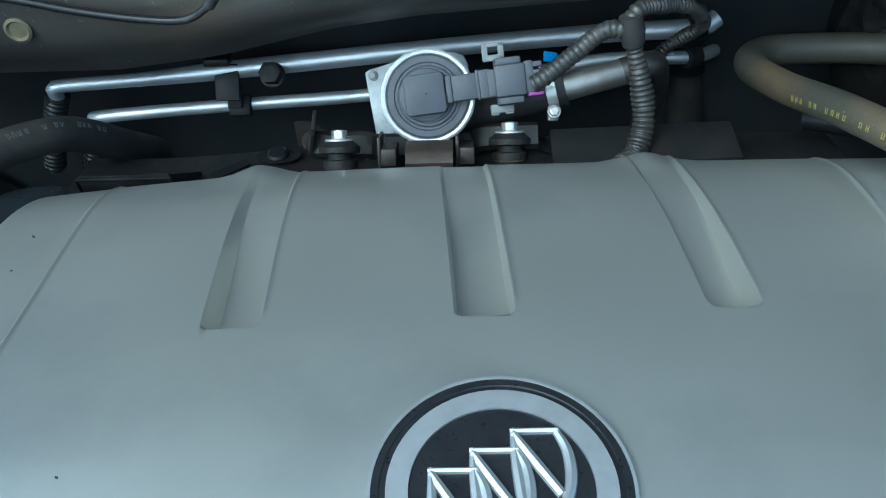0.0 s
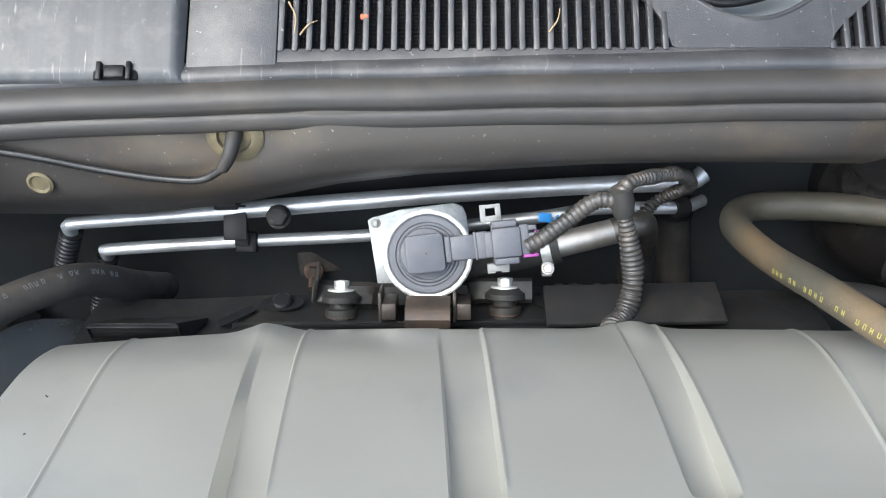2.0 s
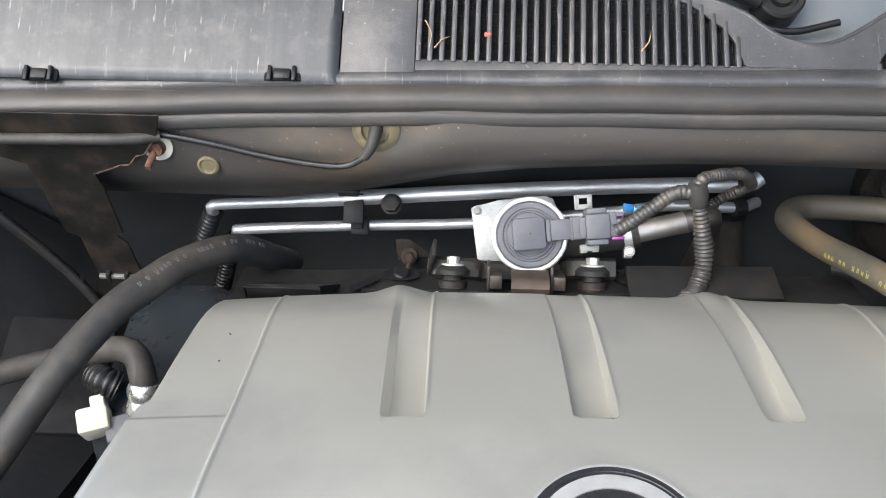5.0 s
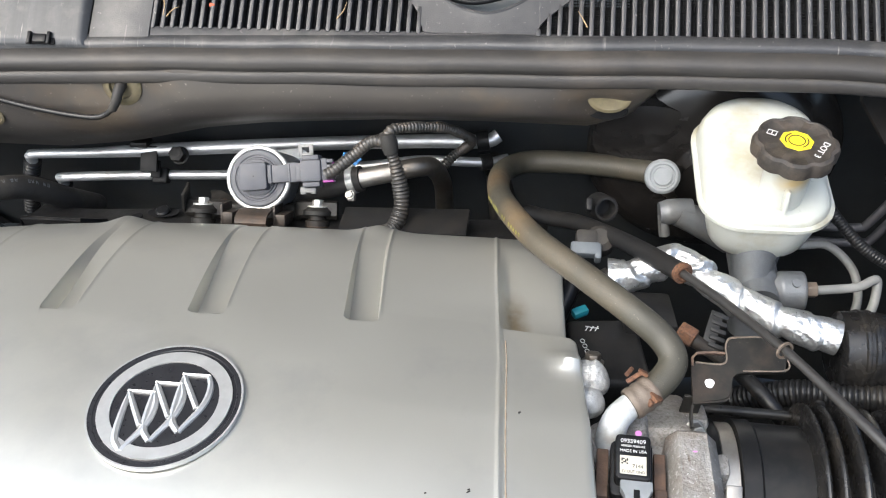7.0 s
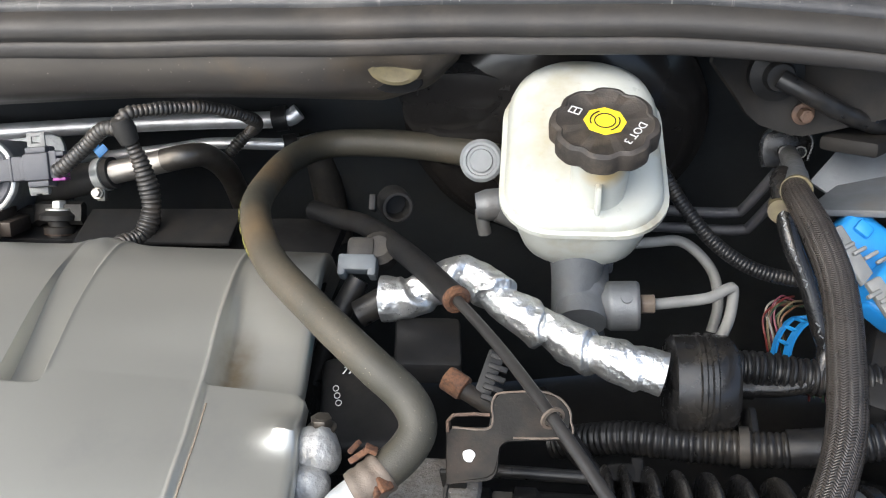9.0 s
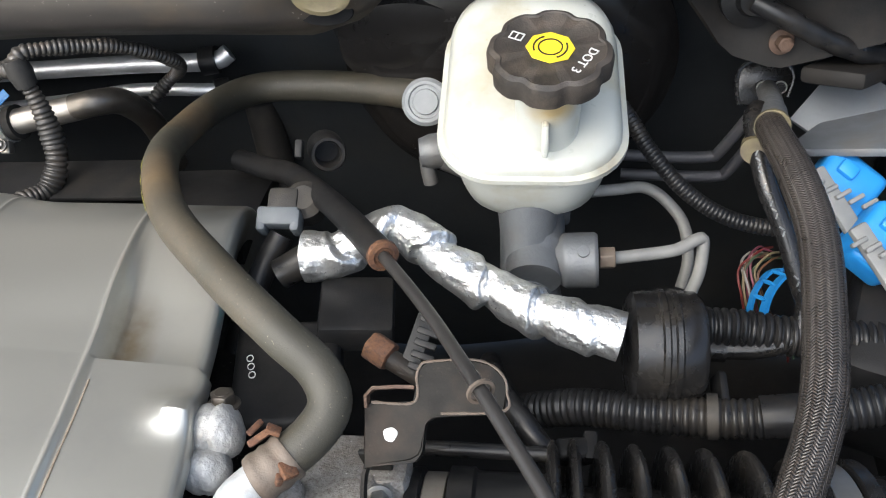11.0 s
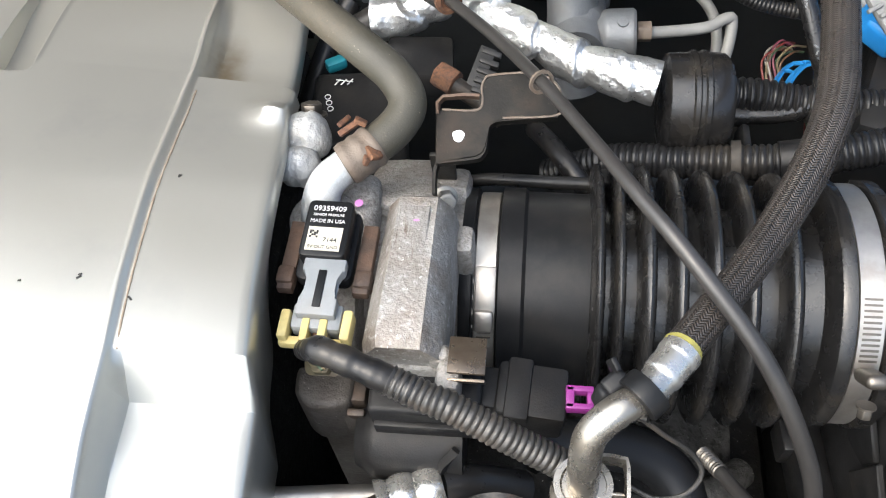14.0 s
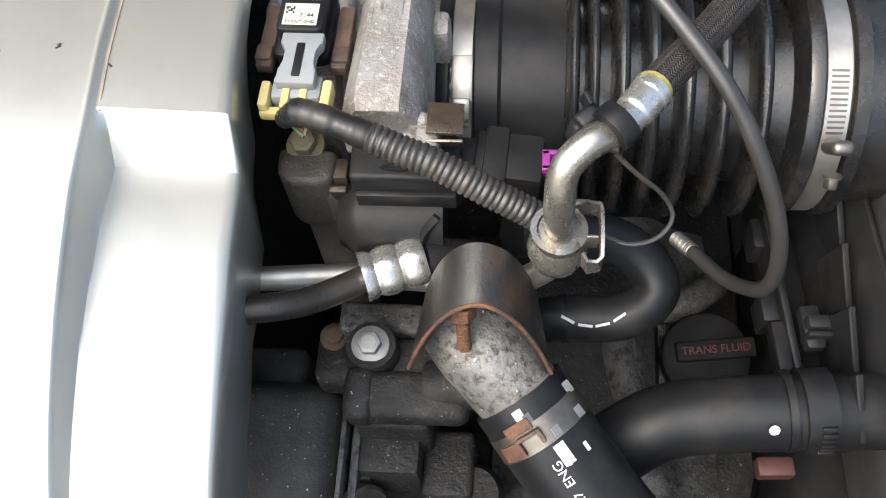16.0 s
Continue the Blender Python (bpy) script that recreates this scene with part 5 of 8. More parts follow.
part("torn_edge", tube([(-0.338, 0.4815, 0.962), (-0.346, 0.4815, 0.952), (-0.352, 0.4815, 0.944), (-0.360, 0.4815, 0.941), (-0.368, 0.4815, 0.932), (-0.376, 0.4815, 0.931), (-0.384, 0.4815, 0.927), (-0.4019, 0.4815, 0.920)], lambda s, L: 0.0008 + 0.0003 * math.sin(s * 700), 6, 0.0015), M_RUST_DARK, sbr, "rusty torn edge")
part("bright_edge", box(0.042, 0.005, 0.0035, T(-0.413, 0.4795, 0.790), 0.0008), M_BOLT, sbr)
for k in range(2):
    part("tab", box(0.004, 0.008, 0.010, T(-0.424 + 0.018 * k, 0.479, 0.7915), 0.001), M_BLACK, sbr)

bigh = thing("coolant_hose", (-0.33, 0.40, 0.84), "thick black rubber hose with faded white print", "hose")
BH = [(-0.2557, 0.517, 0.7778), (-0.2595, 0.4836, 0.8184), (-0.2814, 0.4505, 0.8652), (-0.3098, 0.4093, 0.8903), (-0.3276, 0.3739, 0.9021), (-0.3480, 0.3385, 0.9060), (-0.3735, 0.2850, 0.9000), (-0.3940, 0.2510, 0.8834), (-0.4188, 0.2025, 0.8625), (-0.4474, 0.1178, 0.8311)]
part("hose", tube(BH, 0.0127, 24), M_RUBBER, bigh)
hose_fr = frames_along(resample(smooth_path(BH), 0.001))
marks = []
cam_side = Vector((0.25, -0.35, 0.9))
rng = random.Random(12)
s0 = 92
while s0 < 232:
    p, _, _, t = hose_fr[min(s0, len(hose_fr) - 1)]
    if rng.random() < 0.78:
        for q in range(2):
            marks.append(wrapped(box(0.0007, 0.0040, 0.0002, T(-0.001 + 0.0017 * q, 0, 0) @ Matrix.Rotation(rng.uniform(-0.4, 0.4), 4, "Z"), 0), p, t, cam_side, 0.0128))
        marks.append(wrapped(box(0.0024, 0.0007, 0.0002, T(0, rng.choice((-0.0017, 0.0, 0.0017)), 0), 0), p, t, cam_side, 0.0128))
    s0 += rng.choice((4, 4, 4, 5, 8))
tagged(part("print", joined(*marks), M_CYL, bigh, "faded print"), kind="stuff")

sch = thing("suction_hose", (-0.36, 0.34, 0.78), "black hose with a crimped aluminium ferrule", "hose")
part("hose", tube([(-0.50, 0.375, 0.77), (-0.46, 0.376, 0.785), (-0.417, 0.3755, 0.800), (-0.378, 0.3735, 0.816), (-0.356, 0.362, 0.823), (-0.3485, 0.348, 0.813), (-0.3475, 0.343, 0.805)], 0.0112, 20), M_RUBBER, sch)
part("ferrule", tube([(-0.3475, 0.345, 0.808), (-0.350, 0.318, 0.772)], lambda s, L: 0.0118 + 0.0022 * abs(math.sin(s / L * math.pi * 3)) ** 0.6, 12, 0.0009), M_NICKEL, sch, "crimped aluminium ferrule")
part("sleeve", tube([(-0.375, 0.350, 0.792), (-0.386, 0.352, 0.797), (-0.398, 0.360, 0.795)], ribbed(0.013, 0.0022, 0.0045), 16, 0.0008), M_LOOM_BLACK, sch)
wcn = thing("white_connector", (-0.385, 0.32, 0.76), "white plastic connector with a grey lock", "connector")
part("housing", joined(box(0.026, 0.022, 0.03, pose(-0.392, 0.325, 0.775, 20, 0, 20), 0.003), box(0.012, 0.012, 0.02, pose(-0.390, 0.337, 0.785, 20, 0, 20), 0.002)), M_LABEL, wcn)
part("lock", box(0.028, 0.022, 0.014, pose(-0.368, 0.322, 0.772, 20, 0, 20), 0.002), M_GREY_PLASTIC, wcn)

tws = thing("power_steering_reservoir", (-0.33, 0.37, 0.66), "smooth blue-grey plastic body beside the engine", "reservoir")
part("body", loft([[(-0.345 + x, 0.400 + y, z) for x, y in round_rect(w, d, r, 6)] for w, d, r, z in
                   ((0.12, 0.20, 0.02, 0.58), (0.13, 0.21, 0.03, 0.68), (0.125, 0.20, 0.04, 0.745), (0.11, 0.18, 0.045, 0.768), (0.07, 0.13, 0.03, 0.779), (0.03, 0.06, 0.012, 0.782))]), M_DOME, tws)
part("seam", loft([[(-0.345 + x, 0.400 + y, z) for x, y in round_rect(w, d, r, 6)] for w, d, r, z in ((0.126, 0.206, 0.03, 0.676), (0.134, 0.214, 0.034, 0.678), (0.134, 0.214, 0.034, 0.684), (0.126, 0.206, 0.03, 0.686))]), M_DOME, tws)
shp = thing("inner_fender", (-0.56, 0.30, 0.55), "dark painted inner fender panel with a brace", "fender")
part("panel", sheet(lambda u, v: (-0.47 - 0.18 * v - 0.03 * math.sin(u * 5), 0.05 + 0.55 * u, 0.62 + 0.20 * v + 0.02 * math.sin(u * 7 + v * 3)), [i / 24 for i in range(25)], [i / 12 for i in range(13)], 0.003), M_DEEP, shp)
part("ledge", box(0.10, 0.12, 0.01, pose(-0.47, 0.40, 0.735, 10, 8, 5), 0.003), M_SCREEN, shp)
part("brace", tube([(-0.57, 0.50, 0.93), (-0.48, 0.49, 0.80), (-0.44, 0.475, 0.74)], 0.0055, 10), M_GLOSS, shp)


# ---- brake booster, master cylinder, reservoir ----
boost = thing("brake_booster", (0.43, 0.60, 0.70), "glossy black drum-shaped brake booster on the firewall", "brake booster")
BB = aim((0.435, 0.625, 0.835), (0, -1, 0.03))
part("drum", lathe([(0.128, 0), (0.130, 0.03), (0.132, 0.034), (0.132, 0.042), (0.127, 0.046), (0.120, 0.062), (0.098, 0.076), (0.06, 0.084), (0.045, 0.084), (0.04, 0.10), (0, 0.10)], BB, 64), M_GLOSS, boost)
for s_ in (-1, 1):
    part("stud", hexbolt(BB @ T(s_ * 0.042, -0.02, 0.083), 0.008, 0.008, 0.012), M_DARKSTEEL, boost)
part("ridge", lathe([(0.030, 0.0), (0.027, 0.008), (0.016, 0.012), (0, 0.013)], BB @ T(-0.112, 0.034, 0.058) @ Matrix.Diagonal((0.6, 1, 1, 1)), 32), M_GLOSS, boost)
part("ridge", lathe([(0.055, 0.0), (0.050, 0.010), (0.03, 0.014), (0, 0.015)], BB @ T(-0.075, 0.052, 0.068) @ Matrix.Diagonal((1, 0.6, 1, 1)), 32), M_GLOSS, boost)

mcyl = thing("master_cylinder", (0.455, 0.40, 0.83), "dull grey cast-aluminium brake master cylinder", "master cylinder")
part("bore", tube([(0.455, 0.535, 0.842), (0.455, 0.45, 0.845), (0.455, 0.375, 0.848), (0.455, 0.362, 0.848)], lambda s, L: 0.021 if s < L - 0.02 else 0.018, 24), M_CYL, mcyl)
part("body", joined(tube([(0.452, 0.412, 0.885), (0.451, 0.392, 0.858), (0.452, 0.376, 0.836), (0.456, 0.366, 0.808)], lambda s, L: 0.0215 - 0.004 * sm(0, L * 0.4, s) + 0.003 * sm(L * 0.5, L, s), 24)), M_CYL, mcyl)
part("side_boss", tube([(0.448, 0.475, 0.815), (0.41, 0.474, 0.838), (0.392, 0.475, 0.846)], lambda s, L: 0.017 - 0.004 * s / L, 18), M_CYL, mcyl)
port = part("port", tube([(0.452, 0.378, 0.845), (0.474, 0.379, 0.8465), (0.4965, 0.379, 0.848)], lambda s, L: 0.0125 + 0.0055 * sm(L * 0.34, L * 0.56, s) - 0.0015 * sm(L - 0.002, L, s), 28, 0.001), M_CYL, mcyl)
part("port_mark", lathe([(0.0040, -0.001), (0.0038, 0.0006), (0, 0.0009)], aim((0.4860, 0.3730, 0.8648), (0, -0.32, 0.95)), 20), M_CYL, port)
part("cast_tab", box(0.012, 0.010, 0.014, pose(0.4735, 0.4190, 0.846), 0.002), M_CYL, mcyl)
part("fitting_nut", prism([(0.0075 * math.cos(radians(60 * k)), 0.0075 * math.sin(radians(60 * k))) for k in range(6)], 0.010, aim((0.497, 0.379, 0.850), (1, 0.03, 0.02)), 0.0008), M_TAN_EDGE, port)

blines = thing("brake_lines", (0.55, 0.40, 0.76), "bent bare steel brake lines", "pipe")
part("front_line", tube([(0.5018, 0.38, 0.848), (0.5205, 0.385, 0.8451), (0.5467, 0.3913, 0.8435), (0.5603, 0.3982, 0.8458), (0.5657, 0.3996, 0.8424), (0.5642, 0.3865, 0.8262), (0.5583, 0.3764, 0.81)], 0.0042, 14, 0.002), M_LEVER, blines)
part("rear_line", tube([(0.470, 0.452, 0.825), (0.4855, 0.4547, 0.8256), (0.5145, 0.4586, 0.8258), (0.5341, 0.461, 0.8254), (0.5492, 0.4536, 0.82), (0.5619, 0.4397, 0.8098), (0.5646, 0.4186, 0.7977), (0.5601, 0.4028, 0.7847)], 0.0042, 14, 0.002), M_LEVER, blines)
for q in ((0.5590, 0.3775, 0.812), (0.5480, 0.385, 0.800)):
    part("fitting", tube([q, (q[0] - 0.002, q[1] - 0.012, q[2] - 0.012)], 0.0068, 12, 0.003), M_DARKSTEEL, blines)

res = thing("brake_fluid_reservoir", (0.455, 0.43, 0.86), "milky white plastic brake fluid reservoir with stains", "reservoir")


def res_ring(w, d, r, cx, cy, z, tilt=0.0):
    return [(cx + x, cy - 0.013 + y, z + 0.010 + tilt * y) for x, y in round_rect(w, d + 0.003, r, 7)]


part("lower_body", loft([res_ring(0.066, 0.092, 0.024, 0.453, 0.464, 0.8600), res_ring(0.078, 0.106, 0.027, 0.453, 0.464, 0.8615), res_ring(0.0850, 0.114, 0.030, 0.453, 0.464, 0.8670), res_ring(0.0915, 0.126, 0.033, 0.453, 0.466, 0.879), res_ring(0.0985, 0.138, 0.035, 0.453, 0.468, 0.897), res_ring(0.102, 0.143, 0.036, 0.453, 0.4695, 0.909)]), M_RES, res)
part("seam", loft([res_ring(0.108, 0.144, 0.036, 0.453, 0.4697, 0.9065), res_ring(0.1160, 0.150, 0.038, 0.453, 0.4697, 0.908), res_ring(0.1160, 0.150, 0.038, 0.453, 0.4697, 0.9115), res_ring(0.109, 0.145, 0.036, 0.453, 0.4697, 0.913)]), M_RES, res)
part("upper_body", loft([res_ring(0.1085, 0.145, 0.036, 0.453, 0.4697, 0.9115), res_ring(0.1080, 0.145, 0.037, 0.453, 0.4697, 0.917, 0.02), res_ring(0.1050, 0.143, 0.038, 0.4525, 0.470, 0.9235, 0.06), res_ring(0.098, 0.136, 0.038, 0.452, 0.471, 0.9295, 0.11), res_ring(0.085, 0.121, 0.036, 0.4505, 0.473, 0.9340, 0.15), res_ring(0.062, 0.090, 0.029, 0.449, 0.477, 0.9375, 0.17),
                         res_ring(0.03, 0.04, 0.014, 0.449, 0.484, 0.9400, 0.17)]), M_RES, res)
CAPC = Vector((0.4615, 0.4105, 0.9725))
part("neck", lathe([(0.0180, -0.046), (0.0184, -0.034), (0.0186, -0.028), (0.0192, -0.010), (0.0200, 0.0), (0.0205, 0.008)], Matrix.Translation(CAPC), 40), M_RES, res)
part("fin", box(0.004, 0.009, 0.022, pose(0.4600, 0.3885, 0.9485, -12), 0.0014), M_RES, res)
lid_c = part("cap", lathe([(0.0205, 0.0085), (0.0312, 0.0080), (0.0334, 0.0094), (0.0338, 0.018), (0.0326, 0.0215), (0.0296, 0.0228), (0.0285, 0.0220), (0, 0.0220)], Matrix.Translation(CAPC), 96,
                          wave=lambda a: 1.02 - 0.085 * math.exp(-((((a * 8 / (2 * math.pi) + 0.15) % 1) - 0.5) / 0.17) ** 2)), M_CAP, res, "weathered black screw cap")
CT = Matrix.Translation(CAPC + Vector((0, 0, 0.0222))) @ Matrix.Rotation(radians(-25), 4, "Z")
part("symbol_plate", prism([(0.0135 * math.cos(radians(45 * k + 22)), 0.0125 * math.sin(radians(45 * k + 22))) for k in range(8)], 0.0006, CT, 0.0002, 1), M_YELLOW, lid_c, "yellow octagon symbol")


part("symbol", joined(flat_ring(0.0068, 0.0060, 0.0004, CT @ T(0, 0, 0.0006)), flat_ring(0.0095, 0.0086, 0.0004, CT @ T(0, 0, 0.0006), 14, -45, 45), flat_ring(0.0095, 0.0086, 0.0004, CT @ T(0, 0, 0.0006), 14, 135, 225)), M_EMBLEM_BLACK, lid_c)
part("lettering", lettering("DOT 3", 0.0074, CT @ T(0.0205, -0.0015, 0.0001) @ Matrix.Rotation(radians(-98), 4, "Z") @ T(0, 0, 0)), M_PRINT, lid_c, "white DOT 3 print")
part("book_mark", joined(box(0.007, 0.0008, 0.0003, CT @ T(-0.0205, 0.004, 0.0003), 0), box(0.007, 0.0008, 0.0003, CT @ T(-0.0205, -0.0015, 0.0003), 0), box(0.0008, 0.006, 0.0003, CT @ T(-0.024, 0.0012, 0.0003), 0),
                         box(0.0008, 0.006, 0.0003, CT @ T(-0.017, 0.0012, 0.0003), 0), box(0.0008, 0.005, 0.0003, CT @ T(-0.0205, 0.0012, 0.0003), 0)), M_PRINT, lid_c)

sw = thing("fluid_switch", (0.405, 0.45, 0.86), "grey ribbed connector at the reservoir side", "connector")
part("body", tube([(0.405, 0.478, 0.846), (0.390, 0.476, 0.847), (0.374, 0.474, 0.846)], lambda s, L: 0.0128 - 0.002 * sm(L * 0.7, L, s), 16, 0.0012), M_CYL, sw)
part("tip", tube([(0.378, 0.473, 0.844), (0.379, 0.468, 0.836), (0.381, 0.463, 0.826)], 0.0055, 12), M_CYL, sw)

# ---- vacuum hose from the booster to the throttle body ----
vac = thing("vacuum_hose", (0.28, 0.36, 0.88), "thick olive-grey vacuum hose with orange dust", "hose")
part("hose", tube([(0.3886, 0.5299, 0.8455), (0.3426, 0.5465, 0.8396), (0.2925, 0.5587, 0.8335), (0.2401, 0.5563, 0.834), (0.2167, 0.5231, 0.8493), (0.2158, 0.4588, 0.8855), (0.2279, 0.3937, 0.9235), (0.2555, 0.333, 0.9464), (0.2966, 0.2863, 0.9550), (0.3323, 0.2535, 0.9540), (0.3521, 0.2391, 0.946), (0.3600, 0.2248, 0.9409),
                   (0.3545, 0.2110, 0.9368), (0.3390, 0.1955, 0.9335), (0.3290, 0.1885, 0.9310)], lambda s, L: 0.0122 - 0.0016 * sm(L * 0.2, L * 0.5, s), 24, 0.003), M_OLIVE, vac)
vmarks, vfr = [], frames_along(resample(smooth_path([(0.2167, 0.5231, 0.8493), (0.2158, 0.4588, 0.8855), (0.2279, 0.3937, 0.9235), (0.2555, 0.333, 0.9464), (0.2966, 0.2863, 0.9550)]), 0.001))
for k, s0 in enumerate((62, 67, 72, 82, 87, 98, 103, 108, 113, 126, 131, 142, 147, 152, 157, 162)):
    p, _, _, t = vfr[s0 + 50]
    vmarks += [wrapped(box(0.0006, 0.0036, 0.0002, T(0.0016 * q, 0, 0), 0), p, t, (-0.55, -0.60, 0.32), 0.0112) for q in range(2)]
    vmarks.append(wrapped(box(0.0022, 0.0006, 0.0002, T(0.0008, 0.0015 * (k % 3 - 1), 0), 0), p, t, (-0.55, -0.60, 0.32), 0.0112))
tagged(part("print", joined(*vmarks), M_PRINT_OLIVE, vac, "faded yellow print"), kind="stuff")
part("check_valve", lathe([(0.0145, -0.018), (0.0145, -0.004), (0.0175, -0.003), (0.0175, 0.004), (0.0150, 0.006), (0.0125, 0.006), (0.0120, 0.0045), (0.0095, 0.0045), (0.009, 0.0065), (0, 0.0065)], aim((0.3765, 0.5100, 0.8620), (0.0, -0.72, 0.69)), 36), M_CONN_GREY, vac,
           "grey plastic check valve")
part("spring_clamp", tube([(0.3440, 0.2005, 0.9346), (0.3370, 0.1940, 0.9333), (0.3295, 0.1888, 0.9311)], lambda s, L: 0.0117 + 0.0003 * math.sin(s * 900), 28, 0.001), M_TAN_EDGE, vac, "brown spring clamp")
for q_, e_ in ((pose(0.3310, 0.2035, 0.9440, 20, -20, 30), (0.012, 0.0035, 0.0030)), (pose(0.3375, 0.2065, 0.9462, -30, 25, -10), (0.007, 0.0055, 0.0028)), (pose(0.3280, 0.2085, 0.9440, 35, 10, 60), (0.009, 0.0030, 0.0030)),
               (pose(0.3460, 0.1900, 0.9410, 10, 30, 40), (0.0075, 0.0085, 0.0035)), (pose(0.3420, 0.1865, 0.9400, 0, 30, 20), (0.003, 0.007, 0.0045))):
    part("clamp_ear", box(*e_, q_, 0.0008), M_RUST, vac)

# long thin line with its rubber sleeve
line = thing("vent_line", (0.42, 0.25, 0.9), "long thin dark line with a black rubber sleeve", "hose")
part("sleeve", tube([(0.2434, 0.4639, 0.8485), (0.2683, 0.4467, 0.8585), (0.2951, 0.4258, 0.874), (0.3357, 0.3729, 0.9046), (0.3733, 0.3174, 0.9318)], lambda s, L: 0.0078 + 0.0004 * s / L, 18), M_BLACK, line)
part("sleeve_end", lathe([(0.0050, -0.001), (0.0084, -0.003), (0.0090, -0.001), (0.0088, 0.0014), (0.0060, 0.0020), (0.0048, 0.0008)], aim((0.3738, 0.3166, 0.9322), (0.50, -0.82, 0.28)), 28), M_RUST, line, "orange-brown sleeve end")
part("line", tube([(0.366, 0.3285, 0.9265), (0.3733, 0.3174, 0.9318), (0.4029, 0.2708, 0.9484), (0.4306, 0.2197, 0.9665), (0.4542, 0.1762, 0.9764), (0.4745, 0.1375, 0.9840), (0.4945, 0.1080, 0.9825), (0.5260, 0.0735, 0.9614), (0.5486, 0.0488, 0.9264), (0.5596, 0.0344, 0.8941), (0.5596, 0.0291, 0.8649), (0.5494, 0.049, 0.8342),
                   (0.5355, 0.0773, 0.8158)], lambda s, L: 0.0034 + 0.0006 * sm(L * 0.35, L * 0.65, s), 16), M_LINE, line)
part("tip", tube([(0.5370, 0.0742, 0.8178), (0.5300, 0.0880, 0.8085)], lambda s, L: 0.0042 + 0.0006 * math.sin(s * 3000), 12, 0.0006), M_DARKSTEEL, line, "bare crimped tip")
part("wire_ring", flat_ring(0.0066, 0.0050, 0.0016, aim((0.4310, 0.2190, 0.9662), (0.46, -0.85, 0.25)), 28), M_TAN_EDGE, line, "thin brown wire ring")

# bracket with white dot, rusty nut, strap
lbr = thing("line_bracket", (0.40, 0.22, 0.91), "dark stamped bracket with rusty edges and a white dot", "bracket")
QM = aim((0.3875, 0.2163, 0.9252), (-0.05, -0.42, 0.9), (0, 1, 0))
QP = [(-0.0131, 0.0138), (-0.0095, 0.0150), (0.0110, 0.0150), (0.0122, 0.0270), (0.0135, 0.0315), (0.0175, 0.0342), (0.0380, 0.0352), (0.0480, 0.0325), (0.0540, 0.0265), (0.0552, 0.0200), (0.0536, 0.0112), (0.0240, 0.0098), (0.0190, 0.0085), (0.0162, 0.0050), (0.0150, -0.0060), (0.0135, -0.0095), (0.0095, -0.0117), (-0.0094, -0.0136), (-0.0123, -0.0170)]
part("plate", prism(QP, 0.0022, QM @ T(0, 0, -0.0024), 0.0005, 1), M_BLACK_PAINT, lbr)
LIP = [QM @ Vector((x_, y_, -0.0045)) for x_, y_ in [tuple(p_)[:2] for p_ in smooth_path([(0.0536, 0.0108, 0), (0.0240, 0.0092, 0), (0.0186, 0.0078, 0), (0.0157, 0.0048, 0), (0.0145, -0.0064, 0), (0.0128, -0.0100, 0), (0.0092, -0.0122, 0), (-0.0094, -0.0142, 0), (-0.0122, -0.0168, 0), (-0.0130, -0.0220, 0), (-0.0130, -0.0320, 0)], 4)]]
part("front_lip", ribbon(LIP, QM.to_3x3() @ Vector((0, 0, 1)), 0.0075, 0.0018), M_BLACK_PAINT, lbr)
part("lip_edge", tube([p_ - (QM.to_3x3() @ Vector((0, 0, 1))) * 0.0036 for p_ in LIP], lambda s, L: 0.0009 + 0.0003 * noise.noise(Vector((s * 200, 3, 1))), 6, 0.002), M_TAN_EDGE, lbr, "brown worn edge")
part("rim", tube([QM @ Vector((x_, y_, 0.0)) for x_, y_ in QP[1:12]], lambda s, L: 0.0007 + 0.0003 * noise.noise(Vector((s * 240, 1, 4))), 6, 0.001), M_TAN_EDGE, lbr, "brown worn rim")
part("upper_tab", joined(ribbon([QM @ Vector(p_) for p_ in ((-0.0118, 0.0130, -0.001), (-0.0118, 0.0185, 0.0005), (-0.0085, 0.0215, 0.001), (0.0030, 0.0222, 0.001), (0.0110, 0.0220, 0.0))], QM.to_3x3() @ Vector((0, 0, 1)), 0.006, 0.0016)), M_RUST_DARK, lbr, "rust-brown bent tab")
part("paint_dot", lathe([(0.0034, 0), (0.0032, 0.0004), (0, 0.0005)], QM @ T(0, 0, 0.0), 20, wave=lambda a: 1 + 0.06 * math.sin(3 * a) + 0.04 * math.sin(5 * a + 1)), M_WHITE, lbr, "white paint dot")
part("leg", box(0.014, 0.003, 0.06, pose(0.378, 0.216, 0.885, 8), 0.001), M_BLACK_RUST, lbr)
part("bolt", hexbolt(aim((0.3800, 0.1980, 0.893), (0.2, -0.75, 0.6)), 0.0055, 0.010, 0.007), M_BOLT, lbr)
rnut = thing("rusty_fitting", (0.373, 0.27, 0.91), "orange-rusted hex fitting with a black strap", "fitting")
part("hex", prism([(0.0085 * math.cos(radians(60 * k)), 0.0085 * math.sin(radians(60 * k))) for k in range(6)], 0.014, aim((0.382, 0.263, 0.916), (-0.8, 0.5, 0.1)), 0.0015), M_RUST, rnut)
part("shank", tube([(0.380, 0.264, 0.915), (0.398, 0.256, 0.908), (0.41, 0.25, 0.90)], 0.0055, 14), M_BLACK_RUST, rnut)
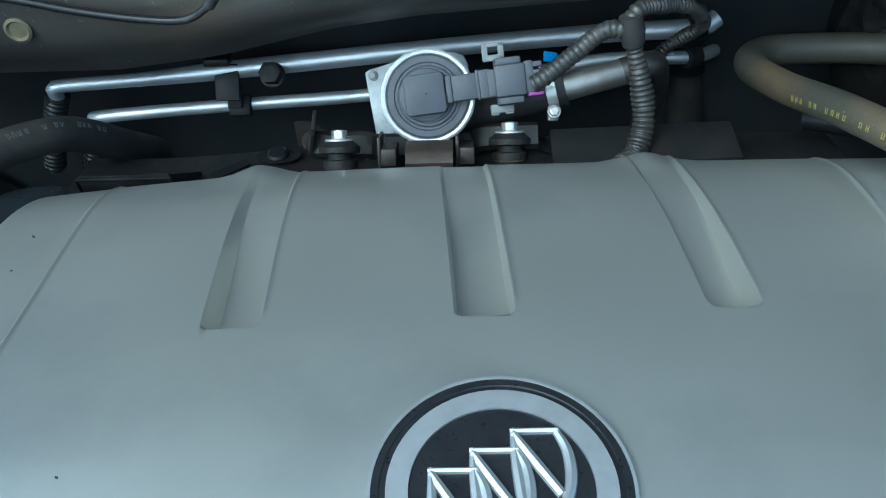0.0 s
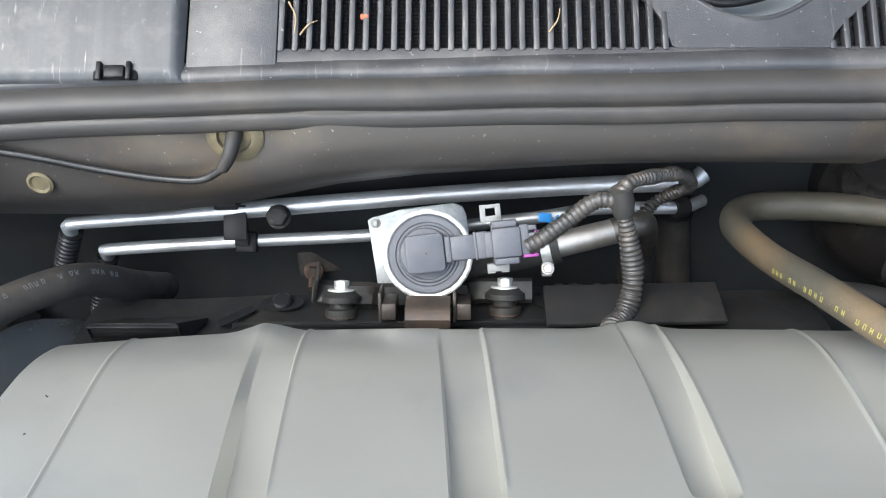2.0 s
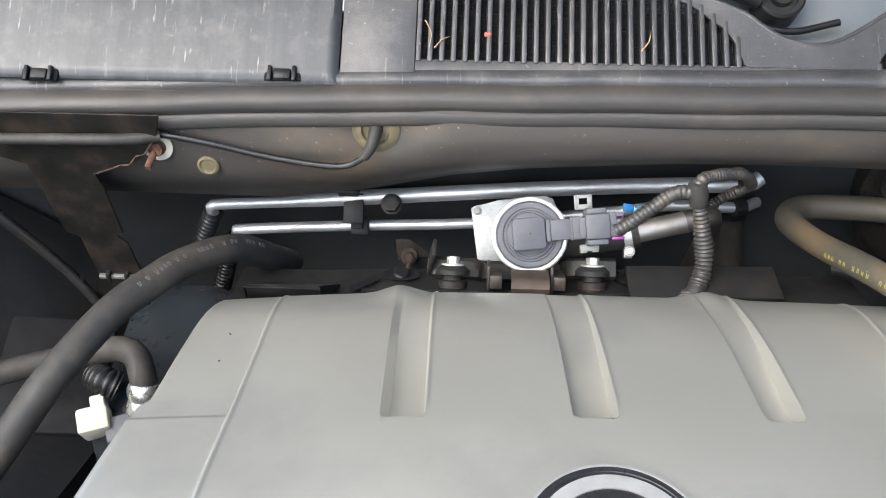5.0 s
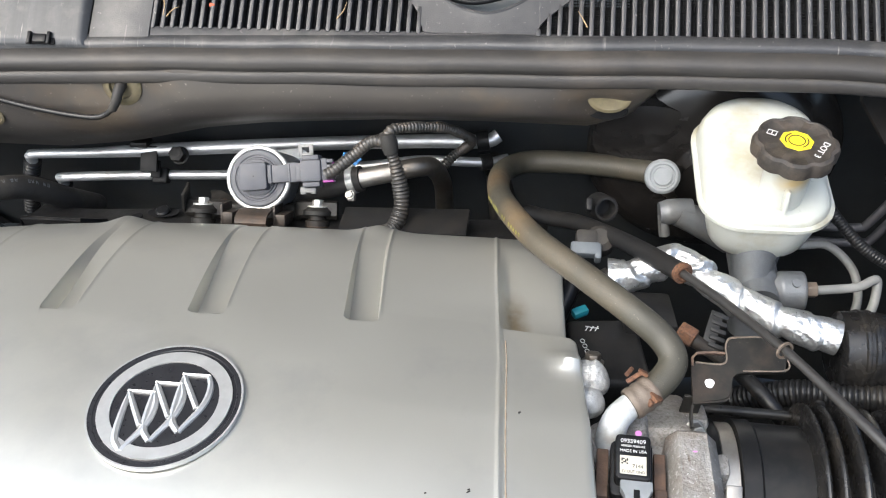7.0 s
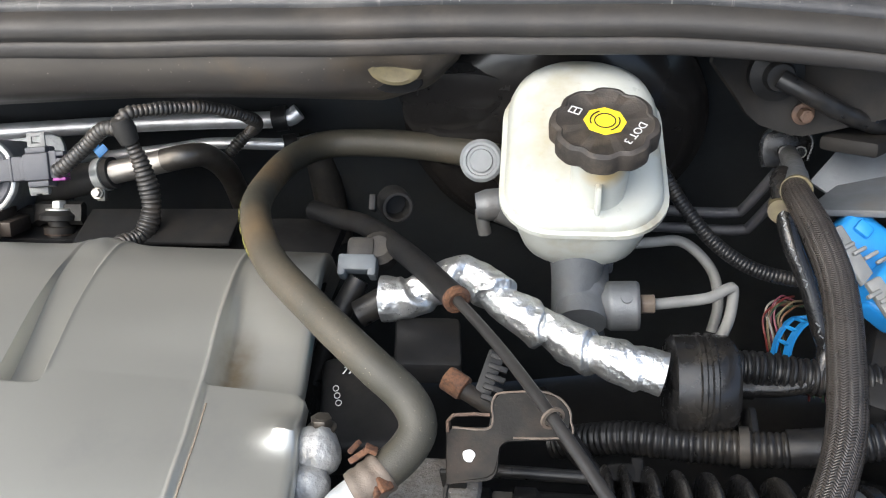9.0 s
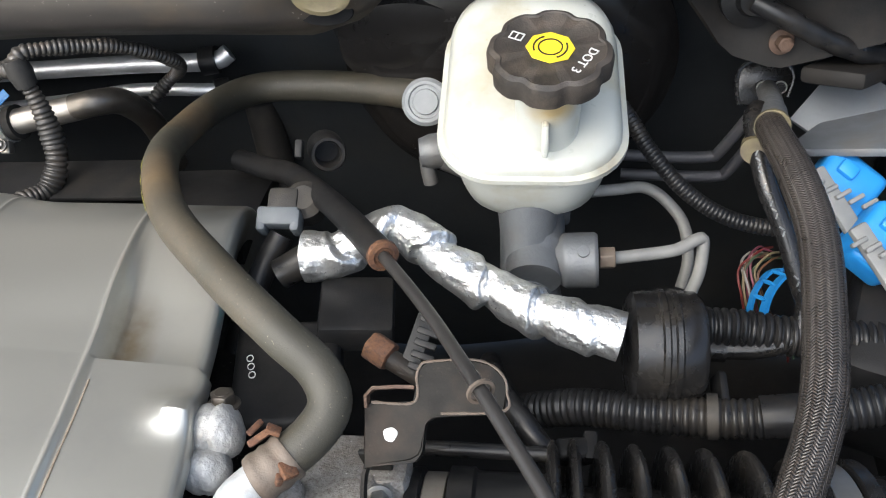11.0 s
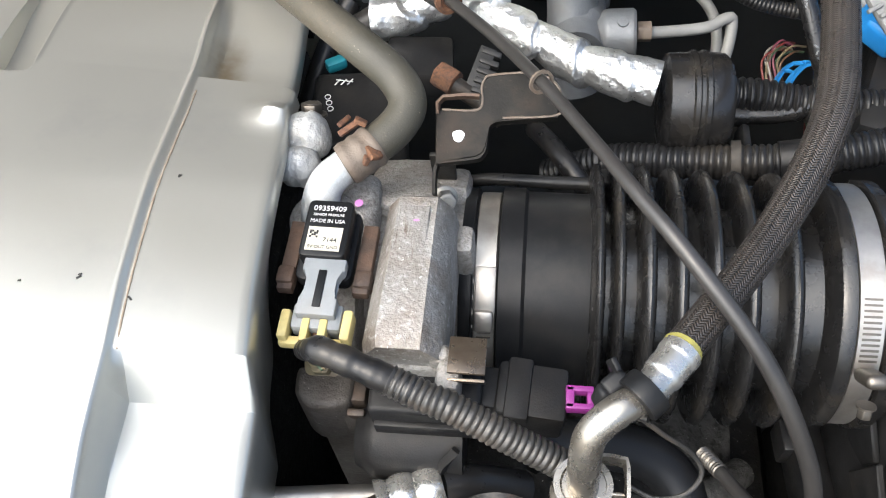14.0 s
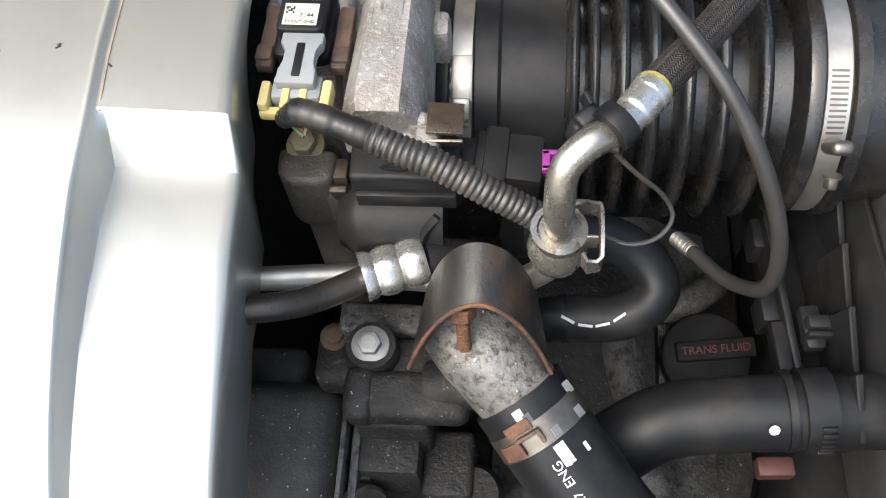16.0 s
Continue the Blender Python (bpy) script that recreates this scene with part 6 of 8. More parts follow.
part("strap", joined(box(0.010, 0.034, 0.003, pose(0.395, 0.270, 0.918, 20, 10, -15), 0.0008), *[box(0.012, 0.0035, 0.005, pose(0.397 + 0.0012 * k, 0.258 + 0.006 * k, 0.915 + 0.0018 * k, 20, 10, -15), 0.0008) for k in range(5)]), M_STRAP, rnut)

# ---- foil sleeve and damper ----
foil = thing("foil_sleeve", (0.42, 0.33, 0.87), "crumpled silver foil heat-shield sleeve on a hose", "heat shield")
FP = [(0.3190, 0.3468, 0.8897), (0.337, 0.3474, 0.8914), (0.358, 0.3556, 0.8963), (0.3773, 0.3587, 0.902), (0.4034, 0.3418, 0.8964), (0.4328, 0.3251, 0.8873), (0.4636, 0.3127, 0.8819), (0.5045, 0.3025, 0.8780)]


def foil_r(a, s):
    """Crumpled tube: sharp pinched folds across it, ridged creases between them."""
    v = Vector((math.cos(a) * 1.1, math.sin(a) * 1.1, s * 62))
    ridge = 0.5 - abs(noise.noise(v * 0.8)) * 1.6
    fine = 0.5 - abs(noise.noise(v * 1.9 + Vector((7, 3, 1)))) * 1.6
    r = 0.99 + 0.07 * ridge + 0.05 * fine + 0.12 * (1 - sm(0.0, 0.02, s))
    for s0, a0, depth in ((0.026, 1.5, 0.20), (0.056, 2.6, 0.46), (0.088, 0.9, 0.40), (0.121, 1.9, 0.46), (0.160, 1.4, 0.38), (0.186, 4.0, 0.14)):
        d = s - s0 - 0.007 * math.sin(a + a0 * 3) - 0.004 * noise.noise(Vector((a * 1.3, s0 * 90, 2)))
        side = max(0.12, 0.5 + 0.5 * math.cos(a - a0)) ** 0.7
        # a steep step on one flank, a long slope on the other
        r -= depth * side * (math.exp(-(d / 0.0022) ** 2) if d < 0 else math.exp(-d / 0.0085))
        r += 0.10 * side * math.exp(-((d + 0.0045) / 0.0035) ** 2)
    return r


part("sleeve", tube(FP, lambda s, L: 0.0138 + 0.0008 * sm(0.1, 0.2, s), 72, 0.0011, shape=foil_r), M_FOIL, foil)
part("hose_end", tube([(0.303, 0.338, 0.883), (0.321, 0.3465, 0.8895)], 0.0095, 18), M_LOOM_BLACK, foil)

damp = thing("vacuum_canister", (0.535, 0.31, 0.81), "black plastic cylindrical canister", "canister")
DM = aim((0.511, 0.317, 0.846), (1, 0.02, 0.0)) @ Matrix.Diagonal((0.94, 0.94, 0.76, 1))
part("shell", lathe([(0.018, -0.002), (0.030, 0.0), (0.0345, 0.004), (0.0350, 0.022), (0.0365, 0.0235), (0.0365, 0.027), (0.0350, 0.0285), (0.0350, 0.0315), (0.0365, 0.033), (0.0365, 0.0365), (0.0352, 0.038), (0.0345, 0.052), (0.031, 0.057), (0.012, 0.058)], DM, 56), M_BELLOWS, damp)
part("outlet", tube([(0.545, 0.332, 0.818), (0.560, 0.334, 0.816), (0.576, 0.334, 0.8155)], 0.0080, 18), M_BELLOWS, damp, "glossy black outlet stub")
part("tab", box(0.006, 0.03, 0.012, pose(0.565, 0.29, 0.835, 0, 20), 0.002), M_BLACK_CLEAN, damp)

loom2 = thing("heavy_wiring_loom", (0.55, 0.27, 0.78), "thick glossy black corrugated wiring loom", "wiring")
part("loom", tube([(0.440, 0.300, 0.785), (0.4653, 0.2943, 0.8045), (0.4899, 0.2896, 0.8177), (0.5316, 0.2803, 0.8293), (0.5963, 0.2741, 0.842), (0.6836, 0.2809, 0.8636)], ribbed(0.0118, 0.0014, 0.0044), 22, 0.0008), M_LOOM_BLACK, loom2)
part("tape", tube([(0.585, 0.2750, 0.8400), (0.618, 0.2750, 0.8470)], 0.0124, 22), M_LOOM_BLACK, loom2)
part("band", tube([(0.556, 0.2775, 0.8345), (0.562, 0.2770, 0.8355)], 0.0135, 22, 0.002), M_RUBBER, loom2)
loom3 = thing("corrugated_loom", (0.57, 0.31, 0.80), "black corrugated loom behind the canister", "wiring")
part("loom", tube([(0.555, 0.345, 0.825), (0.585, 0.345, 0.823), (0.62, 0.342, 0.82), (0.68, 0.34, 0.82)], ribbed(0.013, 0.0024, 0.0052), 18, 0.0009), M_LOOM_BLACK, loom3)
loom4 = thing("thin_loom", (0.56, 0.45, 0.83), "thin grey corrugated wiring conduit", "wiring")
part("loom", tube([(0.490, 0.512, 0.902), (0.5002, 0.4969, 0.8943), (0.5188, 0.4749, 0.8804), (0.5328, 0.456, 0.8682), (0.5557, 0.4345, 0.8528), (0.5829, 0.42, 0.843), (0.6152, 0.4138, 0.8391), (0.6457, 0.4159, 0.8376)], ribbed(0.0056, 0.0006, 0.0030), 16, 0.0006), M_LOOM_BLACK, loom4)

# ---- refrigerant hose, fittings ----
ac = thing("aircon_hose", (0.58, 0.25, 0.9), "ribbed braided refrigerant hose with metal fittings", "hose")
AP = [(0.6032, 0.4435, 0.9066), (0.5961, 0.4257, 0.919), (0.6003, 0.3783, 0.9294), (0.6018, 0.3296, 0.9338), (0.5928, 0.2717, 0.9389), (0.5824, 0.2273, 0.9423), (0.5656, 0.1881, 0.9440), (0.5439, 0.1491, 0.9460), (0.5225, 0.1152, 0.9530), (0.4925, 0.0720, 0.9640)]
M_BRAID = mat("braided_cover", (0.013, 0.012, 0.0112), (0.026, 0.0225, 0.0195), 60, 0.24, 0.38, 0, 0.0, 500, grain=((0.10, 0.08, 0.065), 800, 0.55, 0.8))


def braid_nodes(m):
    """Herringbone strands in relief, from the hose's own UV map (turns, metres); worn crests are copper-brown."""
    N, L = m.node_tree.nodes, m.node_tree.links

    def op(kind, a, b):
        x = N.new("ShaderNodeMath")
        x.operation = kind
        for k, v in enumerate((a, b)):
            if isinstance(v, float):
                x.inputs[k].default_value = v
            else:
                L.new(v, x.inputs[k])
        return x.outputs[0]

    uvn = N.new("ShaderNodeUVMap")
    uvn.uv_map = "UVMap"
    sp = N.new("ShaderNodeSeparateXYZ")
    L.new(uvn.outputs[0], sp.inputs[0])
    column = op("MULTIPLY", sp.outputs[0], 26.0)
    zig = op("PINGPONG", column, 1.0)
    phase = op("ADD", op("MULTIPLY", sp.outputs[1], 540.0), op("MULTIPLY", zig, 1.1))
    strand = op("SINE", op("MULTIPLY", phase, 6.2832), 0.0)
    edge = op("ABSOLUTE", op("SUBTRACT", zig, 0.5), 0.0)
    height = op("SUBTRACT", op("ADD", op("MULTIPLY", strand, 0.35), 0.5), op("MULTIPLY", edge, 0.9))
    bp = N.new("ShaderNodeBump")
    bp.inputs["Strength"].default_value, bp.inputs["Distance"].default_value = 0.65, 0.0009
    L.new(height, bp.inputs["Height"])
    b = N["Principled BSDF"]
    L.new(bp.outputs[0], b.inputs["Normal"])
    old = b.inputs["Base Color"].links[0].from_socket
    mr = N.new("ShaderNodeMapRange")
    mr.inputs["From Min"].default_value, mr.inputs["From Max"].default_value, mr.inputs["To Max"].default_value = 0.25, 0.8, 0.5
    L.new(height, mr.inputs["Value"])
    mx = N.new("ShaderNodeMix")
    mx.data_type = "RGBA"
    L.new(mr.outputs[0], mx.inputs[0])
    L.new(old, mx.inputs[6])
    mx.inputs[7].default_value = (0.105, 0.084, 0.070, 1)
    L.new(mx.outputs[2], b.inputs["Base Color"])


braid_nodes(M_BRAID)
part("hose", tube(AP, lambda s, L: 0.0092 + 0.0014 * sm(0, L * 0.22, s) - 0.0024 * sm(L * 0.5, L * 0.95, s), 32, 0.003), M_BRAID, ac)
part("yellow_ring", tube([(0.5985, 0.4325, 0.9152), (0.5972, 0.4290, 0.9174)], 0.0108, 24, 0.002), M_OLIVE_PLUG, ac, "yellowed end ring")
part("joint_ring", tube([(0.4936, 0.0735, 0.9637), (0.4922, 0.0713, 0.9642)], 0.0087, 24, 0.001), M_PRINT_OLIVE, ac, "yellow-green ring")
part("ferrule", tube([(0.4932, 0.0722, 0.9640), (0.4850, 0.0610, 0.9642), (0.4765, 0.0500, 0.9638)], lambda s, L: 0.0090 - 0.0005 * sm(L * 0.15, L * 0.2, s) - 0.0009 * sm(L * 0.52, L * 0.60, s) + 0.0004 * sm(L * 0.8, L * 0.84, s), 28, 0.0006), M_NICKEL, ac, "bright crimped metal ferrule")
part("elbow", tube([(0.4775, 0.0508, 0.9637), (0.4667, 0.0436, 0.9661), (0.4567, 0.0361, 0.9578), (0.4550, 0.0291, 0.942), (0.4558, 0.0262, 0.920)], 0.0069, 24, 0.002), M_FITTING, ac, "bright bent tube")
part("ball_joint", lathe([(0.0, -0.014), (0.008, -0.0125), (0.0125, -0.007), (0.0140, 0.0), (0.0132, 0.006), (0.0105, 0.0105), (0.0115, 0.012), (0.0115, 0.016), (0.0095, 0.018)], aim((0.456, 0.028, 0.904), (0.02, -0.05, 1)), 32), M_FITTING, ac)
CLB = Vector((0.456, 0.0275, 0.9130))
part("clip", joined(flat_ring(0.0128, 0.0100, 0.0016, aim(CLB + Vector((0, 0, 0.008)), (0.02, -0.05, 1)), 28, -60, 240),
                    ribbon([CLB + Vector(v_) for v_ in ((0.004, 0.0120, 0.009), (0.0125, 0.0118, 0.009), (0.0180, 0.0110, 0.0088), (0.0188, 0.0080, 0.0086), (0.0188, -0.0040, 0.0078), (0.0186, -0.0130, 0.0060), (0.0172, -0.0158, 0.0050), (0.0125, -0.0162, 0.0045), (0.0105, -0.0120, 0.0042))], (0, 0, 1), 0.0105, 0.0016),
                    box(0.0085, 0.0016, 0.0100, T(CLB.x + 0.0135, CLB.y - 0.003, CLB.z + 0.004), 0.0006)), M_FITTING, ac, "stamped bronze-grey retaining clip")
rc = thing("retainer_cap", (0.472, 0.05, 0.945), "black plastic retainer with a thin tether", "retainer")
RCD = Vector((-0.70, -0.68, -0.2))
part("ring", joined(lathe([(0.0074, -0.004), (0.0100, -0.004), (0.0103, -0.003), (0.0103, 0.003), (0.0100, 0.004), (0.0074, 0.004)], aim((0.4765, 0.0495, 0.9695), RCD), 28)), M_BLACK_CLEAN, rc)
part("lug", joined(box(0.011, 0.008, 0.009, pose(0.4655, 0.0550, 0.9670, 8, -14, 40), 0.0022, 3), box(0.006, 0.007, 0.010, pose(0.4605, 0.0505, 0.9640, -10, 20, 20), 0.002, 3), box(0.0025, 0.006, 0.009, pose(0.4645, 0.0605, 0.9715, 20, 0, 30), 0.0008)), M_BLACK_CLEAN, rc)
part("latch", tube([(0.468, 0.0465, 0.962), (0.4735, 0.0435, 0.962), (0.4785, 0.0415, 0.964)], 0.0016, 10), M_BLACK_CLEAN, rc)
part("tether", tube([(0.4770, 0.0440, 0.958), (0.4879, 0.0430, 0.944), (0.5006, 0.0418, 0.930), (0.5066, 0.0365, 0.920), (0.5007, 0.0295, 0.913), (0.4880, 0.0273, 0.910), (0.4755, 0.0330, 0.909)], 0.0011, 8), M_LOOM, rc)

asx = thing("evaporator_fitting", (0.625, 0.52, 0.84), "black block with pale refrigerant pipes on the firewall", "fitting")
part("plate", prism([(-0.020, -0.004), (-0.017, -0.016), (0.004, -0.018), (0.018, -0.010), (0.021, 0.006), (0.013, 0.015), (-0.004, 0.018), (-0.018, 0.011)], 0.008, aim((0.6265, 0.557, 0.838), (0, -0.8, 0.6)), 0.0015), M_BELLOWS, asx)
part("rim", tube([aim((0.6265, 0.557, 0.838), (0, -0.8, 0.6)) @ Vector((x_, y_, 0.008)) for x_, y_ in ((0.018, -0.010), (0.021, 0.006), (0.013, 0.015), (-0.004, 0.018), (-0.018, 0.011), (-0.020, -0.004), (-0.017, -0.016))], 0.0016, 8), M_BELLOWS, asx)
part("suction_tube", tube([(0.630, 0.552, 0.836), (0.622, 0.515, 0.860), (0.611, 0.475, 0.888), (0.6000, 0.4365, 0.9115)], lambda s, L: 0.0078 + 0.0012 * sm(L * 0.7, L * 0.75, s), 20), M_CYL, asx)
part("liquid_tube", tube([(0.628, 0.540, 0.835), (0.6244, 0.545, 0.822), (0.606, 0.545, 0.776), (0.598, 0.545, 0.769), (0.569, 0.545, 0.768), (0.52, 0.55, 0.766)], 0.0048, 14), M_GREY_PLASTIC, asx)
part("second_tube", tube([(0.636, 0.535, 0.812), (0.632, 0.545, 0.792), (0.616, 0.545, 0.752), (0.609, 0.545, 0.746), (0.589, 0.545, 0.745), (0.53, 0.55, 0.742)], 0.0048, 14), M_GREY_PLASTIC, asx)
for k in range(2):
    EB = aim((0.6250 + 0.0125 * k, 0.5465, 0.8425), (0, -0.8, 0.6))
    bolt = part("bolt", hexbolt(EB, 0.0028, 0.003, 0.0040), M_BLACK_CLEAN, asx)
    part("washer", flat_ring(0.0050, 0.0036, 0.0014, EB, 24), M_BOLT, bolt, "pale ring")

# ---- blue connectors, wires and grey box by the fender ----
for nm, lbl, o, rz in (("blue_connector", "bright blue electrical connector with a grey lever", (0.652, 0.430, 0.862), -35), ("blue_connector", "bright blue electrical connector with a grey lever", (0.668, 0.385, 0.862), -35)):
    bc = thing(nm, o, lbl, "connector", "blue connectors")
    B0 = pose(*o, 18, 20, rz)
    part("housing", joined(box(0.040, 0.036, 0.034, B0, 0.006, 3), box(0.030, 0.042, 0.026, B0 @ T(0.002, 0, -0.004), 0.005, 3), box(0.012, 0.010, 0.008, B0 @ T(-0.006, 0.004, 0.017), 0.002)), M_BLUE, bc)
    part("lever", joined(box(0.012, 0.052, 0.006, B0 @ T(0.002, -0.020, 0.020) @ Matrix.Rotation(radians(70), 4, "Z"), 0.002), *[box(0.011, 0.003, 0.004, B0 @ T(-0.016 + 0.008 * k, -0.02 + 0.003 * k, 0.024) @ Matrix.Rotation(radians(70), 4, "Z"), 0.001) for k in range(5)]), M_LEVER, bc)
bc = thing("blue_cover", (0.62, 0.37, 0.80), "blue plastic arched wire cover", "connector")
ARC = smooth_path([(0.606, 0.360, 0.784), (0.611, 0.3736, 0.784), (0.6195, 0.397, 0.784), (0.632, 0.4138, 0.784), (0.644, 0.417, 0.784)], 6)
part("arch", joined(ribbon(ARC, (0.3, -0.6, 0.75), 0.0075, 0.0022), ribbon([p_ + Vector((-0.006, 0.010, -0.008)) for p_ in ARC], (0.3, -0.6, 0.75), 0.0050, 0.0022)), M_BLUE, bc)
for k in range(6):
    p_ = ARC[3 + 4 * k]
    part("rung", tube([p_, p_ + Vector((-0.003, 0.005, -0.003)), p_ + Vector((-0.006, 0.010, -0.008))], 0.0016, 8, 0.003), M_BLUE, bc)
wb = thing("wire_bundle", (0.62, 0.43, 0.76), "bundle of thin coloured wires", "wiring")
wcol = [mat("wire_" + n_, c_, tuple(v * 0.8 for v in c_), 60, 0.45) for n_, c_ in (("white", (0.30, 0.29, 0.26)), ("red", (0.18, 0.028, 0.026)), ("brown", (0.12, 0.06, 0.035)), ("tan", (0.22, 0.17, 0.10)), ("pink", (0.22, 0.06, 0.09)), ("green", (0.045, 0.08, 0.045)))]
rw = random.Random(3)
j = lambda s_: Vector((rw.uniform(-s_, s_), rw.uniform(-s_, s_), rw.uniform(-s_, s_)))
for k in range(12):
    o = Vector((0.603 + 0.017 * rw.random(), 0.421 + 0.010 * rw.random(), 0.777 + 0.006 * rw.random()))
    part("wire", tube([o + Vector((0.022, 0.016, -0.004)) + j(0.003), o + Vector((0.009, 0.010, 0.004)) + j(0.002), o + j(0.002), o + Vector((0.003, -0.014, -0.012)) + j(0.003), o + Vector((0.010, -0.022, -0.03)) + j(0.003)], 0.0009, 6, 0.003), wcol[k % 6], wb)
for k in range(10):
    o = Vector((0.626 + 0.014 * rw.random(), 0.372 + 0.016 * rw.random(), 0.775))
    part("wire", tube([o + j(0.003), o + Vector((0.003, -0.009, 0.004)) + j(0.003), o + Vector((0.008, -0.018, -0.014)) + j(0.004)], 0.0009, 6, 0.003), wcol[(k * 5 + 1) % 6], wb)
gb = thing("fuse_box", (0.73, 0.46, 0.80), "pale grey painted fender support with a black cover", "fuse box")
part("support", joined(box(0.12, 0.20, 0.006, pose(0.725, 0.50, 0.868, -20, -28, -30), 0.002), box(0.05, 0.06, 0.004, pose(0.672, 0.505, 0.86, 20, 10, -40), 0.001)), M_BLUEGREY, gb)
part("cover", box(0.044, 0.10, 0.012, pose(0.680, 0.528, 0.878, -25, -18, -34), 0.004), M_TOWER, gb)
part("tray", box(0.12, 0.22, 0.10, pose(0.735, 0.40, 0.78, 0, 0, -20), 0.01), M_BLACK, gb)
twr = thing("strut_sensor", (0.62, 0.53, 0.95), "dark round cap with a thin hose at the strut tower", "cap")
part("cap", lathe([(0.020, 0), (0.020, 0.01), (0.012, 0.014), (0.010, 0.02), (0, 0.021)], aim((0.594, 0.535, 0.935), (0.05, -0.9, 0.42)), 28), M_BLACK, twr)
part("hose", tube([(0.594, 0.516, 0.944), (0.612, 0.507, 0.938), (0.640, 0.507, 0.921), (0.668, 0.512, 0.905), (0.70, 0.53, 0.885)], lambda s, L: 0.0068 + 0.0003 * math.sin(s * 300), 16), M_LOOM_BLACK, twr)
part("nut", hexbolt(aim((0.6177, 0.516, 0.9108), (0.1, -0.9, 0.45)), 0.0055, 0.008, 0.0085), M_RUST_DARK, twr)

# ---- small connectors behind the throttle body ----
gcn = thing("injector_connector", (0.30, 0.36, 0.87), "light grey connector on black wires", "connector")
part("housing", joined(box(0.026, 0.012, 0.012, pose(0.299, 0.372, 0.895, 20), 0.002), box(0.006, 0.014, 0.014, pose(0.289, 0.370, 0.893, 20), 0.002), box(0.006, 0.014, 0.014, pose(0.310, 0.370, 0.893, 20), 0.002)), M_DKCONN, gcn)
part("boot", joined(box(0.020, 0.018, 0.014, pose(0.300, 0.385, 0.894, 20), 0.004), lathe([(0.013, 0), (0.013, 0.012), (0.008, 0.016), (0, 0.016)], aim((0.312, 0.39, 0.884), (0, -0.3, 1)), 20)), M_RUBBER, gcn)
part("wire_sheath", tube([(0.300, 0.366, 0.886), (0.290, 0.350, 0.875), (0.280, 0.330, 0.86), (0.27, 0.31, 0.84)], 0.008, 12), M_LOOM_BLACK, gcn)
for nm, o in (("pipe_clip", (0.318, 0.43, 0.885)),):
    pc = thing(nm, o, "dark round clip ring on a hose", "clip")
    part("ring", lathe([(0.0125, -0.02), (0.0125, 0.0), (0.0112, 0.003), (0.0092, 0.003), (0.0082, 0.0), (0.0082, -0.012), (0, -0.012)], aim((0.318, 0.437, 0.884), (0.3, -0.75, 0.5)), 28), M_BLACK, pc)
    part("clasp", box(0.005, 0.012, 0.008, pose(0.302, 0.43, 0.895, 30), 0.001), M_BLACK, pc)
cmod = thing("ignition_module", (0.33, 0.28, 0.84), "black plastic module with white scribbles", "module")
part("case", joined(box(0.060, 0.075, 0.030, pose(0.318, 0.270, 0.870, -8, 4, 8), 0.006, 3), box(0.044, 0.045, 0.020, pose(0.352, 0.316, 0.876, -10, 6, 5), 0.004)), M_BLACK, cmod)
CM = pose(0.318, 0.270, 0.8862, -8, 4, 8)
part("marks", joined(*[flat_ring(0.0025, 0.0019, 0.0003, CM @ T(mx, my, 0.0008) @ Matrix.Diagonal((0.8, 1.0, 1, 1)), 18) for mx, my in ((-0.0188, 0.0100), (-0.0178, 0.0042), (-0.0168, -0.0016))],
                     *[bar((-0.006 + 0.004 * k, 0.010), (-0.003 + 0.004 * k, 0.015), 0.001, 0.0003, CM @ T(-0.0085, 0.0120, 0.0008)) for k in range(3)], bar((-0.005, 0.015), (0.005, 0.0125), 0.001, 0.0003, CM @ T(-0.0085, 0.0120, 0.0008))), M_PRINT, cmod, "white paint scribbles")
part("green_tab", box(0.014, 0.008, 0.008, pose(0.296, 0.315, 0.878, 0, 0, 30), 0.002), mat("teal_plastic", (0.02, 0.20, 0.25), (0.02, 0.16, 0.2), 60, 0.4), cmod)

# ---- throttle body ----
tb = thing("throttle_unit", (0.36, 0.15, 0.78), "corroded cast-aluminium throttle with a motor housing", "throttle")
part("bore", tube([(0.325, 0.175, 0.835), (0.36, 0.175, 0.835), (0.402, 0.175, 0.833)], 0.055, 40), M_CAST, tb)
part("inlet_flange", prism(round_rect(0.115, 0.13, 0.03, 5), 0.012, aim((0.327, 0.165, 0.832), (1, 0, 0)), 0.002), M_CAST, tb)
part("rear_casting", joined(box(0.045, 0.060, 0.045, pose(0.356, 0.205, 0.868, -28), 0.006, 3), box(0.03, 0.03, 0.03, pose(0.378, 0.213, 0.872, -28), 0.006), tube([(0.365, 0.226, 0.868), (0.384, 0.226, 0.864)], 0.011, 16)), M_CAST, tb)
OC = [(-0.0185, -0.03), (-0.0185, 0.008), (-0.0115, 0.018), (0.0085, 0.018), (0.0165, 0.008), (0.0185, -0.006), (0.0185, -0.03)]


def motor_ring(y, k, zz):
    return [(0.3725 + x * k, y, zz + (z if z < 0 else z * k)) for x, z in OC]


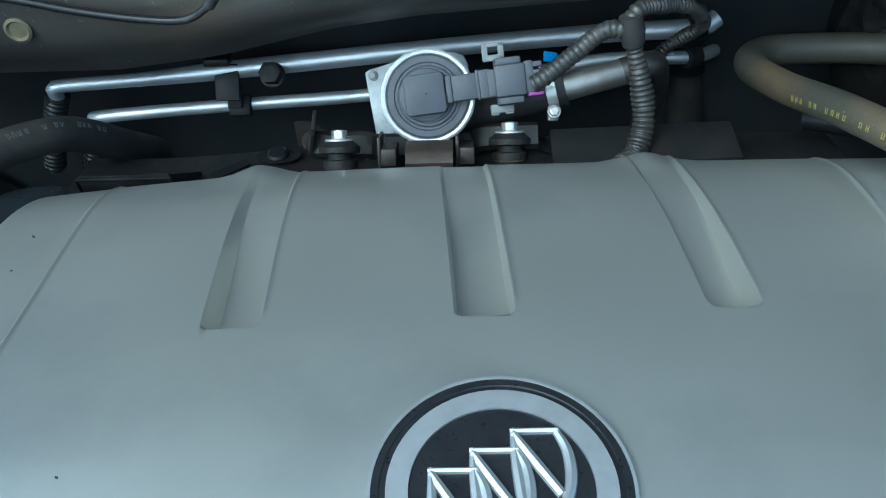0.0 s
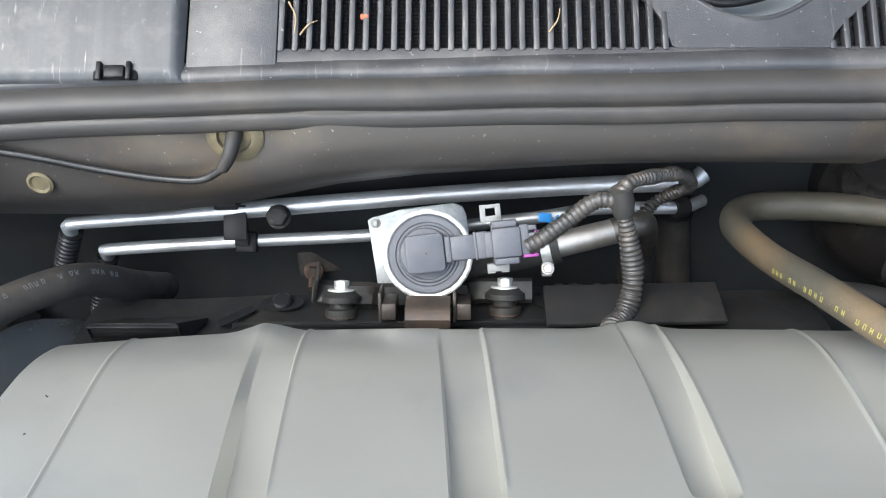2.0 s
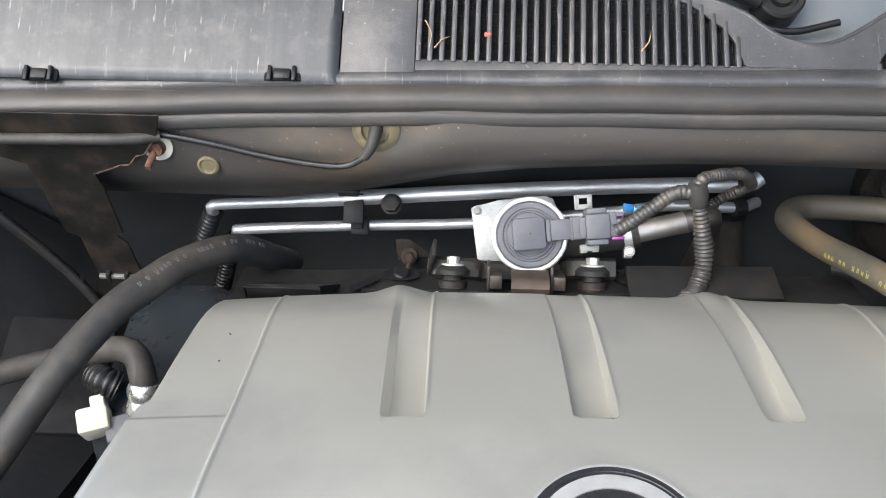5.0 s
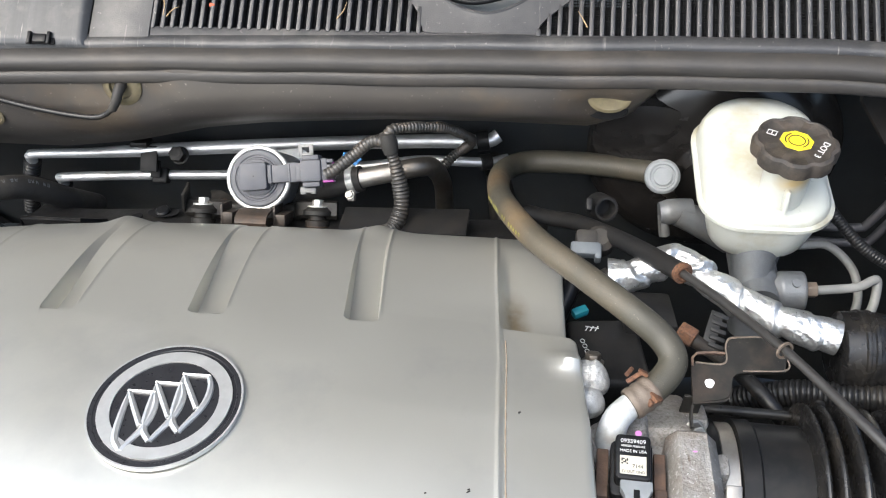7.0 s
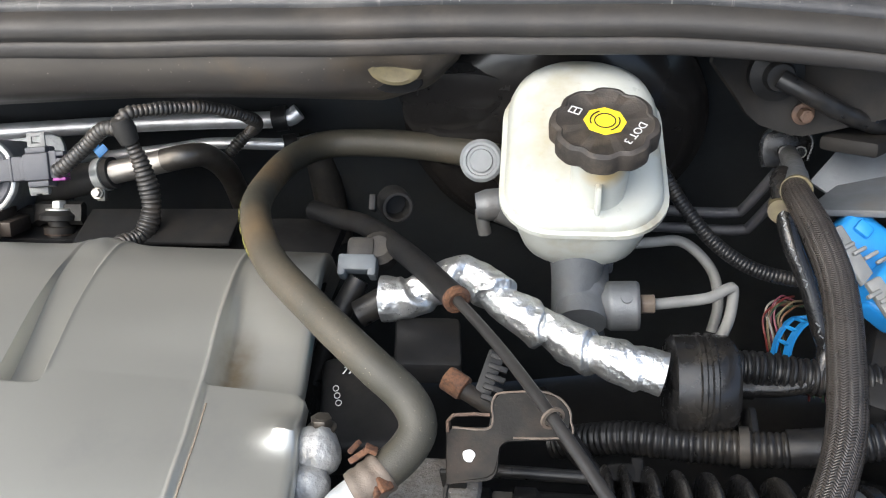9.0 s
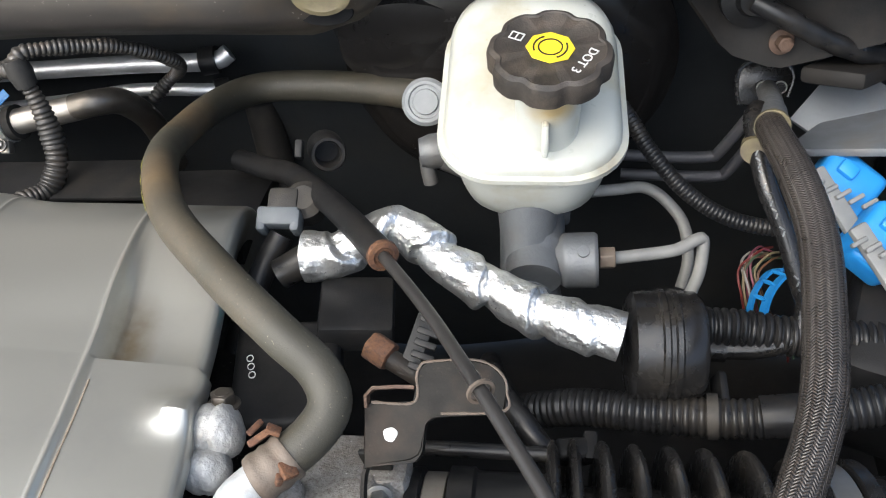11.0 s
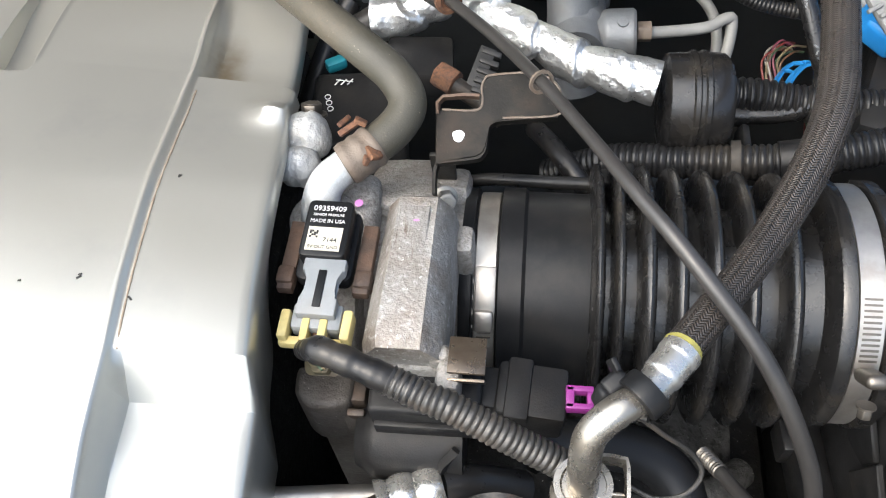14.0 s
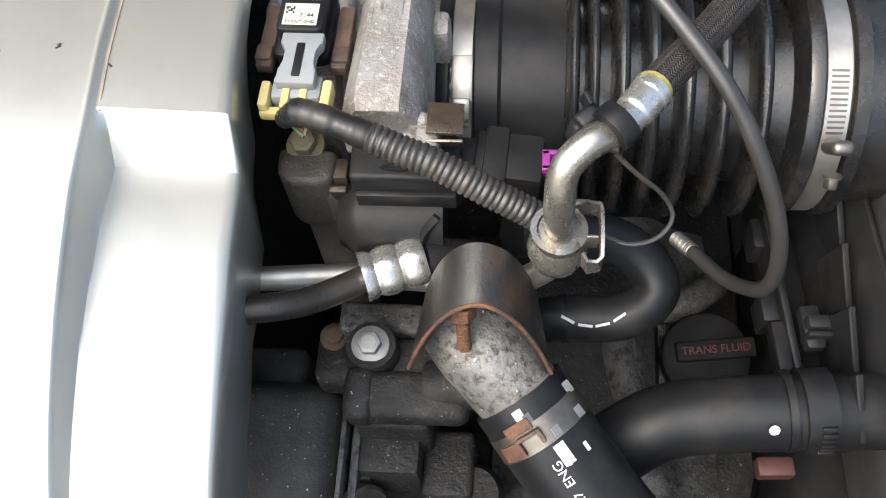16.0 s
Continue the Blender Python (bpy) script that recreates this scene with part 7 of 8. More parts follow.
part("motor_housing", loft([motor_ring(0.176, 0.86, 0.908), motor_ring(0.171, 0.98, 0.912), motor_ring(0.15, 1.0, 0.9145), motor_ring(0.11, 1.04, 0.9190), motor_ring(0.086, 1.07, 0.9205), motor_ring(0.080, 1.02, 0.9185)]), M_MOTOR, tb, "rough cast motor housing")
part("raised_panel", prism([(-0.0085, -0.030), (0.0070, -0.030), (0.0068, 0.026), (-0.0080, 0.026)], 0.0006, aim((0.3708, 0.138, 0.9335), (0, 0.075, 1), (0, 1, 0)), 0.0005), M_MOTOR, tb)
part("lower_lip", joined(box(0.041, 0.005, 0.016, pose(0.3725, 0.0805, 0.912, 0, 0, 0), 0.002, 3), box(0.012, 0.010, 0.012, pose(0.389, 0.0840, 0.922), 0.004, 3)), M_CAST, tb, "bright machined lip")
part("paint_dab", lathe([(0.0030, 0), (0.0028, 0.0003), (0, 0.0004)], aim((0.3715, 0.152, 0.9326), (0, 0, 1)), 16), M_PINK, tb, "pink paint dab")
part("paint_dab", lathe([(0.0024, 0), (0.0022, 0.0003), (0, 0.0004)], aim((0.3365, 0.176, 0.9152), (0, 0, 1)), 16), M_PINK, tb, "pink paint dab")
part("side_lug", box(0.010, 0.018, 0.03, pose(0.3945, 0.160, 0.895), 0.004), M_CAST, tb)
part("front_lug", box(0.012, 0.016, 0.02, pose(0.394, 0.073, 0.918), 0.004), M_CAST, tb)
part("vacuum_elbow", tube([(0.3160, 0.167, 0.908), (0.3170, 0.173, 0.920), (0.3215, 0.1805, 0.9285), (0.3320, 0.1905, 0.9318)], lambda s, L: 0.0108 - 0.0018 * s / L, 22), M_ELBOW, tb, "whitened vacuum elbow")
part("elbow_base", joined(lathe([(0.021, 0), (0.020, 0.008), (0.014, 0.013), (0, 0.014)], T(0.318, 0.170, 0.900), 28), box(0.026, 0.05, 0.03, pose(0.332, 0.178, 0.895), 0.007, 3)), M_CAST, tb)
def lump(c, r, seed):
    """Crumpled lump with a pinched seam."""
    b = bmesh.new()
    bmesh.ops.create_icosphere(b, subdivisions=4, radius=r)
    for v in b.verts:
        q = v.co * (120 / 1.6)
        k = 1 + 0.16 * noise.noise(q + Vector((seed, 0, 0))) + 0.08 * (0.5 - abs(noise.noise(q * 2.3 + Vector((0, seed, 0))))) - 0.10 * math.exp(-(v.co.x / (0.12 * r)) ** 2)
        v.co = v.co * k
    bmesh.ops.translate(b, verts=b.verts, vec=c)
    return b


part("crumpled_plug", joined(lump((0.3020, 0.2165, 0.922), 0.0138, 3.1), lump((0.3000, 0.1985, 0.918), 0.0122, 7.7)), M_LUMP, tb, "lumpy silver-grey plug")
part("plug_bolt", hexbolt(aim((0.3035, 0.2290, 0.924), (0, 0.5, 0.86)), 0.0062, 0.006, 0.0085), M_DARKSTEEL, tb)
part("lower_casting", joined(prism([(0.3130, 0.0900), (0.3440, 0.0890), (0.3440, 0.0720), (0.3360, 0.0675), (0.3220, 0.0675), (0.3140, 0.0740)], 0.045, T(0, 0, 0.848), 0.004, 3), box(0.024, 0.020, 0.18, pose(0.3345, 0.0790, 0.790), 0.004, 3)), M_BROWN_CAST, tb, "brown-stained casting boss and leg")
part("spring_tab", joined(box(0.0075, 0.012, 0.016, pose(0.3465, 0.0790, 0.882), 0.0012), box(0.0090, 0.004, 0.020, pose(0.3460, 0.0705, 0.878, 15), 0.0012)), M_BROWN_STEEL, tb)
part("casting_bolt", hexbolt(aim((0.3275, 0.0905, 0.893), (0, -0.25, 0.97)), 0.0068, 0.007, 0.0100), M_OLIVE_PLUG, tb, "dull brass-coloured bolt")

mp = thing("pressure_sensor", (0.329, 0.14, 0.925), "black pressure sensor with a printed label", "sensor")
MM = aim((0.329, 0.1415, 0.929), (0.0, -0.02, 1.0), (0.03, 1, 0))
part("case", prism(round_rect(0.0232, 0.033, 0.003, 3), 0.013, MM, 0.0012), M_BLACK_CLEAN, mp)
part("plinth", prism(round_rect(0.028, 0.041, 0.004, 3, 0, -0.003), 0.008, MM @ T(0, 0, -0.006), 0.001), M_BLACK_CLEAN, mp)
part("label", box(0.0172, 0.0135, 0.0003, MM @ T(0.0, -0.0066, 0.0132), 0), M_LABEL, mp, "cream paper label")
part("part_number", lettering("09359409", 0.0042, MM @ T(0, 0.0112, 0.0131)), M_PRINT, mp, "white print")
part("maker_line", lettering("SENSOR PRESSURE", 0.0019, MM @ T(0, 0.0075, 0.0131)), M_PRINT, mp)
part("origin_line", lettering("MADE IN USA", 0.0029, MM @ T(0, 0.0038, 0.0131)), M_PRINT, mp)
part("code_block", joined(*[box(0.0010, 0.0010, 0.0002, MM @ T(-0.0072 + 0.00112 * (k % 4), -0.0024 - 0.00112 * (k // 4), 0.01345), 0) for k in (0, 1, 3, 4, 6, 7, 9, 10, 12, 15)]), M_EMBLEM_BLACK, mp)
part("date_code", lettering("7144", 0.0036, MM @ T(0.0030, -0.0074, 0.01335)), M_EMBLEM_BLACK, mp)
part("pin_line", lettering("5V OUT GND", 0.0025, MM @ T(0, -0.0115, 0.01335)), M_EMBLEM_BLACK, mp)
for s_ in (-1, 1):
    part("mount_ear", joined(box(0.0080, 0.040, 0.006, MM @ T(0.0190 * s_, -0.008, -0.004), 0.001), box(0.009, 0.010, 0.010, MM @ T(0.0195 * s_, -0.020, -0.004), 0.002)), M_RUST_DARK, mp, "rust-brown mounting ear")
mc = thing("sensor_connector", (0.331, 0.09, 0.915), "grey connector with a yellowed plastic lock", "connector")
part("tongue", joined(prism([(0.0025 + x, y) for x, y in ((-0.0105, -0.016), (-0.0105, -0.023), (-0.0065, -0.027), (-0.0065, -0.034), (-0.0095, -0.038), (-0.0095, -0.047), (0.0095, -0.047), (0.0095, -0.038), (0.0065, -0.034), (0.0065, -0.027), (0.0105, -0.023), (0.0105, -0.016))], 0.006, MM @ T(0, 0, 0.005), 0.001), box(0.0245, 0.014, 0.010, MM @ T(0.0025, -0.045, 0.001), 0.002)), M_CONN_GREY, mc)
part("slot", box(0.004, 0.020, 0.001, MM @ T(0.0025, -0.033, 0.0112), 0.0003), M_BLACK_CLEAN, mc)
part("yellow_lock", joined(box(0.005, 0.015, 0.010, MM @ T(-0.0125, -0.050, 0.002), 0.0015), box(0.005, 0.016, 0.010, MM @ T(0.0175, -0.049, 0.002), 0.0015), box(0.035, 0.005, 0.006, MM @ T(0.0025, -0.0565, -0.001), 0.0015),
                           *[box(0.004, 0.012, 0.008, MM @ T(-0.002 + 0.0085 * k, -0.0525, 0.003), 0.001) for k in range(2)]), M_YELLOW_PLASTIC, mc, "yellowed plastic lock")
for k in range(3):
    part("wire", tube([MM @ Vector((-0.004 + 0.006 * k, -0.052, 0.001)), MM @ Vector((0.001 + 0.004 * k, -0.062, 0.000)), MM @ Vector((0.009, -0.069, -0.001))], 0.0012, 6, 0.002), wcol[(5, 2, 3)[k]], mc)
ml = thing("sensor_loom", (0.39, 0.05, 0.91), "black split-loom harness across the throttle body", "wiring")
part("taped_end", tube([(0.3254, 0.0806, 0.9292), (0.3382, 0.0733, 0.9437), (0.3604, 0.0654, 0.943), (0.3866, 0.0566, 0.9376)], lambda s, L: 0.0048 + 0.0018 * sm(0, 0.02, s) + 0.0003 * math.sin(s * 420) + 0.00012 * math.sin(s * 1100), 16, 0.0008), M_LOOM_BLACK, ml)
part("loom", tube([(0.3700, 0.0623, 0.9410), (0.3866, 0.0566, 0.9376), (0.3984, 0.0533, 0.935), (0.4231, 0.0456, 0.9241), (0.4474, 0.0397, 0.9106), (0.4561, 0.0381, 0.8959)], ribbed(0.0074, 0.0010, 0.0032), 18, 0.0006), M_LOOM, ml)

tac = thing("throttle_actuator", (0.385, 0.05, 0.86), "black plastic throttle actuator cover", "actuator")
part("cover", joined(box(0.054, 0.026, 0.030, pose(0.3825, 0.0735, 0.897, 4), 0.003, 3), box(0.050, 0.004, 0.012, pose(0.3825, 0.0600, 0.892, 4), 0.001), tube([(0.346, 0.0640, 0.867), (0.362, 0.0640, 0.867), (0.40, 0.0650, 0.867)], lambda s, L: 0.0215 - 0.006 * (1 - sm(0, 0.010, s)), 32), ribbon([(0.398, 0.050, 0.892), (0.392, 0.046, 0.884), (0.389, 0.045, 0.870)], (0, 0.6, 0.8), 0.004, 0.003)), M_BLACK, tac)
part("mould_mark", lathe([(0.0062, 0), (0.0058, 0.0005), (0.0050, 0.0005), (0.0046, 0.0001), (0, 0.0001)], aim((0.3790, 0.0655, 0.9120), (0, -0.12, 1), (0, 1, 0)) @ Matrix.Diagonal((1.4, 0.36, 1, 1)), 28), M_BLACK_CLEAN, tac)
part("clip", joined(box(0.0175, 0.020, 0.0016, pose(0.4025, 0.0820, 0.9290, -8, 3), 0.0005), box(0.0175, 0.0016, 0.010, pose(0.4025, 0.0718, 0.9235, 20), 0.0005)), M_BRONZE, tac, "folded bronze-toned spring clip")
tcn = thing("actuator_connector", (0.44, 0.06, 0.88), "black connector with a purple lock", "connector")
part("housing", box(0.034, 0.028, 0.024, pose(0.4322, 0.0760, 0.8970, 0, 4, -4), 0.003), M_BLACK, tcn)
part("socket", box(0.02, 0.022, 0.02, pose(0.4122, 0.0780, 0.8960, 0, 4, -4), 0.003), M_BLACK, tcn)
part("latch_frame", box(0.012, 0.032, 0.010, pose(0.4262, 0.0760, 0.9060, 0, 4, -4), 0.002), M_BLACK, tcn)
part("lock", joined(box(0.013, 0.003, 0.006, pose(0.4552, 0.0780, 0.9060), 0.0006), box(0.013, 0.003, 0.006, pose(0.4552, 0.0690, 0.9060), 0.0006), box(0.004, 0.011, 0.006, pose(0.4507, 0.0735, 0.9060), 0.0006), box(0.003, 0.011, 0.006, pose(0.4602, 0.0735, 0.9050), 0.0006)), M_PURPLE, tcn, "purple lock slide")

# ---- intake duct ----
duct = thing("intake_duct", (0.5, 0.175, 0.76), "ribbed black rubber air intake duct with steel clamps", "intake duct")
D0 = Vector((0.0, 0.176, 0.832))


def dlathe(prof, n=72):
    return lathe(prof, aim((0, D0.y, D0.z), (1, 0, 0)), n)


part("cuff", dlathe([(0.050, 0.390), (0.0590, 0.391), (0.0600, 0.393), (0.0600, 0.3975), (0.0565, 0.3985), (0.0565, 0.4115), (0.0610, 0.4125), (0.0610, 0.425), (0.0590, 0.427), (0.0585, 0.462), (0.062, 0.466)]), M_BLACK_CLEAN, duct)
cl = part("hose_clamp", dlathe([(0.0570, 0.3992), (0.0577, 0.3997), (0.0577, 0.4107), (0.0570, 0.4112)]), M_STEEL, duct, "stainless worm-drive clamp")
for k in range(12):
    part("slot", wrapped(box(0.0075, 0.0012, 0.0004, T(0, 0.045 - 0.003 * k, 0), 0), (0.4052, D0.y, D0.z), (1, 0, 0), (0, -0.25, 0.97), 0.0579), M_DARKSTEEL, cl)
part("screw_housing", joined(wrapped(box(0.0115, 0.026, 0.0020, T(0.0004, -0.006, 0.0012), 0.0008), (0.4052, D0.y, D0.z), (1, 0, 0), (0, -0.62, 0.78), 0.0579), wrapped(box(0.0105, 0.012, 0.0055, T(0, 0.010, 0.003), 0.002), (0.4052, D0.y, D0.z), (1, 0, 0), (0, -0.62, 0.78), 0.0579)), M_STEEL, cl)
prof = []
x_ = 0.462
for k in range(7):
    rr_ = (0.077, 0.0775, 0.077, 0.076, 0.0755, 0.075, 0.0745)[k]
    xc_ = (0.4660, 0.4768, 0.4920, 0.5085, 0.5265, 0.5450, 0.5665)[k]
    h_ = 0.0034 if k < 2 else 0.0043
    for f, q in ((-1.16, 0.0), (-1.04, 0.30), (-0.92, 0.66), (-0.72, 0.88), (-0.4, 0.97), (0.0, 1.0), (0.4, 0.97), (0.72, 0.88), (0.92, 0.66), (1.04, 0.30), (1.16, 0.0)):
        prof.append((0.053 + (rr_ - 0.053) * q, xc_ + h_ * f))
x_ = 0.5815
prof += [(0.055, x_ + 0.003), (0.067, x_ + 0.005), (0.0715, x_ + 0.007), (0.0725, x_ + 0.009), (0.0725, x_ + 0.014), (0.068, x_ + 0.015), (0.068, x_ + 0.030), (0.072, x_ + 0.031), (0.072, x_ + 0.038), (0.064, x_ + 0.040), (0.064, x_ + 0.08)]
part("bellows", dlathe(prof, 80), M_BELLOWS, duct)
cl2 = part("hose_clamp", dlathe([(0.0690, x_ + 0.0155), (0.0698, x_ + 0.016), (0.0698, x_ + 0.0285), (0.069, x_ + 0.029)]), M_STEEL, duct, "stainless worm-drive clamp")
part("screw_housing", joined(box(0.012, 0.022, 0.008, pose(x_ + 0.022, 0.108, 0.8735, -52), 0.0035, 3), hexbolt(aim((x_ + 0.022, 0.099, 0.861), (0, -0.55, -0.83)), 0.004, 0.006, 0.005)), M_DARKSTEEL, cl2)
for k in range(12):
    part("slot", wrapped(box(0.009, 0.0012, 0.0004, T(0, 0.05 - 0.003 * k, 0), 0), (x_ + 0.0222, D0.y, D0.z), (1, 0, 0), (0, -0.25, 0.97), 0.07), M_DARKSTEEL, cl2)

# ---- lower front: pipes, arch bracket, housing, hoses ----
pa = thing("hard_line", (0.33, 0.01, 0.85), "dark metal line ending in a crimped bright ferrule", "pipe")
part("line", tube([(0.2603, -0.0101, 0.8872), (0.2974, -0.0033, 0.8884), (0.3256, 0.0039, 0.8824), (0.3412, 0.014, 0.8724), (0.3652, 0.0304, 0.8659)], 0.0070, 18), M_LINE_STEEL, pa)
part("ferrule", tube([(0.3600, 0.0285, 0.8662), (0.3755, 0.0345, 0.8657), (0.3915, 0.0402, 0.8664)], lambda s, L: 0.0108 + 0.0022 * abs(math.cos(s / L * math.pi * 2.5)) ** 0.6, 36, 0.0008, shape=lambda a, s: 1 + 0.035 * math.cos(6 * a)), M_NICKEL, pa, "crimped bright ferrule")
part("hose", tube([(0.390, 0.0398, 0.8662), (0.405, 0.045, 0.860), (0.43, 0.05, 0.84)], 0.010, 16), M_LOOM_BLACK, pa)
pb = thing("cross_line", (0.37, 0.03, 0.845), "bare metal line running below the actuator", "pipe")
part("line", tube([(0.2573, 0.0252, 0.8633), (0.3067, 0.031, 0.8565), (0.3561, 0.0374, 0.85), (0.4058, 0.035, 0.8512), (0.4331, 0.0298, 0.861), (0.4509, 0.0293, 0.8783), (0.457, 0.0300, 0.8952)], 0.0066, 16), M_STEEL, pb)

arch = thing("arch_bracket", (0.42, 0.0, 0.83), "arched black steel bracket with rusty edges", "bracket")


def arch_at(u, v):
    """u runs over the arch from foot to foot, v from the rear edge to the open front."""
    a = math.pi * u
    w = 0.0158 + 0.003 * v
    h = math.sin(a) ** (0.38 + 0.17 * v)
    spread = (1 - h) * (0.018 + 0.004 * v)
    x = -math.cos(a) * w - (spread if u < 0.5 else -spread)
    return (0.4205 + x, 0.024 - 0.026 * v - 0.012 * (1 - h) * v, 0.868 + 0.0465 * h - 0.0115 * v - 0.028 * (1 - h))


part("arch", sheet(arch_at, [0.02 + 0.96 * i / 40 for i in range(41)], [i / 12 for i in range(13)], 0.0028), M_SHIELD, arch)
part("rusty_edge", tube([arch_at(0.02 + 0.96 * i / 24, 1.0) for i in range(25)], lambda s, L: 0.0011 + 0.0003 * noise.noise(Vector((s * 160, 2, 5))), 8, 0.001), M_RUST, arch, "rusty raw edge")
part("stud", joined(tube([(0.4115, 0.0085, 0.880), (0.4125, 0.0015, 0.871), (0.4135, -0.0065, 0.860)], lambda s, L: 0.0032 + 0.0005 * math.sin(s * 4500), 12, 0.0004), prism([(0.0078 * math.cos(radians(60 * k)), 0.0078 * math.sin(radians(60 * k))) for k in range(6)], 0.007, aim((0.4115, 0.0085, 0.880), (0, -0.6, -0.8)), 0.0008)), M_RUST, arch)

th = thing("thermostat_housing", (0.42, 0.0, 0.80), "pitted cast-aluminium thermostat housing", "housing")
part("neck", tube([(0.4085, 0.024, 0.836), (0.414, 0.016, 0.836), (0.4225, 0.0040, 0.832), (0.4425, -0.0165, 0.820)], lambda s, L: 0.026 - 0.0028 * sm(0, L, s), 28), M_NECK, th)
# lower castings: near-black colour holds shade as well as grime
part("branch", joined(box(0.068, 0.027, 0.022, pose(0.3810, -0.0160, 0.8110, 6, -2, 0), 0.007, 4), box(0.016, 0.029, 0.024, pose(0.3560, -0.0160, 0.8110, 6), 0.005, 3), tube([(0.395, -0.010, 0.810), (0.410, -0.008, 0.816), (0.425, -0.004, 0.826)], 0.0155, 22)), M_CAST_SHADED, th)
part("boss", lathe([(0.0165, -0.05), (0.0150, -0.004), (0.0135, 0.0), (0, 0.0)], T(0.3604, 0.0090, 0.8235), 28), M_CAST_SHADED, th)
part("web", joined(box(0.072, 0.026, 0.030, pose(0.388, 0.006, 0.797), 0.004, 3), box(0.040, 0.030, 0.028, pose(0.345, 0.012, 0.785), 0.006, 3)), M_CAST_SHADED, th)
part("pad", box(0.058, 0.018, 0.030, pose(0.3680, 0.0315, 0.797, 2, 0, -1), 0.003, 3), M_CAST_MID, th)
part("step_block", box(0.042, 0.040, 0.080, pose(0.3715, -0.0080, 0.756), 0.004, 3), M_CAST_SHADED, th)
part("foot_block", joined(box(0.035, 0.050, 0.10, pose(0.3685, -0.022, 0.722), 0.003, 2), box(0.012, 0.006, 0.10, pose(0.3520, -0.046, 0.712), 0.002)), M_CAST_SHADED, th)
part("round_block", joined(box(0.030, 0.040, 0.10, pose(0.4010, -0.034, 0.700), 0.004, 3), lathe([(0.020, -0.05), (0.020, 0.036), (0.016, 0.044), (0, 0.044)], T(0.4150, -0.050, 0.700), 28)), M_CAST_SHADED, th)
part("bolt", hexbolt(T(0.3604, 0.0090, 0.8235) @ Matrix.Rotation(radians(10), 4, "X"), 0.0066, 0.006, 0.0104), M_BOLT, th, "grey flange bolt")
part("bolt", hexbolt(T(0.3352, 0.0228, 0.799), 0.006, 0.004, 0.0085), M_RUST_DARK, th, "rusty flange bolt")

rh = thing("radiator_hose", (0.47, -0.05, 0.78), "thick black radiator hose with white print", "hose")
RA = Vector((0.60, -0.70, -0.40)).normalized()
RP = Vector((0.4400, -0.0140, 0.8215))
part("hose", tube([RP, RP + RA * 0.05, RP + RA * 0.10 + Vector((0.004, 0, 0)), RP + RA * 0.17 + Vector((0.02, 0.0, 0))], 0.0260, 36), M_BLACK_CLEAN, rh)
rcl = part("spring_clamp", tube([RP + RA * 0.012, RP + RA * 0.026], 0.0268, 36, 0.002), M_DARKSTEEL, rh, "rust-spotted spring clamp")
RN = Vector((-0.1, -0.25, 1))
part("strap", wrapped(box(0.0065, 0.034, 0.0012, T(-0.004, -0.012, 0.0006), 0.0003), RP + RA * 0.014, RA, RN, 0.0270), M_BOLT, rcl)
part("strap", wrapped(box(0.0060, 0.022, 0.0012, T(0.0085, -0.014, 0.0006), 0.0003), RP + RA * 0.014, RA, RN, 0.0270), M_BOLT, rcl)
part("ear", wrapped(box(0.0060, 0.014, 0.0014, T(-0.003, 0.010, 0.0012), 0.0003), RP + RA * 0.014, RA, RN, 0.0270), M_RUST, rcl)
part("ear", joined(wrapped(box(0.0022, 0.012, 0.0045, T(0.0020, 0.008, 0.0026), 0.0008), RP + RA * 0.014, RA, RN, 0.0270), wrapped(box(0.0080, 0.0022, 0.0045, T(0.0050, 0.002, 0.0026), 0.0008), RP + RA * 0.014, RA, RN, 0.0270)), M_RUST_DARK, rcl)
part("ear", wrapped(box(0.0080, 0.013, 0.0014, T(0.0065, 0.020, 0.0010), 0.0003), RP + RA * 0.014, RA, RN, 0.0270), M_RUST, rcl)
part("print_bars", joined(wrapped(box(0.012, 0.006, 0.0003, T(0.034, -0.002, 0), 0), RP, RA, RN, 0.0261), wrapped(box(0.005, 0.014, 0.0003, T(0.038, -0.008, 0), 0), RP, RA, RN, 0.0261), wrapped(box(0.006, 0.005, 0.0003, T(0.006, 0.006, 0), 0), RP, RA, RN, 0.0261)), M_PRINT, rh, "white paint marks")


def hose_text(text, size, along, around):
    b = lettering(text, size, Matrix.Rotation(math.pi, 4, "Z"), 0.0001)
    bmesh.ops.transform(b, matrix=T(along, around, 0.0001) @ Matrix.Diagonal((1, -1, 1, 1)), verts=b.verts)
    return wrapped(b, RP, RA, RN, 0.0261)


part("lettering", joined(hose_text("ENG", 0.0072, 0.042, 0.004), hose_text("5760627", 0.0062, 0.064, 0.004)), M_PRINT, rh, "white lettering ENG and digits")

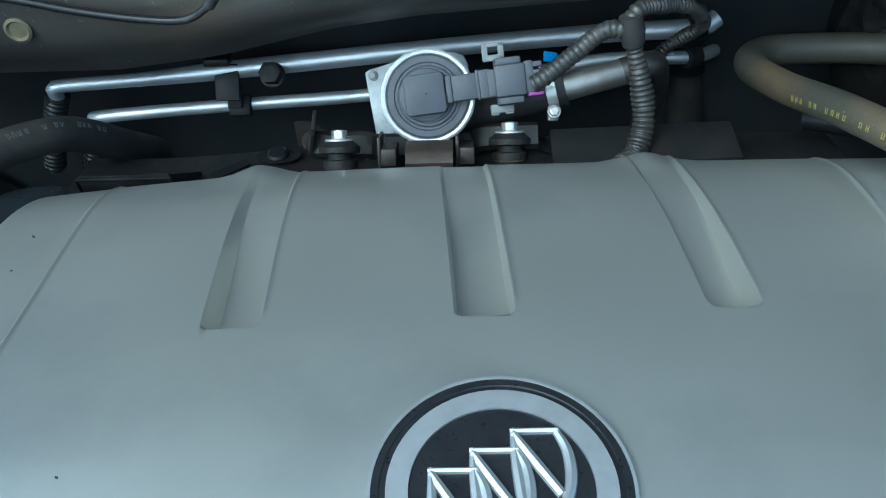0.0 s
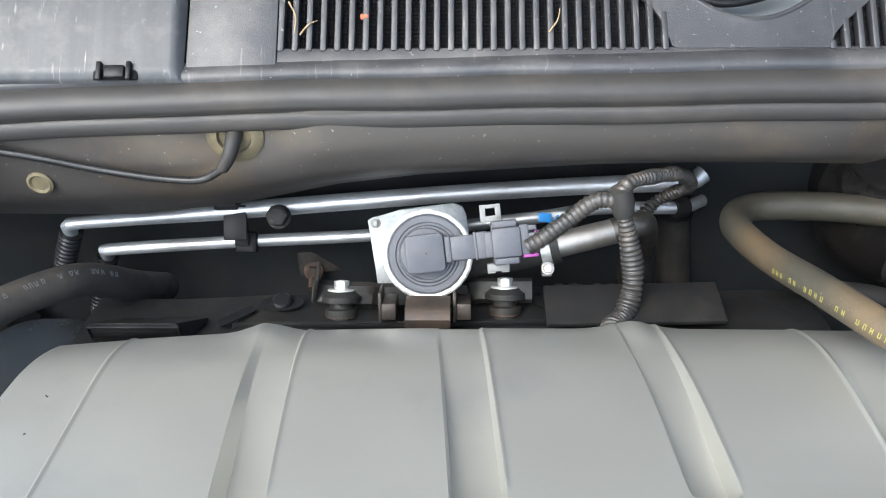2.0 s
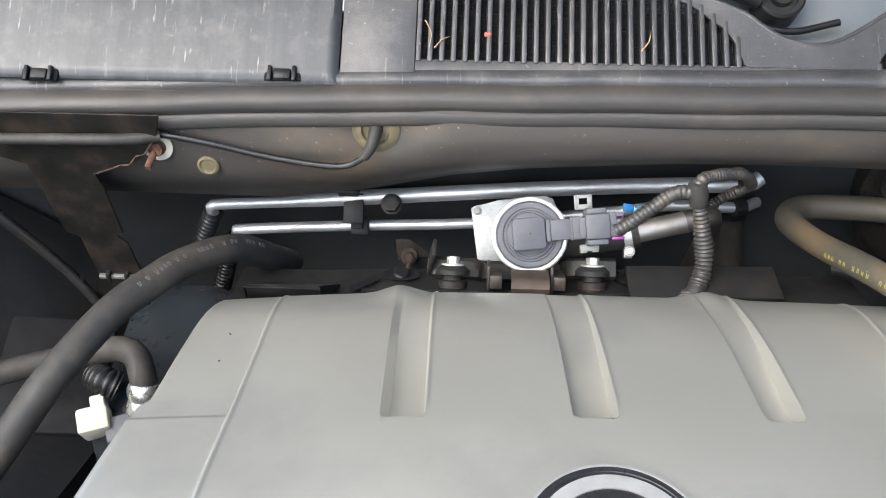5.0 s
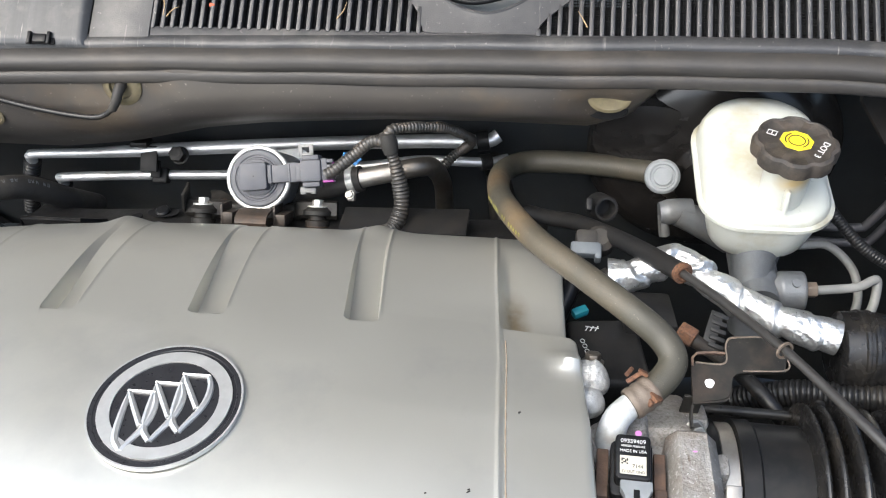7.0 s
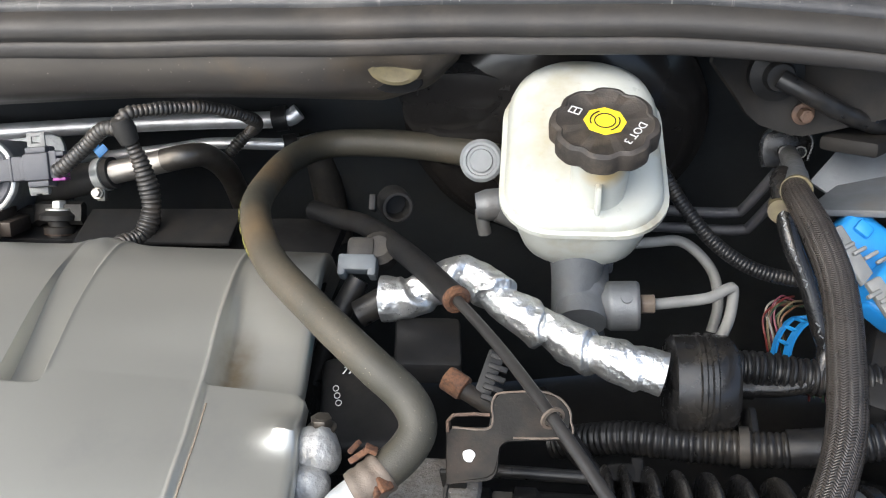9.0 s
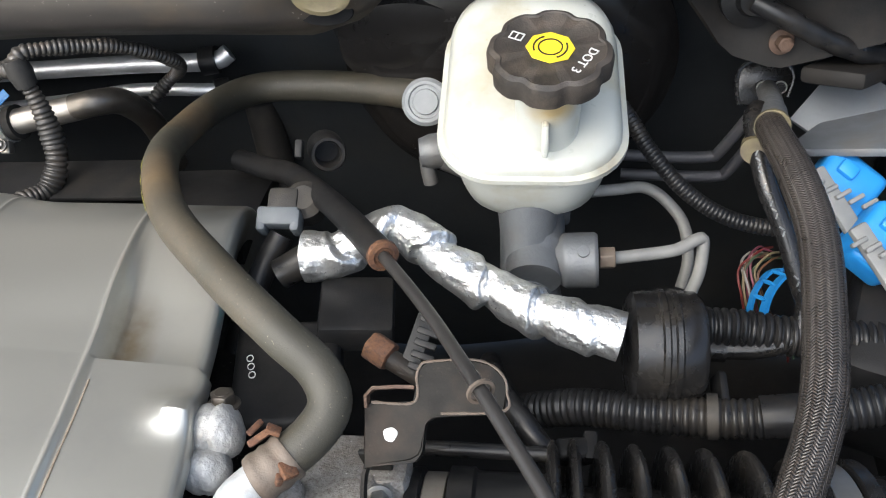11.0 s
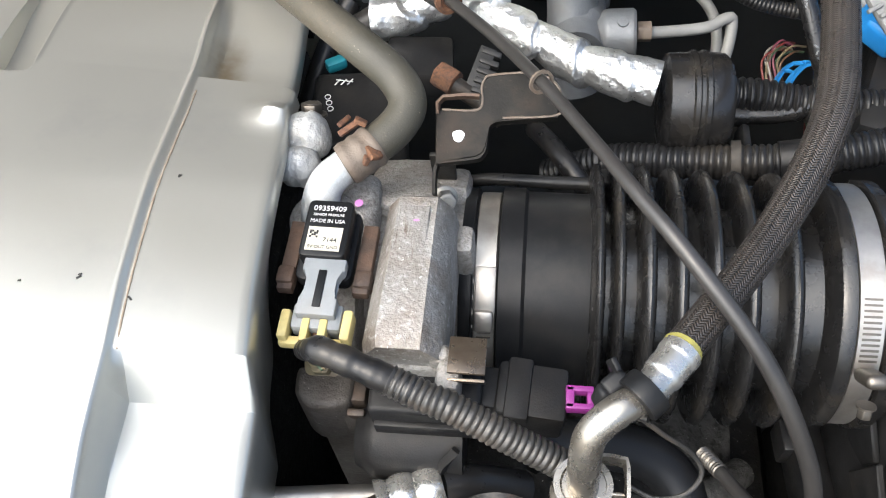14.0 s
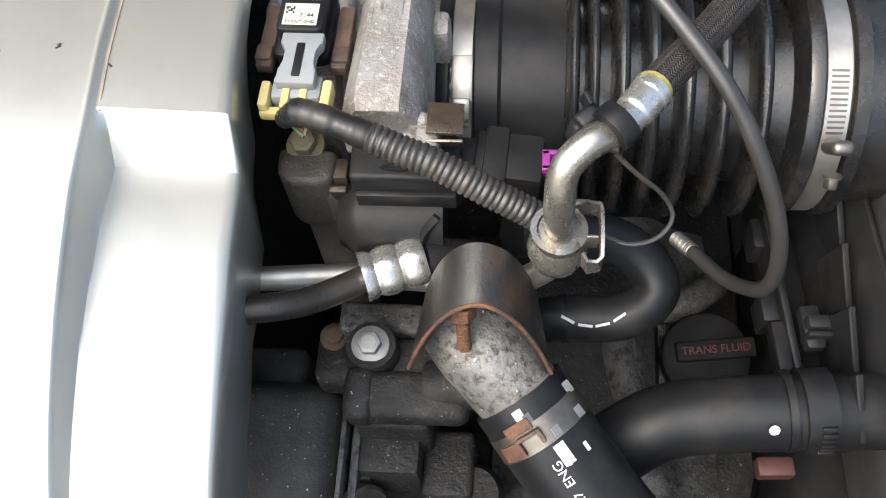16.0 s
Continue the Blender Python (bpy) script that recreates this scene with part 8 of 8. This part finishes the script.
bh = thing("bypass_hose", (0.49, 0.06, 0.75), "curved black coolant hose with white dashes", "hose")
part("hose", tube([(0.4528, 0.0506, 0.7685), (0.4745, 0.0506, 0.7736), (0.5013, 0.0511, 0.7765), (0.5201, 0.0619, 0.7852), (0.5171, 0.0758, 0.7928), (0.5, 0.0862, 0.8023), (0.4732, 0.0874, 0.8132), (0.435, 0.0768, 0.8301)], 0.0140, 22), M_BLACK_CLEAN, bh)
part("band", tube([(0.4660, 0.0506, 0.7716), (0.4700, 0.0506, 0.7726)], 0.0152, 22, 0.002), M_BLACK_CLEAN, bh)
part("white_dashes", joined(*[wrapped(box(0.0085, 0.0016, 0.0003, T(-0.014 + 0.0100 * k, 0.004 - 0.0020 * (k - 1.5) ** 2, 0) @ Matrix.Rotation(-0.36 * (k - 1.5), 4, "Z"), 0), (0.483, 0.0506, 0.7746), (1, 0.06, 0.05), (0, -0.45, 0.9), 0.0153) for k in range(4)]), M_PRINT, bh, "white paint dashes")

tcap = thing("transmission_cap", (0.572, 0.07, 0.66), "black cap with faded red lettering", "cap")
TM = aim((0.572, 0.069, 0.672), (-0.02, -0.28, 0.95), (-0.10, 1, 0))
part("cap", lathe([(0.026, -0.03), (0.030, -0.012), (0.031, 0.0), (0.030, 0.006), (0.027, 0.008), (0, 0.008)], TM, 48), M_SCREEN, tcap)
part("grip", box(0.054, 0.014, 0.006, TM @ T(0.006, 0.004, 0.010), 0.002), M_SCREEN, tcap)
part("lettering", lettering("TRANS FLUID", 0.0078, TM @ T(0.006, 0.004, 0.0131)), M_RED_PRINT, tcap, "faded red TRANS FLUID lettering")

ch = thing("coolant_pipe", (0.58, 0.0, 0.74), "wide smooth black plastic hose with a white dot", "hose")
part("hose", tube([(0.4679, -0.0389, 0.7344), (0.4943, -0.0234, 0.752), (0.5252, -0.009, 0.766), (0.5612, -0.0052, 0.7723), (0.5921, -0.004, 0.7763), (0.6474, -0.0012, 0.7779), (0.7025, 0.0019, 0.7772)], 0.0215, 32), M_BLACK_CLEAN, ch)
part("ring", tube([(0.588, -0.004, 0.7785), (0.592, -0.0038, 0.779)], 0.0230, 32, 0.002), M_BLACK_CLEAN, ch)
part("band", joined(tube([(0.596, -0.0035, 0.7792), (0.612, -0.0025, 0.7803)], 0.0234, 32, 0.002), *[wrapped(box(0.008, 0.0018, 0.003, T(0.0, 0.008 + 0.004 * k, 0), 0.0004), (0.606, -0.003, 0.78), (1, 0.06, 0.05), (0, -0.4, 0.9), 0.0236) for k in range(6)]), M_BLACK_CLEAN, ch)
part("paint_dot", wrapped(lathe([(0.0030, 0), (0.0028, 0.0003), (0, 0.0004)], None, 12), (0.578, -0.0045, 0.7775), (1, 0.06, 0.05), (0.0, -0.72, 0.70), 0.0216), M_WHITE, ch, "white paint dot")

ab = thing("air_filter_box", (0.70, 0.08, 0.62), "black plastic air filter box with ribbed edge", "air box")
part("lid", loft([[(0.768 + x, 0.04 + y, z) for x, y in round_rect(w, d, r, 7)] for w, d, r, z in ((0.245, 0.26, 0.03, 0.70), (0.245, 0.26, 0.03, 0.80), (0.238, 0.252, 0.035, 0.845), (0.22, 0.232, 0.04, 0.868), (0.18, 0.19, 0.04, 0.876))]), M_AIRBOX, ab)
part("tray", box(0.28, 0.30, 0.16, T(0.76, 0.05, 0.60), 0.02, 3), M_SCREEN, ab)
part("edge_rail", joined(box(0.005, 0.17, 0.040, pose(0.602, 0.085, 0.742, 0, 0, 4), 0.0015), box(0.016, 0.020, 0.024, pose(0.5985, 0.072, 0.742, 0, 0, 4), 0.002), box(0.016, 0.022, 0.024, pose(0.5985, 0.125, 0.742, 0, 0, 4), 0.002), box(0.010, 0.05, 0.010, pose(0.600, 0.035, 0.754, 0, 0, 4), 0.002)), M_BLACK_CLEAN, ab)
part("shelf", box(0.030, 0.17, 0.006, pose(0.622, 0.080, 0.728, 0, 0, 5), 0.002), M_SCREEN, ab)
part("side_wall", box(0.004, 0.20, 0.075, pose(0.634, 0.085, 0.775, 0, 14, 4), 0.0015), M_BLACK, ab)
for k in range(4):
    part("panel", prism([(0, 0), (0.036, 0), (0.036, 0.030), (0, 0.042)], 0.004, pose(0.6285 - 0.0022 * k, 0.138 - 0.040 * k, 0.768, 90, 14, -82), 0.0008, 1), M_BLACK, ab)
part("latch", joined(box(0.036, 0.009, 0.010, pose(0.626, 0.052, 0.774, 0, 6, 4), 0.0025), box(0.030, 0.004, 0.014, pose(0.622, 0.044, 0.772, 0, 6, 4), 0.0015), box(0.012, 0.028, 0.010, pose(0.613, 0.050, 0.770, 0, 0, 4), 0.0025)), M_BLACK_CLEAN, ab)
part("red_tab", box(0.022, 0.012, 0.012, pose(0.597, -0.0205, 0.719, 0, 0, 3), 0.002), mat("faded_red_plastic", (0.07, 0.026, 0.023), (0.05, 0.02, 0.018), 60, 0.5), ab, "faded red tab")

# castings and pulley in the lower gap beside the cover
lc = thing("timing_case", (0.32, -0.05, 0.62), "dark grimy cast timing case below the cover", "casting")
part("case", joined(box(0.10, 0.130, 0.12, pose(0.290, -0.055, 0.715, 3), 0.018, 4), box(0.05, 0.03, 0.10, pose(0.285, 0.022, 0.70), 0.008, 3)), M_TIMING, lc)
part("flange", joined(box(0.0030, 0.115, 0.040, pose(0.3425, -0.052, 0.758, 3), 0.001), box(0.0050, 0.100, 0.050, pose(0.3490, -0.050, 0.745, 3), 0.0012)), M_CAST_MID, lc)
part("plug_disc", lathe([(0.018, -0.006), (0.018, 0.0), (0.016, 0.002), (0.015, 0.001), (0.011, 0.001), (0.010, 0.003), (0, 0.003)], aim((0.3560, -0.068, 0.755), (0.75, -0.35, 0.55)), 32), M_RUBBER, lc)
gc = thing("gearbox_casting", (0.51, 0.06, 0.62), "weathered speckled cast-aluminium gearbox casing, base darkened for shade", "casting")


def gearbox_at(u, v):
    x, y = 0.425 + 0.158 * u, -0.06 + 0.24 * v
    n_ = noise.noise(Vector((x * 22, y * 22, 1.3)))
    return (x, y, 0.655 + 0.022 * n_ - 0.03 * max(0, u - 0.75) * 4 + 0.018 * sm(0.55, 0.8, v))


# specks and pits are the metal's own, the lowered tone is painted shade
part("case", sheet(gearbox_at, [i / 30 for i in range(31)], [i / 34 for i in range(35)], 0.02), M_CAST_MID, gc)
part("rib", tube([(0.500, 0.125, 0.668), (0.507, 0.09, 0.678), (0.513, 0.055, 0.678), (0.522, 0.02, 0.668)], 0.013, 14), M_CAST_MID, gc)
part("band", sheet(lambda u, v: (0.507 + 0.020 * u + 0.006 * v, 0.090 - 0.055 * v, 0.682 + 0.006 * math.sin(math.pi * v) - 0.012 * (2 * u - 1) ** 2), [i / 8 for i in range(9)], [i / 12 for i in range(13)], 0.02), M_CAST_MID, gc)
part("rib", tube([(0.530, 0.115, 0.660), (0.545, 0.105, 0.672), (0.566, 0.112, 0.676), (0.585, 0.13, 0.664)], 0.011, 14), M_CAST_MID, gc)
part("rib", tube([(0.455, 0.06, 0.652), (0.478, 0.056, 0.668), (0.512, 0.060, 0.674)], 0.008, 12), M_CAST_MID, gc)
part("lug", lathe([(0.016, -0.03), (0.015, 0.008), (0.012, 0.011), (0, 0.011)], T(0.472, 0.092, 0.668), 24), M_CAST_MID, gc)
part("lug_bolt", hexbolt(T(0.472, 0.092, 0.679), 0.006, 0.005, 0.009), M_BOLT, gc)

lh = thing("liquid_hose", (0.59, 0.33, 0.88), "thin black refrigerant hose with faint print", "hose")
LP = [(0.600, 0.470, 0.893), (0.5918, 0.4479, 0.9024), (0.5962, 0.409, 0.890), (0.6089, 0.3857, 0.8698), (0.6186, 0.365, 0.8487), (0.6250, 0.3554, 0.8337), (0.6181, 0.3391, 0.8236), (0.5969, 0.3339, 0.8181), (0.5700, 0.3344, 0.8150)]
part("hose", tube(LP, 0.0064, 20), M_BELLOWS, lh)
lfr = frames_along(resample(smooth_path(LP), 0.001))
tagged(part("print", joined(*[wrapped(box(0.0035, 0.0010, 0.0002, Matrix.Rotation((-1) ** k * 0.6, 4, "Z"), 0), lfr[q][0], lfr[q][3], (-0.4, -0.6, 0.7), 0.0065) for k, q in enumerate((50, 54, 58, 62, 70, 74, 80, 84, 88, 96, 100, 128, 132, 136, 142, 146))]), M_CYL, lh, "faint white print"), kind="stuff")
part("end_sleeve", tube([(0.602, 0.452, 0.884), (0.594, 0.440, 0.892), (0.5890, 0.424, 0.902)], 0.0082, 20, 0.003), M_OLIVE_PLUG, lh, "yellowed end sleeve")

# dark line and stay behind the duct
dl = thing("return_line", (0.43, 0.22, 0.83), "thin black line with a small connector behind the duct", "pipe")
part("line", tube([(0.375, 0.250, 0.835), (0.40, 0.2445, 0.85), (0.43, 0.244, 0.85), (0.472, 0.243, 0.85)], 0.0042, 12), M_LOOM_BLACK, dl)
part("connector", joined(box(0.020, 0.013, 0.013, pose(0.478, 0.244, 0.853, 0, 0, 5), 0.003, 3), box(0.008, 0.017, 0.009, pose(0.487, 0.246, 0.855), 0.002)), M_BLACK, dl)
part("branch", tube([(0.466, 0.243, 0.850), (0.470, 0.236, 0.845), (0.472, 0.228, 0.83)], 0.0042, 12), M_LOOM_BLACK, dl)
solo("diagonal_hose", tube([(0.428, 0.330, 0.80), (0.432, 0.305, 0.825), (0.446, 0.275, 0.838), (0.466, 0.250, 0.828), (0.485, 0.228, 0.805)], 0.0068, 16), M_LOOM_BLACK, "smooth dark hose slanting down behind the duct", "hose")
